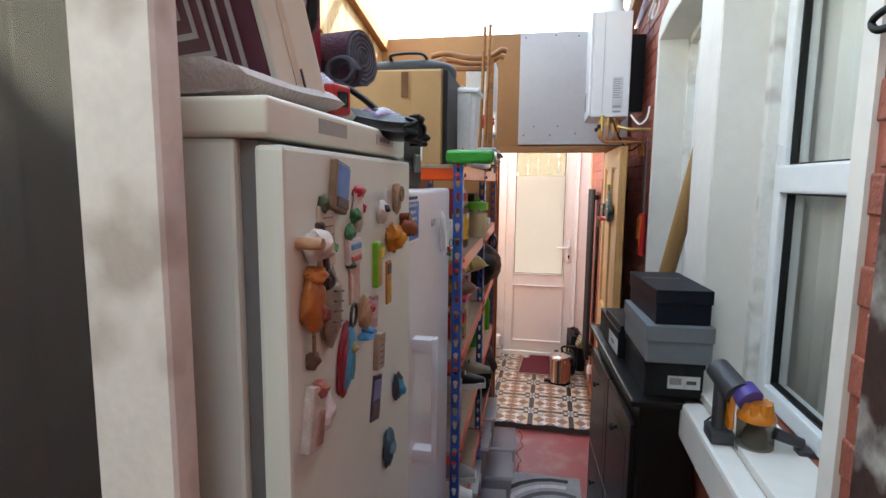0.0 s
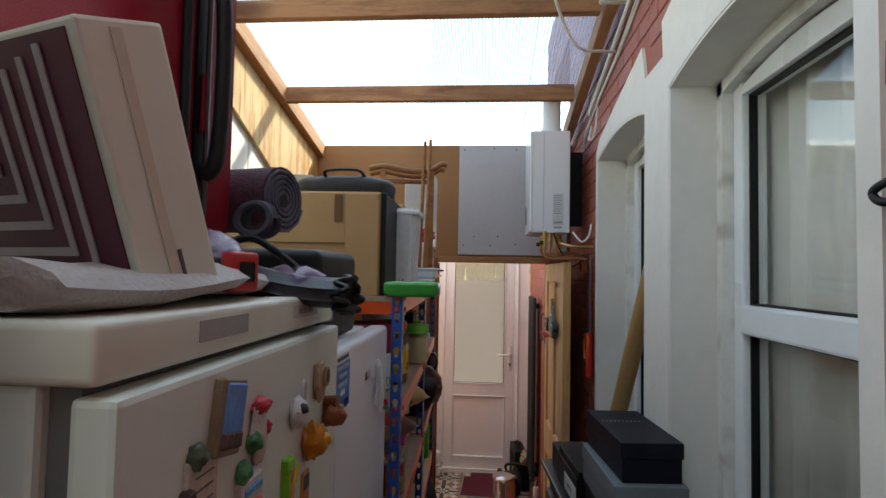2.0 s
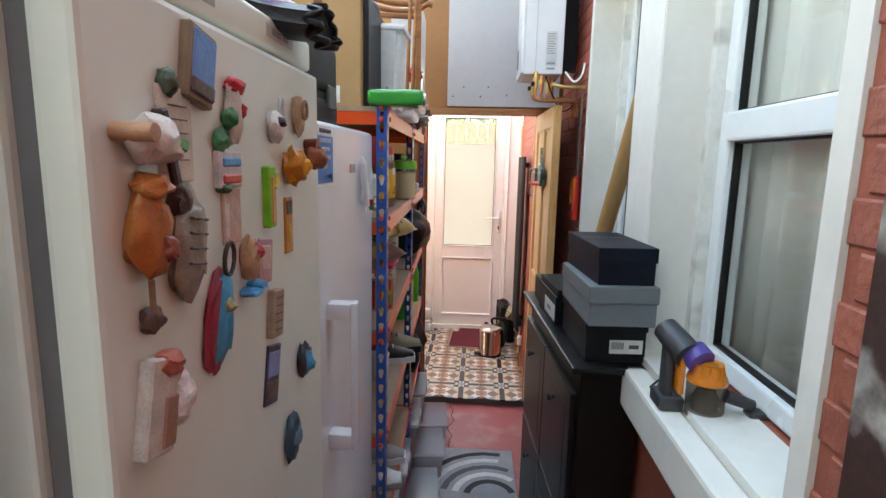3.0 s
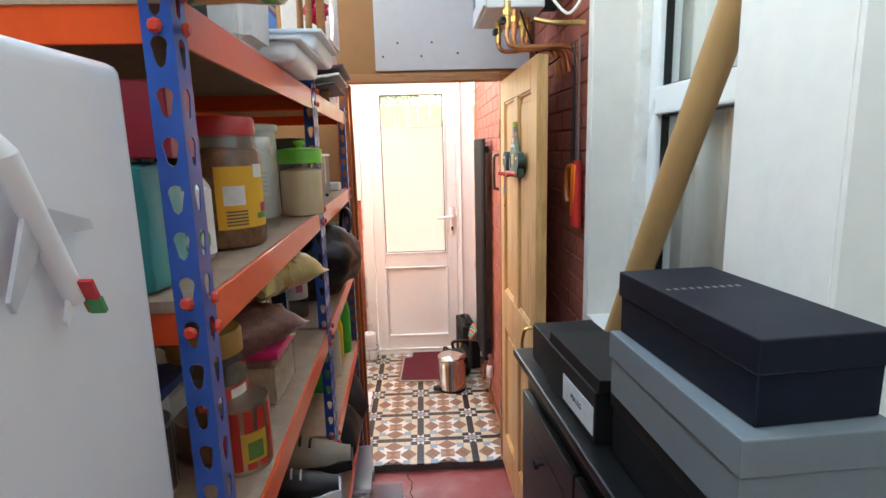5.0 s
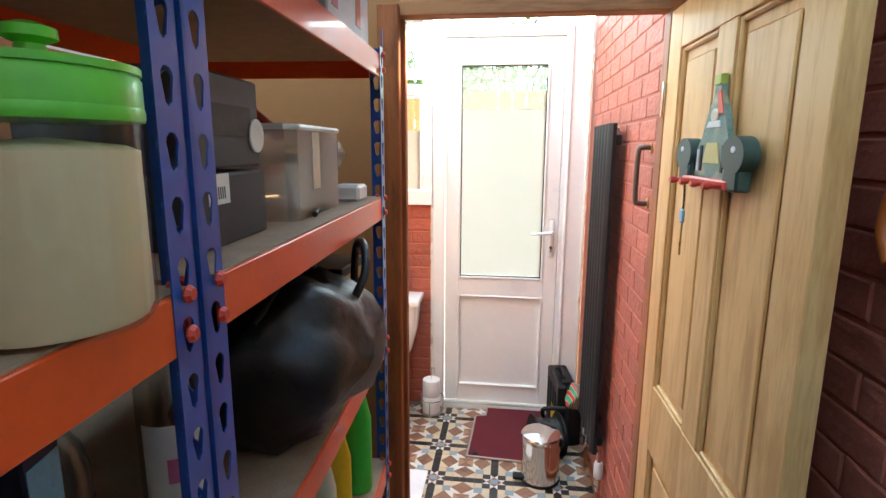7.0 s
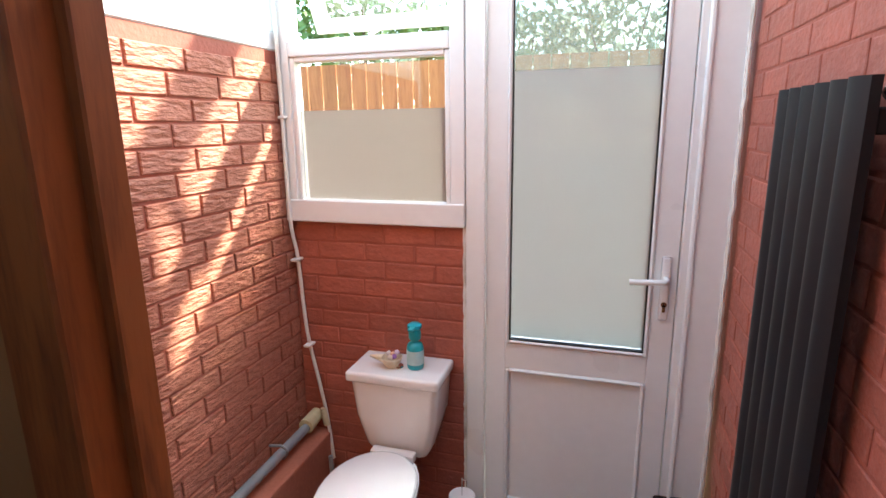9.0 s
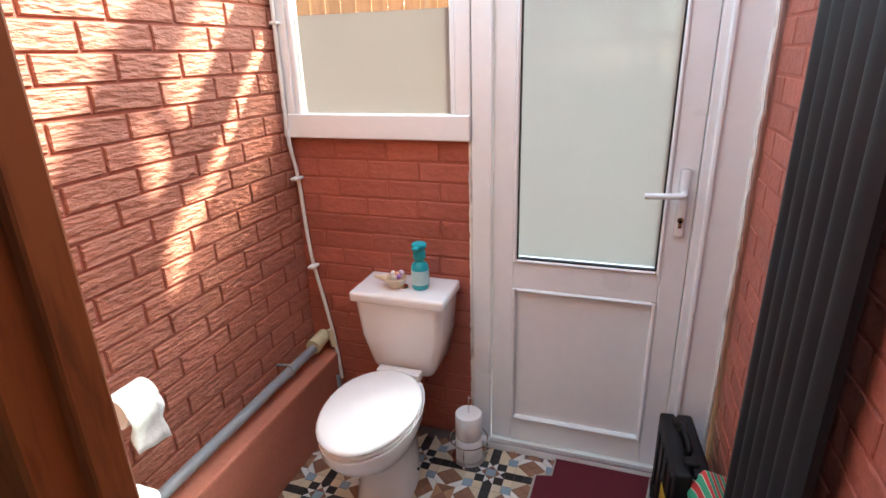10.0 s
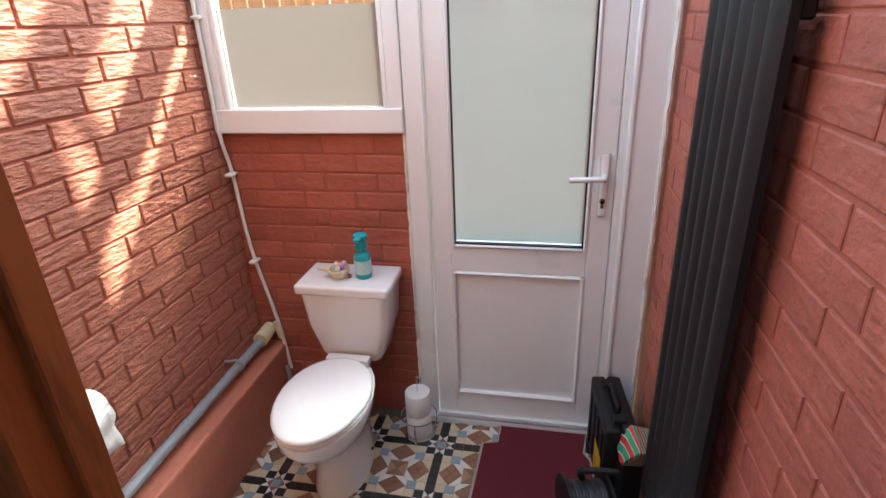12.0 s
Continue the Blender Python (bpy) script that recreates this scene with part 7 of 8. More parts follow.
part("rim", B(-0.094, 0.100, -0.084, 0.084, 0.275, 0.292, 0.006, 2), plain("white_rim", (0.74, 0.75, 0.75), 0.35), wt, smooth=True)
for k, (y, dx, dz) in enumerate(((2.30, 0.0, 0.0), (2.46, 0.012, 0.046))):
    tr = thing("white_tray", (-0.045 + dx, y, T3 + 0.002 + dz), "white plastic tray pushed in above the shelf edge", "tray", 2, group="white trays")
    part("well", B(-0.16, 0.075, -0.14, 0.14, 0.0, 0.042, 0.016, 3), WHITE_PVC, tr, smooth=True)
    part("lip", B(-0.17, 0.088, -0.152, 0.152, 0.038, 0.045, 0.003, 2), WHITE_PVC, tr, smooth=True)
hv = thing("black_holdall", (-0.31, 2.26, 2.172), "black nylon holdall lying on the boxes", "bag", 4)
bm = bmesh.new()
bmesh.ops.create_icosphere(bm, subdivisions=4, radius=1.0)
for v in bm.verts:
    c = v.co.copy()
    v.co = Vector((math.copysign(abs(c.x) ** 0.5, c.x) * 0.23, math.copysign(abs(c.y) ** 0.6, c.y) * 0.14, 0.085 + math.copysign(abs(c.z) ** 0.6, c.z) * 0.085))
    v.co += noise.noise_vector(v.co * 10) * 0.012
    v.co.z = max(0, v.co.z)
hv.scale = (0.85, 1.0, 0.68)
part("bag_body", bm, plain("black_bag_nylon", (0.010, 0.010, 0.012), 0.6, vary=0.2, scale=10, bump=0.4, bscale=60), hv, smooth=80)
part("handle", sweep(bmesh.new(), [(-0.08, -0.10, 0.155), (-0.07, -0.12, 0.185), (0.07, -0.12, 0.19), (0.10, -0.10, 0.15)], 0.009, 6), BLACK_SOFT, hv, smooth=60)
part("white_loop", sweep(bmesh.new(), [(0.02, -0.15, 0.0), (0.05, -0.155, 0.035), (0.09, -0.155, 0.035), (0.12, -0.15, 0.0)], 0.004, 6), PLABEL, hv, smooth=60)
lb = solid("leaning_board", B(-0.10, 0.18, -0.008, 0.008, 0, 0.52, 0.002), plain("pale_board", (0.55, 0.50, 0.44), 0.8), "pale offcut board leaning at the back", "board", at=pose(-0.74, 2.58, 1.84, 10, 0, 12))
ws = thing("wooden_stool", (-0.16, 2.90, T3B), "small varnished wooden folding stool frame upside down", "stool", 10)
STOOLW = wood("orange_varnished_wood", (0.34, 0.13, 0.035), (0.20, 0.07, 0.02), 0.4, 5, "x")
for x in (-0.13, 0.12):
    for y in (-0.07, 0.07):
        part("leg", B(x - 0.013, x + 0.013, y - 0.011, y + 0.011, 0.0, 0.60, 0.004, 2), STOOLW, ws)
for y in (-0.07, 0.07):
    arm = [(-0.20, y, 0.60), (-0.12, y, 0.615), (0.0, y, 0.595), (0.11, y, 0.60), (0.17, y, 0.635), (0.20, y, 0.630)]
    part("curved_rail", sweep(bmesh.new(), arm, 0.016, 8), STOOLW, ws, smooth=60)
part("stretcher", B(-0.12, 0.11, -0.010, 0.010, 0.54, 0.565, 0.004), STOOLW, ws)
wb = thing("tall_white_box", (-0.115, 3.20, 2.0525), "tall white cardboard box on the top shelf", "box", 2)
part("carton", B(-0.09, 0.075, -0.13, 0.15, 0, 0.42, 0.003), plain("white_card", (0.70, 0.69, 0.67), 0.6), wb)
wbb = thing("wine_glass_box", (-0.135, 3.20, T3B), "white printed carton showing a pink bottle", "box", 2)
part("carton", B(-0.10, 0.080, -0.14, 0.15, 0, 0.216, 0.003), plain("white_print_card", (0.66, 0.62, 0.62), 0.5), wbb)
for y, c in ((-0.10, (0.55, 0.20, 0.24)), (0.06, (0.60, 0.18, 0.10))):
    bm = prism(bmesh.new(), [(y - 0.018, 0.02), (y + 0.018, 0.02), (y + 0.018, 0.10), (y + 0.006, 0.13), (y + 0.006, 0.175), (y - 0.006, 0.175), (y - 0.006, 0.13), (y - 0.018, 0.10)], "x", 0.0802, 0.0812)
    part("bottle_print", bm, plain("printed_rose", c, 0.5), wbb, "printed bottle")
part("round_mark", lathe(bmesh.new(), [(0.014, 0), (0.017, 0), (0.017, 0.001), (0.014, 0.001)], 20), PRINT, wbb).matrix_local = pose(0.0802, -0.045, 0.185, 0, 90, 0)
for k in range(3):
    c = solid("folded_card_tray", B(-0.12, 0.10, -0.16, 0.16, 0, 0.008, 0.002), (plain("dark_brown_card", (0.045, 0.03, 0.028), 0.5), PLABEL, plain("plum_card", (0.07, 0.03, 0.035), 0.5))[k],
              "stacked flat card tray sticking out over the shelf", "tray", group="stacked trays", at=pose(-0.085 + 0.010 * k, 2.88 + 0.02 * k, T3B + 0.002 + 0.028 * k + 0.012, 0, -7, 3))
for k in range(2):
    solid("bamboo_cane", cyl(bmesh.new(), (0, 0, 0), (0.02, 0.01, 0.72), 0.010, 0.008, 10), STOOLW, "upright brown bamboo cane", "cane", group="bamboo canes", smooth=True, at=pose(-0.04 - 0.03 * k, 2.68 + 0.03 * k, T3B))
fl = bmesh.new()
for k in range(22):
    a, b = k * 2.4, k / 22
    bmesh.ops.create_icosphere(fl, subdivisions=1, radius=0.014, matrix=Matrix.Translation((0.03 * math.cos(a) * math.sin(b * 3), 0.03 * math.sin(a) * math.sin(b * 3), 0.03 * math.cos(b * 3))))
for v in fl.verts:
    v.co += noise.noise_vector(v.co * 80) * 0.006
solid("fabric_flower", fl, plain("pink_red_fabric", (0.55, 0.01, 0.06), 0.8), "pink-red fabric flower tucked by the canes", "flower", smooth=60, at=pose(-0.05, 2.88, 2.10))
gm = thing("spool", (-0.03, 2.555, T3 + 0.001), "small blue spool lying on the shelf edge", "spool", 20)
part("core", cyl(bmesh.new(), (0.0, -0.03, 0.016), (0.0, 0.03, 0.016), 0.015, n=14), plain("blue_thread", (0.02, 0.10, 0.36), 0.6), gm, smooth=True)
part("end", cyl(bmesh.new(), (0.0, 0.03, 0.016), (0.0, 0.045, 0.016), 0.013, n=14), plain("pale_wood_end", (0.5, 0.36, 0.2), 0.6), gm, smooth=True)

# ---- passage, house side ----
cab = thing("shoe_cabinet", (0, 0, FZ), "black-brown wooden shoe cabinet with tilting drawers", "cabinet")
CX0, CX1, CY0, CY1, CH = 0.597, 0.800, 1.655, 2.590, 1.085 - FZ
cab.matrix_world = Matrix.Translation((0.597, 1.655, FZ)) @ pose(0, 0, 0, 0, 0, 4) @ Matrix.Translation((-0.597, -1.655, 0))
part("carcass", B(CX0 + 0.022, CX1, CY0 + 0.02, CY1 - 0.02, 0.0, CH - 0.022, 0.003), BLACK_WOOD, cab)
part("top", B(CX0 - 0.015, CX1 + 0.005, CY0 - 0.012, CY1 + 0.012, CH - 0.022, CH, 0.006, 2), BLACK_WOOD, cab)
part("plinth", B(CX0 + 0.010, CX0 + 0.022, CY0 + 0.03, CY1 - 0.03, 0.0, 0.07), BLACK_WOOD, cab)
for i in range(2):
    for k in range(2):
        ya = CY0 + 0.04 + k * 0.430
        za = 0.09 + i * 0.475
        d = part("drawer_front", B(CX0, CX0 + 0.020, ya, ya + 0.422, za, za + 0.465, 0.004, 2), BLACK_WOOD, cab)
        part("inset", B(CX0 - 0.001, CX0 + 0.001, ya + 0.06, ya + 0.362, za + 0.06, za + 0.385, 0.0005), BLACK_WOOD, d)
        part("knob", lathe(bmesh.new(), [(0.006, 0), (0.006, 0.014), (0.014, 0.018), (0.013, 0.026), (0.004, 0.028)], 14), BLACK_SOFT, d, smooth=50).matrix_local = pose(CX0, ya + 0.211, za + 0.36, 0, -90, 0)
CT_ = 1.0855


def shoe_box(y, z, sx, sy, h, body, lid, lid_h, label, rz, x=0.730):
    t = thing("shoe_box", (x, y, z), label, "shoe box", rz, group="stacked shoe boxes")
    part("box_base", B(-sx / 2 + 0.004, sx / 2 - 0.004, -sy / 2 + 0.004, sy / 2 - 0.004, 0, h - 0.006, 0.002), body, t)
    part("lid", B(-sx / 2, sx / 2, -sy / 2, sy / 2, h - lid_h, h, 0.003, 2), lid, t)
    return t


BLK = plain("black_box_card", (0.008, 0.008, 0.009), 0.5, spec=0.3, vary=0.1)
NAVY = plain("navy_box_card", (0.004, 0.006, 0.013), 0.5, spec=0.25, vary=0.1)
GREYC = plain("grey_box_card", (0.15, 0.17, 0.18), 0.5, vary=0.06)
s1 = shoe_box(1.872, CT_, 0.190, 0.345, 0.127, BLK, BLK, 0.03, "black shoe box with a white barcode label", 3, x=0.712)
lb_ = part("barcode_label", B(-0.020, 0.080, -0.1735, -0.1690, 0.030, 0.072), PLABEL, s1, "white barcode label")
for k in range(9):
    part("barcode_bar", B(-0.014 + k * 0.0042, -0.0118 + k * 0.0042, -0.1742, -0.1736, 0.044, 0.066), PRINT, lb_)
part("size_bar", B(0.038, 0.068, -0.1742, -0.1736, 0.046, 0.058), PRINT, lb_)
s2 = shoe_box(1.845, CT_ + 0.1275, 0.205, 0.385, 0.120, GREYC, GREYC, 0.050, "mid-grey card shoe box in the stack", 3, x=0.712)
s3 = shoe_box(1.855, CT_ + 0.248, 0.176, 0.362, 0.112, NAVY, NAVY, 0.045, "dark navy card shoe box on top of the stack", 5, x=0.716)
for k in range(10):
    part("lid_mark", B(-0.075 + k * 0.013, -0.069 + k * 0.013, 0.040, 0.049, 0.1121, 0.1126), plain("foil_mark", (0.32, 0.30, 0.28), 0.35, metal=0.6), s3)
sb = shoe_box(2.215, CT_, 0.17, 0.30, 0.115, BLK, BLK, 0.028, "black shoe box with a white end, lid lifted askew", 5, x=0.655)
sb.children[1].matrix_local = pose(0.0, 0.0, 0.014, 0, 5, 0)
part("white_panel", B(-0.0825, -0.0812, -0.14, 0.03, 0.015, 0.075), PLABEL, sb, "white printed panel")
letters(sb, "MIA KG", 0.018, pose(-0.0830, -0.05, 0.045) @ pose(0, 0, 0, 90, 0, -90), PRINT)
c = carton("black_shoe_carton", (0.65, 2.45, CT_), (0.17, 0.16, 0.10), BLK, "low black carton behind the shoe boxes", "box", 4)
KRAFT = plain("kraft_cardboard_tube", (0.42, 0.235, 0.095), 0.6, vary=0.05, scale=6, bump=0.08, bscale=40)
tu = thing("cardboard_tube", (0, 0, 0), "long brown cardboard tube leaning in the window", "tube")
part("tube_wall", cyl(bmesh.new(), (0.800, 2.560, 1.100), (0.893, 2.095, 2.10), 0.034, n=30), KRAFT, tu, smooth=40)
part("end_cap", cyl(bmesh.new(), (0.893, 2.095, 2.10), (0.8937, 2.0917, 2.107), 0.030, n=24), plain("cap_white", (0.6, 0.6, 0.58), 0.5), tu)

# hand vacuum on the sill
SZ = 1.086
va = thing("hand_vacuum", (0.850, 1.365, SZ), "grey and orange handheld vacuum on the window sill", "vacuum", 0)
OR = plain("orange_plastic", (0.70, 0.20, 0.015), 0.28, coat=0.3)
DG = plain("dark_grey_plastic", (0.045, 0.045, 0.05), 0.45)
part("dust_bin", lathe(bmesh.new(), [(0.040, 0), (0.044, 0.004), (0.045, 0.085), (0.042, 0.092)], 26), clear("smoky_plastic", (0.50, 0.47, 0.42), rough=0.1, gloss=0.1, haze=0.25), va, smooth=50)
part("bin_filter", lathe(bmesh.new(), [(0.030, 0.003), (0.030, 0.05), (0.018, 0.075)], 18), plain("dusty_filter", (0.22, 0.19, 0.16), 0.9), va, smooth=50)
for k in range(9):
    a = k / 9 * 2 * math.pi
    part("cyclone_lobe", cyl(bmesh.new(), (0.030 * math.cos(a), 0.030 * math.sin(a), 0.090), (0.024 * math.cos(a), 0.024 * math.sin(a), 0.135), 0.016, 0.012, 12), OR, va, smooth=50)
bm = bmesh.new()
lathe(bm, [(0.046, 0.090), (0.047, 0.096), (0.044, 0.104), (0.030, 0.132), (0.010, 0.140)], 24)
part("cyclone", bm, OR, va, "orange cyclone housing", smooth=50)
part("body", B(-0.064, -0.050, 0.0, 0.045, 0.05, 0.150, 0.006, 2), OR, va, smooth=True)
part("motor", cyl(bmesh.new(), (-0.045, 0.005, 0.150), (-0.075, 0.090, 0.190), 0.036, 0.032, 20), DG, va, smooth=40)
part("violet_band", cyl(bmesh.new(), (-0.02, -0.01, 0.140), (-0.032, 0.020, 0.156), 0.034, n=20), plain("violet_plastic", (0.09, 0.06, 0.30), 0.35), va, smooth=40)
part("handle", B(-0.088, -0.064, 0.03, 0.075, 0.0, 0.165, 0.010, 3), DG, va, smooth=True)
part("battery", B(-0.100, -0.040, 0.015, 0.095, 0.0, 0.035, 0.006, 2), DG, va, smooth=True)
part("nozzle", cyl(bmesh.new(), (0.040, -0.015, 0.062), (0.105, -0.015, 0.040), 0.016, 0.014, 16), DG, va, smooth=40)
part("nozzle_tip", B(0.09, 0.165, -0.040, 0.000, 0.012, 0.030, 0.006, 2), DG, va, smooth=True)
part("charger_lead", sweep(bmesh.new(), [(-0.09, 0.09, 0.006), (-0.06, 0.14, 0.02), (-0.02, 0.16, 0.045), (-0.05, 0.17, 0.02), (-0.08, 0.15, 0.005)], 0.003, 6), BLACK_SOFT, va, smooth=60)

# boiler and its pipes
bo = thing("boiler", (0, 0, 0), "white wall-hung gas boiler with copper pipes below", "boiler")
part("casing", B(0.500, 0.702, 3.0300, 3.375, 2.1370, 2.6916, 0.008, 2), ENAMEL_COOL, bo)
part("wall_frame", B(0.702, WX, 3.325, 3.3700, 2.2, 2.6399), BLACK_SOFT, bo)
part("front_cover", B(0.488, 0.502, 3.0250, 3.3800, 2.1417, 2.6869, 0.006, 2), ENAMEL_COOL, bo)
part("display", B(0.4855, 0.4885, 3.275, 3.345, 2.1981, 2.3015, 0.001), plain("dark_display", (0.02, 0.025, 0.03), 0.15), bo, "dark display window")
rp_ = part("rating_plate", B(0.612, 0.668, 3.0285, 3.0305, 2.1793, 2.3485), plain("silver_plate", (0.56, 0.57, 0.58), 0.4), bo, "printed rating plate")
for k in range(9):
    part("print_line", B(0.617, 0.658 - 0.008 * (k % 2), 3.0278, 3.0284, 2.3344 - k * 0.012, 2.3382 - k * 0.012), plain("grey_ink", (0.25, 0.25, 0.26), 0.6), rp_)
for z in (2.1605, 2.1868):
    for k in range(12):
        part("barcode_bar", B(0.618 + k * 0.0035, 0.6198 + k * 0.0035, 3.0276, 3.0302, z, z + 0.010), PRINT, bo)
# grey strip on the casing side: the crease's shade put in as colour
part("side_crease", B(0.560, 0.563, 3.0275, 3.0305, 2.1511, 2.6775), plain("painted_crease_shade", (0.45, 0.45, 0.46), 0.5), bo)
part("flue", cyl(bmesh.new(), (0.610, 3.115, 2.6916), (0.610, 3.115, 2.8937), 0.048, n=26), WHITE_PVC, bo, smooth=40)
part("flue_collar", cyl(bmesh.new(), (0.610, 3.115, 2.6916), (0.610, 3.115, 2.7198), 0.056, n=26), WHITE_PVC, bo, smooth=40)
for k, (x, y, m_) in enumerate(((0.56, 2.9548, BRASS), (0.60, 3.055, COPPER), (0.64, 3.115, BRASS), (0.67, 3.185, COPPER), (0.57, 3.235, BRASS))):
    part("valve_body", cyl(bmesh.new(), (x, y, 2.1370), (x, y, 2.0570), 0.011, n=10), m_, bo, smooth=True)
    part("nut", cyl(bmesh.new(), (x, y, 2.1120), (x, y, 2.0940), 0.017, n=6), BRASS, bo)
    part("pipe", sweep(bmesh.new(), [(x, y, 2.0570), (x, y, 2.0220 + 0.008 * k), (x + 0.03, y, 1.995 + 0.008 * k), (0.77, y + 0.02, 1.995 + 0.01 * k), (0.80, y + 0.02, 1.93)], 0.008, 8), COPPER, bo, smooth=60)
for y in (2.9548, 3.125):
    part("tap_lever", B(0.535, 0.552, y - 0.02, y + 0.02, 2.0670, 2.0870, 0.003), BLACK_SOFT, bo)
part("gas_pipe", sweep(bmesh.new(), [(0.64, 2.9172, 2.0720), (0.70, 2.8984, 2.0570), (0.80, 2.8984, 2.0570)], 0.009, 8), BRASS, bo, smooth=60)
part("hose", sweep(bmesh.new(), [(0.70, 2.9172, 2.1323), (0.74, 2.8890, 2.0820), (0.775, 2.8796, 2.1120), (0.785, 2.8796, 2.1699)], 0.005, 8), PIPE_WHITE, bo, "white plastic hose", smooth=60)
part("cable_tail", sweep(bmesh.new(), [(0.62, 3.055, 2.1323), (0.66, 3.075, 2.0420), (0.72, 3.105, 1.96), (0.78, 3.125, 1.99)], 0.004, 6), BLACK_SOFT, bo, smooth=60)

# cables along the top of the wall
for k, (dx, dz, r) in enumerate(((0.020, -0.10, 0.011), (0.010, -0.06, 0.006), (0.008, -0.135, 0.005), (0.012, -0.165, 0.005))):
    pts = [(WX - dx, 1.0 + 0.28 * i, roof_z(1.0 + 0.28 * i) - 0.06 + dz + 0.012 * math.sin(i * 1.7 + k)) for i in range(9)]
    if k == 0:
        pts = [(WX - dx, 1.62 + 0.2 * i, roof_z(1.62 + 0.2 * i) - 0.14 - 0.006 * i) for i in range(8)]
    solid("wall_cable", sweep(bmesh.new(), pts, r, 8), PIPE_WHITE, "white cable clipped along the top of the wall", "cable", group="wall cables", smooth=60)
solid("old_iron_stub", sweep(bmesh.new(), [(WX - 0.02, 1.62, 2.98), (WX - 0.03, 1.54, 3.02), (WX - 0.02, 1.45, 3.06), (WX + 0.02, 1.40, 3.07)], 0.013, 8), plain("rusty_iron", (0.09, 0.055, 0.04), 0.8, bump=0.6), "rusty iron pipe stub in the brickwork", "pipe", smooth=60)
solid("hanging_cable", sweep(bmesh.new(), [(0.38, 1.65, 3.20), (0.42, 1.85, 3.08), (0.50, 2.05, 2.90), (0.60, 2.20, 2.80), (0.72, 2.32, 2.83), (0.79, 2.40, 2.86)], 0.006, 8), PIPE_WHITE, "loose grey-white cable drooping from the roof", "cable", smooth=60)
solid("cable_clip", B(WX - 0.12, WX - 0.01, 2.27, 2.295, 3.01, 3.03, 0.004), PIPE_WHITE, "short white plastic clip bar at the joist", "clip")
solid("junction_tail", sweep(bmesh.new(), [(WX - 0.02, 2.80, 2.75), (WX - 0.03, 2.83, 2.62), (WX - 0.05, 2.87, 2.60), (WX - 0.03, 2.90, 2.68)], 0.005, 6), PIPE_WHITE, "curl of white cable beside the boiler", "cable", smooth=60)

# saws on the brick pier
sw = thing("hand_saw", (WX - 0.035, 2.96, 1.59), "long hand saw with an orange handle hanging on the wall", "saw")
part("blade", prism(bmesh.new(), [(-0.022, 0), (0.026, 0), (0.010, 0.42), (-0.006, 0.42)], "x", 0.0, 0.003), plain("dark_blade", (0.05, 0.05, 0.055), 0.35, metal=0.7), sw)
bm = B(-0.010, 0.014, -0.050, -0.005, -0.165, 0.02, 0.009, 2)
part("handle", bm, plain("orange_grip", (0.80, 0.13, 0.01), 0.4), sw, "orange plastic grip", smooth=True)
part("handle_bow", sweep(bmesh.new(), [(0.0, -0.02, 0.01), (0.0, 0.05, 0.0), (0.0, 0.075, -0.07), (0.0, 0.05, -0.12)], 0.011, 8), plain("orange_bow", (0.42, 0.10, 0.02), 0.45), sw, smooth=60)
part("hook_nail", cyl(bmesh.new(), (-0.01, 0.0, 0.40), (0.037, 0.0, 0.41), 0.004, n=8), CHROME, sw)
sx_ = thing("pruning_saw", (WX - 0.030, 2.922, 1.56), "thin saw with a red handle hanging on the wall", "saw")
part("blade", prism(bmesh.new(), [(-0.010, 0), (0.012, 0), (0.006, 0.46), (-0.004, 0.46)], "x", 0.0, 0.003), plain("grey_blade", (0.30, 0.30, 0.31), 0.35, metal=0.8), sx_)
part("handle", cyl(bmesh.new(), (0.001, 0, 0.06), (0.001, 0, -0.165), 0.014, 0.018, 14), plain("red_grip", (0.50, 0.02, 0.02), 0.4), sx_, "red plastic grip", smooth=40)
hk = thing("iron_hook", (WX - 0.012, 0.845, 2.035), "black cast iron wall hook by the window", "hook")
hk.scale = (0.6, 0.6, 0.7)
part("plate", B(-0.006, 0.0, -0.03, 0.03, -0.035, 0.035, 0.004), BLACK_SOFT, hk)
part("bow", sweep(bmesh.new(), [(-0.004, 0.01, 0.02), (-0.03, 0.045, 0.005), (-0.035, 0.070, -0.01), (-0.03, 0.045, -0.030), (-0.004, 0.01, -0.025)], 0.009, 8), BLACK_SOFT, hk, smooth=60)

# open pine door
dr = thing("door_pine", (0, 0, 0), "open four-panel pine door with a brass handle", "door")
dr.matrix_world = pose(0.650, 3.735, 0.012, 0, 0, 1.0)
DW, DH, DT = 0.755, 1.965, 0.040
dr_parts = ((-DW, -DW + 0.095, 0, DH), (-0.095, 0, 0, DH), (-DW + 0.095, -0.095, 0, 0.20), (-DW + 0.095, -0.095, 0.78, 0.97), (-DW + 0.095, -0.095, DH - 0.105, DH), (-DW / 2 - 0.045, -DW / 2 + 0.045, 0.20, 0.78), (-DW / 2 - 0.045, -DW / 2 + 0.045, 0.97, DH - 0.105))
for a, b, c, d in dr_parts:
    part("rail" if b - a > 0.2 else "stile", B(0, DT, a, b, c, d, 0.002), PINE, dr)
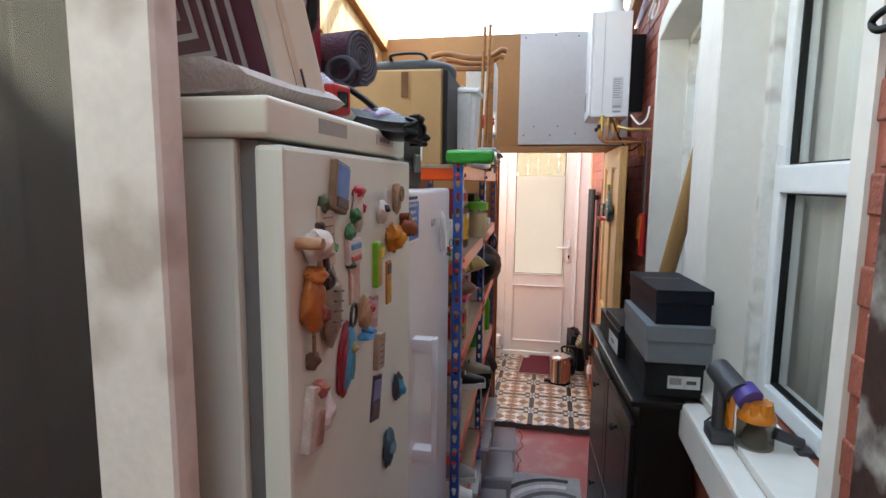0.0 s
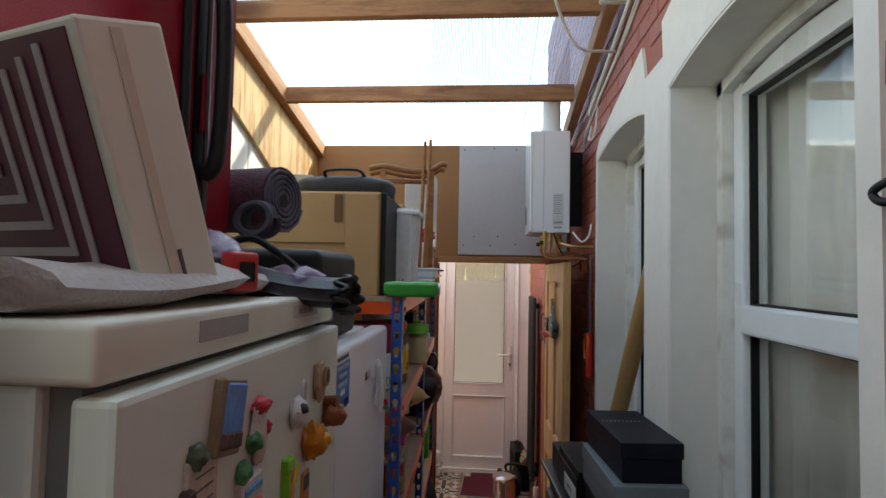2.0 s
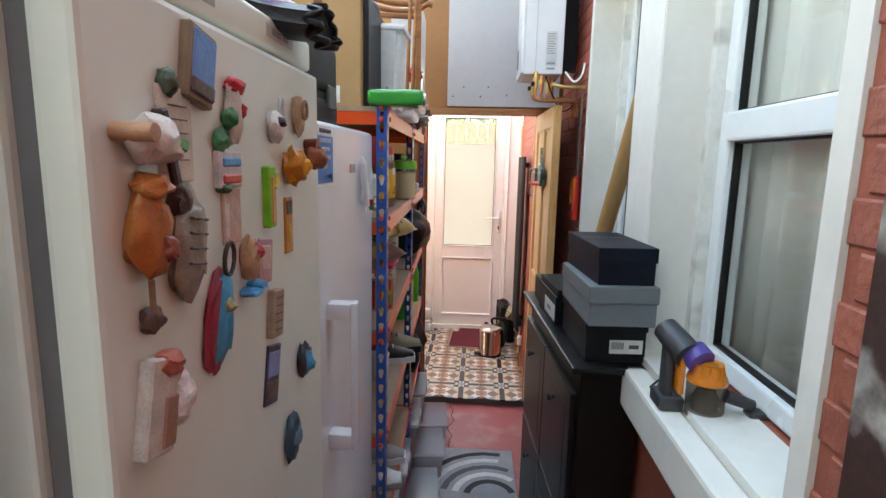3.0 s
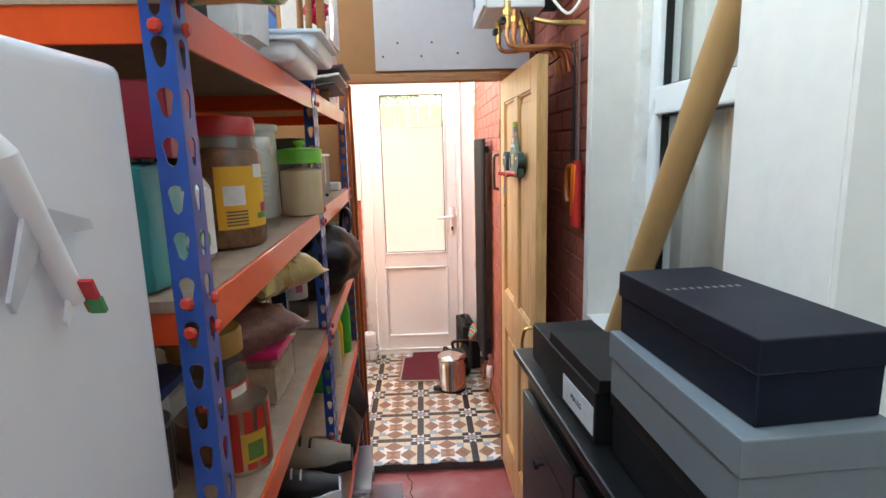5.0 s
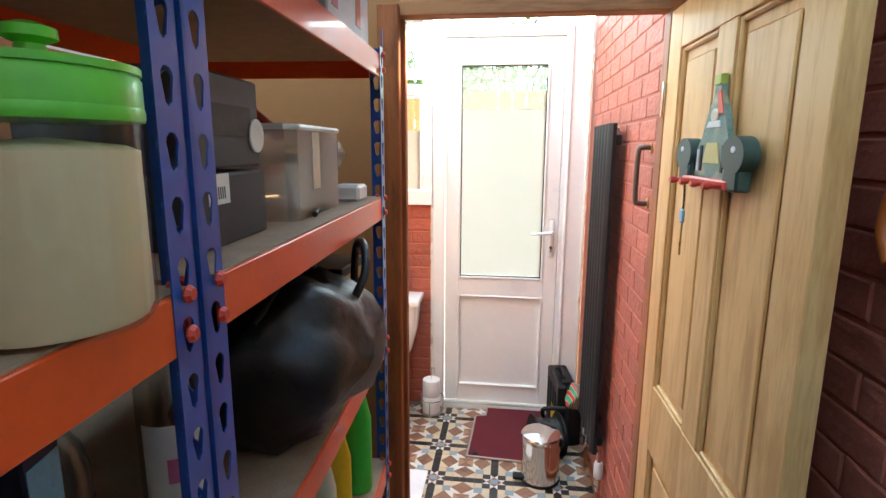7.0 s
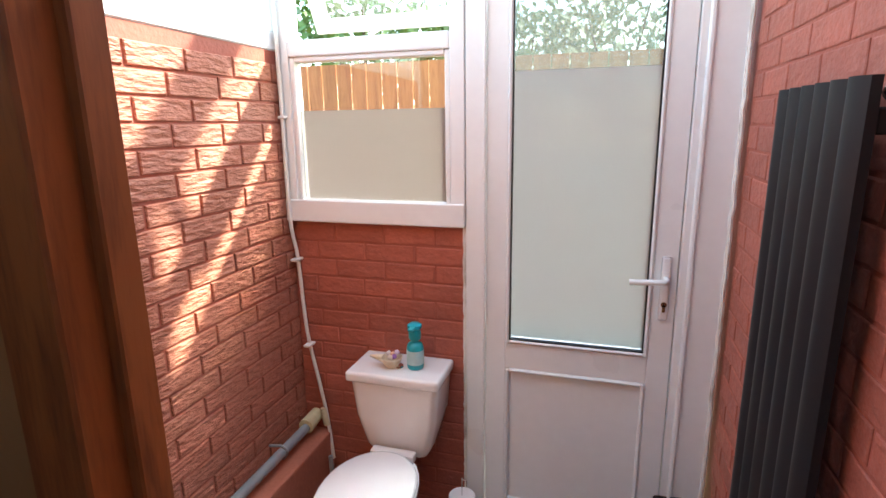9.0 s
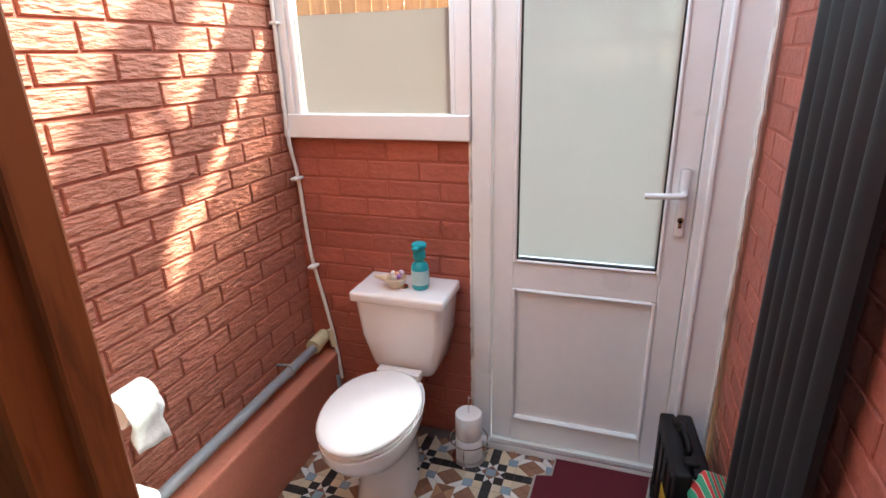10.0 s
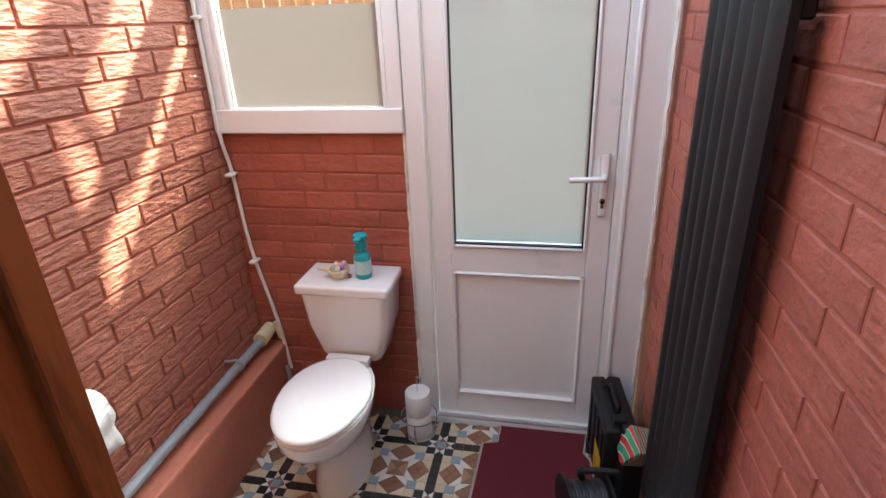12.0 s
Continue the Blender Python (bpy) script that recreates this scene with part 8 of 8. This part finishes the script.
for a, b in ((-DW + 0.095, -DW / 2 - 0.045), (-DW / 2 + 0.045, -0.095)):
    for c, d in ((0.20, 0.78), (0.97, DH - 0.105)):
        part("panel", B(0.014, 0.026, a, b, c, d), PINE, dr)
        part("raised_field", B(0.008, 0.014, a + 0.030, b - 0.030, c + 0.035, d - 0.035, 0.004), PINE, dr)
        for q in ((a, a + 0.012, c, d), (b - 0.012, b, c, d), (a + 0.012, b - 0.012, c, c + 0.012), (a + 0.012, b - 0.012, d - 0.012, d)):
            part("moulding", B(0.004, 0.016, q[0], q[1], q[2], q[3], 0.004), PINE, dr)
hh = part("handle", sweep(bmesh.new(), [(0.0, -DW + 0.045, 0.985), (-0.030, -DW + 0.045, 0.975), (-0.040, -DW + 0.045, 0.92), (-0.030, -DW + 0.045, 0.865), (0.0, -DW + 0.045, 0.855)], 0.007, 8), BRASS, dr, "brass pull handle", smooth=60)
for z in (0.99, 0.85):
    part("rose", cyl(bmesh.new(), (-0.004, -DW + 0.045, z), (0.001, -DW + 0.045, z), 0.013, n=14), BRASS, hh, smooth=True)
for z in (0.25, 1.70):
    part("hinge", cyl(bmesh.new(), (-0.004, 0.004, z), (-0.004, 0.004, z + 0.09), 0.006, n=10), CHROME, dr, smooth=True)

# painted key rack in the shape of a seated clown with two round boots
kr = thing("key_rack", (0.642, 3.335, 1.565), "painted wooden clown-shaped key rack with red pegs", "key rack", 1.0)
kr.scale.y = 1.4
bmk = bmesh.new()
prism(bmk, [(-0.085, 0.0), (0.085, 0.0), (0.075, 0.045), (0.045, 0.085), (0.030, 0.13), (0.012, 0.165), (0.010, 0.20), (-0.012, 0.20), (-0.014, 0.165), (-0.032, 0.13), (-0.050, 0.085), (-0.078, 0.045)], "x", 0.0, 0.012)
kr_m = plain("painted_clown_wood", (0.16, 0.24, 0.20), 0.55, vary=0.45, scale=26, stain=(0.55, 0.45, 0.25), stain_amt=0.9, stain_scale=22)
part("cut_out", bmk, kr_m, kr)
BOOT = plain("dark_green_boot_paint", (0.030, 0.065, 0.055), 0.5, vary=0.2, scale=30)
for s in (-1, 1):
    bmk = cyl(bmesh.new(), (-0.014, s * 0.092, 0.052), (0.014, s * 0.092, 0.052), 0.034, n=22)
    box(bmk, -0.0135, 0.0135, s * 0.088 - 0.024, s * 0.088 + 0.022, -0.012, 0.045, 0.004)
    part("boot", bmk, BOOT, kr, "dark green curled boot", smooth=40)
    part("boot_dot", cyl(bmesh.new(), (-0.0155, s * 0.096, 0.062), (-0.0140, s * 0.096, 0.062), 0.006, n=12), PLABEL, kr)
part("face", lathe(bmesh.new(), [(0.0135, 0), (0.0135, 0.002), (0.010, 0.003)], 16), plain("pale_face_paint", (0.62, 0.50, 0.36), 0.5), kr, "pale painted face").matrix_local = pose(-0.0004, 0.0, 0.128, 0, -90, 0)
part("ruff", prism(bmesh.new(), [(-0.026, 0.105), (0.026, 0.105), (0.018, 0.117), (-0.018, 0.117)], "x", -0.003, -0.0002), PLABEL, kr, "white ruff")
part("red_side", prism(bmesh.new(), [(-0.030, 0.13), (-0.012, 0.13), (-0.004, 0.175), (-0.014, 0.175)], "x", -0.0022, -0.0002), RED_CLIP, kr, "red painted side")
part("yellow_tip", B(-0.003, 0.0125, -0.013, 0.011, 0.185, 0.206, 0.002), plain("lime_paint", (0.42, 0.46, 0.08), 0.5), kr, "lime painted tip")
part("yellow_belly", prism(bmesh.new(), [(-0.03, 0.035), (0.03, 0.035), (0.02, 0.075), (-0.02, 0.075)], "x", -0.0024, -0.0002), plain("straw_paint", (0.55, 0.46, 0.18), 0.5), kr, "yellow painted belly")
for s in (-1, 1):
    for k in range(4):
        part("stripe", B(-0.0022, -0.0002, s * (0.040 + 0.012 * k) - 0.004, s * (0.040 + 0.012 * k) + 0.004, 0.018, 0.070 - 0.008 * k), PLABEL if k % 2 else BLACK_SOFT, kr)
part("rail", B(-0.016, 0.0, -0.085, 0.085, -0.012, 0.006, 0.003), RED_CLIP, kr, "red painted rail")
for k in range(4):
    part("peg", lathe(bmesh.new(), [(0.004, 0), (0.005, 0.018), (0.008, 0.026), (0.006, 0.034)], 12), RED_CLIP, kr, smooth=50).matrix_local = pose(-0.014, -0.07 + 0.046 * k, -0.004, 0, -90, 0)
ks = thing("key_bunch", (0.615, 3.40, 1.545), "small bunch of keys hanging from a peg", "keys")
part("chain", sweep(bmesh.new(), [(0, 0, 0.015), (0.002, 0.0, -0.03), (0.0, 0.002, -0.075)], 0.003, 6), CHROME, ks, smooth=60)
part("key", B(-0.002, 0.002, -0.006, 0.006, -0.145, -0.075, 0.001), BRASS, ks)
part("fob", B(-0.003, 0.003, -0.012, 0.012, -0.075, -0.045, 0.003), plain("blue_fob", (0.2, 0.35, 0.5), 0.4), ks)

# rug with swirls, cracked paint line
rg = thing("rug", (0, 0, 0), "grey swirl-patterned rug on the red floor", "rug")
part("woven_base", B(0.02, 0.54, 1.2, 3.13, FZ, FZ + 0.012, 0.004), plain("grey_pile", (0.30, 0.30, 0.31), 0.95, vary=0.2, scale=12, bump=0.8, bscale=200), rg)
for k, c in enumerate(((0.03, 0.03, 0.032), (0.55, 0.55, 0.55), (0.10, 0.10, 0.105), (0.62, 0.62, 0.62), (0.04, 0.04, 0.042))):
    r = 0.42 - 0.07 * k
    pts = [(0.40 + r * math.cos(radians(a)) * 0.9, 2.66 + r * math.sin(radians(a)), FZ + 0.0125) for a in range(20, 171, 15) if 0.03 < 0.40 + r * math.cos(radians(a)) * 0.9 < 0.53]
    bm = bmesh.new()
    vs = []
    for x, y, z in pts:
        d = Vector((x - 0.40, (y - 2.66), 0)).normalized() * 0.018
        vs.append((bm.verts.new((x - d.x, y - d.y, z)), bm.verts.new((x + d.x, y + d.y, z)), bm.verts.new((x + d.x, y + d.y, z - 0.003)), bm.verts.new((x - d.x, y - d.y, z - 0.003))))
    for a, b in zip(vs, vs[1:]):
        for q in range(4):
            bm.faces.new((a[q], a[(q + 1) % 4], b[(q + 1) % 4], b[q]))
    part("swirl", bm, plain("swirl_pile", c, 0.95, vary=0.2, bump=0.8, bscale=200), rg)
ck = bmesh.new()
prev = None
for i in range(26):
    y = 3.14 + 0.59 * i / 25
    x = 0.155 + 0.035 * noise.noise(Vector((y * 9, 0, 0))) + 0.012 * noise.noise(Vector((y * 40, 3, 0)))
    w = 0.003 + 0.003 * abs(noise.noise(Vector((y * 30, 7, 0))))
    row = (ck.verts.new((x - w, y, FZ + 0.0004)), ck.verts.new((x + w, y, FZ + 0.0004)))
    if prev:
        ck.faces.new((prev[0], prev[1], row[1], row[0]))
    prev = row
solid("floor_crack", ck, plain("crack_dark", (0.05, 0.015, 0.015), 0.9), "ragged crack across the red floor", "crack", kind="structure")

# white glazed door folded back beside the start of the walk
gd = thing("glazed_door", (0.055, 0.36, FZ), "old white painted glazed door standing open", "door", 0)
gd.matrix_world = pose(-0.072, 0.415, FZ, 0, 0, 0)
part("stile", B(-0.100, 0.0, -0.040, 0.0, 0, 2.30, 0.004), OLD_WHITE, gd)
part("stile", B(-0.72, -0.645, -0.045, 0.0, 0, 2.30, 0.004), OLD_WHITE, gd)
for z0, z1 in ((0, 0.35), (2.20, 2.30)):
    part("rail", B(-0.645, -0.100, -0.045, 0.0, z0, z1, 0.004), OLD_WHITE, gd)
for z0, z1 in ((0.35, 2.20),):
    part("pane", B(-0.645, -0.100, -0.024, -0.020, z0, z1), GLASS, gd)
# near-black sheet added for the dark room reflected in the pane
part("dark_backing", B(-0.645, -0.100, -0.010, -0.004, 0.35, 2.20), plain("added_dark_sheet", (0.008, 0.008, 0.008), 0.9, vary=0.5, scale=6, spec=0.2), gd, "added near-black sheet for the dark reflected in the glass")
nj = solid("peeling_post", B(WX - 0.045, WX - 0.014, 0.70, 0.79, FZ, 2.0, 0.006), mat("peeling_brown_paint", (0.05, 0.022, 0.018), 0.6, vary=0.3, scale=8, bump=0.6, bscale=25, stain=(0.6, 0.57, 0.52), stain_amt=0.9, stain_scale=7),
            "old brown door post with peeling white paint", "post")


# ---- tiles of the toilet floor ----
TILE = {"k": mat("black_tile", (0.028, 0.026, 0.026), 0.38, vary=0.25, scale=30, per_piece=0.25),
        "c": mat("buff_tile", (0.58, 0.48, 0.33), 0.42, vary=0.10, scale=30, per_piece=0.10),
        "b": mat("blue_grey_tile", (0.24, 0.33, 0.39), 0.40, vary=0.10, scale=30, per_piece=0.12),
        "w": mat("white_tile", (0.68, 0.66, 0.61), 0.40, vary=0.08, scale=30, per_piece=0.06),
        "n": mat("brown_tile", (0.22, 0.11, 0.065), 0.42, vary=0.15, scale=30, per_piece=0.15),
        "t": mat("tan_tile", (0.38, 0.22, 0.12), 0.42, vary=0.12, scale=30, per_piece=0.12)}


def turned(poly, k):
    """Turns an outline by quarter turns about the middle of the repeat (4, 4)."""
    for _ in range(k):
        poly = [(8 - y, x) for x, y in poly]
    return poly


def repeat_unit():
    """The pieces of one 8 x 8 repeat, stars at its corners."""
    out = []
    sq = lambda x, y: [(x - 0.5, y - 0.5), (x + 0.5, y - 0.5), (x + 0.5, y + 0.5), (x - 0.5, y + 0.5)]
    out.append(("b", sq(0, 0)))
    for ax in (0, 1):
        for s in (1, 7):
            c = (s, 0) if ax == 0 else (0, s)
            q = sq(*c)
            inner = {(1, 0): 3, (7, 0): 1, (0, 1): 0, (0, 7): 2}[c]
            for i in range(4):
                tri = [q[i], q[(i + 1) % 4], c]
                out.append(("n" if i == inner else "k" if i == (inner + 2) % 4 else "w", tri))
        for s in (2, 3, 4, 5, 6):
            out.append(("k", sq(s, 0) if ax == 0 else sq(0, s)))
    for x in (1, 7):
        for y in (1, 7):
            out.append(("k", sq(x, y)))
    for k in range(4):
        for col, p in (("b", sq(2, 2)), ("c", [(1.5, 0.5), (2.5, 0.5), (2.5, 1.5), (1.5, 1.5)]), ("c", [(5.5, 0.5), (6.5, 0.5), (6.5, 1.5), (5.5, 1.5)]),
                       ("c", [(2.5, 0.5), (4, 0.5), (2.5, 1.75)]), ("c", [(4, 0.5), (5.5, 0.5), (5.5, 1.75)]),
                       ("w", [(2.5, 1.75), (4, 3), (3, 3), (2.5, 2.5)]), ("w", [(5.5, 1.75), (5.5, 2.5), (5, 3), (4, 3)])):
            out.append((col, turned(p, k)))
        a, b, c, d = (4, 0.5), (5.5, 1.75), (4, 3), (2.5, 1.75)
        m = (4, 1.75)
        mid = lambda p, q: ((p[0] + q[0]) / 2, (p[1] + q[1]) / 2)
        for p, q, r in ((a, b, d), (b, c, a), (c, d, b), (d, a, c)):
            out.append(("n", turned([mid(p, r), p, mid(p, q), m], k)))
        out.append(("t" if k % 2 else "n", turned([(3, 3), (5, 3), (4, 4)], k)))
    return out


UNIT = repeat_unit()
CELL = 0.0380


def piece_prism(poly, cell, z0, z1, gap=0.0009):
    cx = sum(p[0] for p in poly) / len(poly) * cell
    cy = sum(p[1] for p in poly) / len(poly) * cell
    pts = []
    for x, y in poly:
        v = Vector((x * cell - cx, y * cell - cy))
        pts.append(v * max(0.5, 1 - gap / max(v.length, 1e-6) * 1.3))
    n = len(pts)
    verts = [(p.x, p.y, z0) for p in pts] + [(p.x, p.y, z1) for p in pts]
    faces = [tuple(range(n, 2 * n))] + [(i, (i + 1) % n, n + (i + 1) % n, n + i) for i in range(n)]
    return (cx, cy), verts, faces


tile_mesh = []
for col, poly in UNIT:
    (cx, cy), vs, fs = piece_prism(poly, CELL, -0.007, 0.0)
    if sum((poly[i][0] * poly[(i + 1) % len(poly)][1] - poly[(i + 1) % len(poly)][0] * poly[i][1]) for i in range(len(poly))) < 0:
        fs = [f[::-1] for f in fs]
    me = bpy.data.meshes.new("tile")
    me.from_pydata(vs, [], fs)
    me.materials.append(TILE[col])
    tile_mesh.append((col, cx, cy, me, vs, fs))
rest = {k: ([], []) for k in TILE}
made = 0
P_ = CELL * 8
for i in range(-4, 4):
    for k in range(-4, 3):
        ox, oy = -0.098 + i * P_, 4.906 + k * P_
        for col, cx, cy, me, vs, fs in tile_mesh:
            x, y = ox + cx, oy + cy
            if not (-0.86 < x < WCR - 0.005 and 3.765 < y < BY - 0.055):
                continue
            if made < 300 and -0.75 < x < 0.06 and 4.66 < y < 5.02:
                t = new("tile", me)
                t.parent = floor
                t.location = (x, y, 0.0006 * math.sin(made * 1.7))
                made += 1
            else:
                V_, F_ = rest[col]
                n0 = len(V_)
                V_ += [(a + x, b + y, c) for a, b, c in vs]
                F_ += [tuple(q + n0 for q in f) for f in fs]
for col, (V_, F_) in rest.items():
    me = bpy.data.meshes.new("tile_field")
    me.from_pydata(V_, [], F_)
    me.materials.append(TILE[col])
    t = tagged(new("tile_field", me), kind="stuff")
    t.parent = floor

# ---- bricks ----
def brick_mesh(seed, length, rough, thick=0.010, nx=6, nz=4):
    """A painted brick face with worn edges: its face looks along +z of its own plane, length along x."""
    h = 0.066
    verts, faces = [], []
    for k in range(nz + 1):
        for i in range(nx + 1):
            x = (0, 0.003, 0.06, 0.107, 0.155, 0.212, 0.215)[i] / 0.215 * length - length / 2
            y = (0, 0.003, 0.033, 0.063, 0.066)[k] - h / 2
            edge = i in (0, nx) or k in (0, nz)
            z = (thick * 0.55 if edge else thick) + rough * noise.noise(Vector((x * 40 + seed * 9, y * 60, seed)))
            x += 0.0016 * noise.noise(Vector((y * 50, seed * 3, 1)))
            y += 0.0018 * noise.noise(Vector((x * 25, seed * 5, 2)))
            verts.append((x, y, z))
    for k in range(nz):
        for i in range(nx):
            a = k * (nx + 1) + i
            faces.append((a, a + 1, a + nx + 2, a + nx + 1))
    ring = [i for i in range(nx + 1)] + [k * (nx + 1) + nx for k in range(1, nz + 1)] + [nz * (nx + 1) + i for i in range(nx - 1, -1, -1)] + [k * (nx + 1) for k in range(nz - 1, 0, -1)]
    base = len(verts)
    verts += [(verts[r][0] * 1.01, verts[r][1] * 1.03, -0.002) for r in ring]
    n = len(ring)
    faces += [(ring[(j + 1) % n], ring[j], base + j, base + (j + 1) % n) for j in range(n)]
    me = bpy.data.meshes.new("brick")
    me.from_pydata(verts, [], faces)
    return me


def brickwork(parent, face, u0, u1, z0, z1, material, rough, keep=None, length=0.215, thick=0.010, rnd=None):
    """Courses of bricks on a wall face. face maps (along, up) to a pose whose z looks out of the wall."""
    rnd = rnd or random.Random(5)
    full = [brick_mesh(s, length, rough, thick) for s in range(6)]
    for me in full:
        me.materials.append(material)
    course = 0
    z = z0 + 0.0375
    while z < z1 - 0.02:
        u = u0 - (length / 2 if course % 2 else 0.02) + rnd.uniform(-0.008, 0.008)
        while u < u1:
            a, b = max(u, u0), min(u + length, u1)
            if b - a > 0.03 and (keep is None or keep((a + b) / 2, z)):
                ob = new("brick", rnd.choice(full))
                ob.parent = parent
                m = face((a + b) / 2, z + rnd.uniform(-0.0015, 0.0015))
                ob.matrix_world = m @ pose(0, 0, 0, 0, 0, rnd.choice((0, 180)) + rnd.uniform(-0.35, 0.35)) @ Matrix.Diagonal(((b - a) / length, 1, 1, 1))
            u += length + 0.010
        z += 0.075
        course += 1


brickwork(wall_left, lambda u, z: pose(WCL, u, z, 90, 0, 90), PY + 0.04, BY - 0.002, 0.33, 1.95, RED_RUSTIC, 0.0016, thick=0.007)
brickwork(wall_back, lambda u, z: pose(u, BY, z, 90, 0, 0), WCL + 0.01, -0.222, 0.0, 1.285, RED_BRICK, 0.0008, thick=0.004, length=0.205)
brickwork(wall_right, lambda u, z: pose(WCR, u, z, 90, 0, -90), PY + 0.05, BY - 0.03, 0.0, 2.62, RED_BRICK, 0.0012, thick=0.0032)


def above_plaster(u, z):
    """Brick shows above the white bands only."""
    return z > (2.80 if u < 1.86 else 2.64 if u < 2.0 else 2.78 - 0.27 * (u - 2.07))


def house_face(u, z):
    return pose(WX, u, z, 90, 0, -90)


brickwork(wall_house, house_face, 2.885, PY - 0.01, 0.9, 3.0, RED_BRICK, 0.0012, thick=0.005)
brickwork(wall_house, house_face, 0.45, 0.90, 0.9, 3.3, RED_BRICK, 0.0012, thick=0.005)
brickwork(wall_house, house_face, 0.90, 2.885, 2.55, 3.25, RED_BRICK, 0.0012, keep=above_plaster, thick=0.005)

# ragged white filler where the door frame meets the bricks
for name, x, y0, z0, z1 in (("filler_bead", 0.676, BY - 0.028, 0.03, 2.30), ("filler_bead", -0.222, BY - 0.012, 0.02, 1.29)):
    pts = [(x + 0.005 * noise.noise(Vector((k * 0.9, x * 50, 0))), y0 + 0.004 * noise.noise(Vector((k * 1.3, 4, x))), z0 + (z1 - z0) * k / 60) for k in range(61)]
    part(name, sweep(bmesh.new(), pts, 0.008, 6, smooth=False), OLD_WHITE, wall_right if x > 0 else wall_back, "ragged white filler")
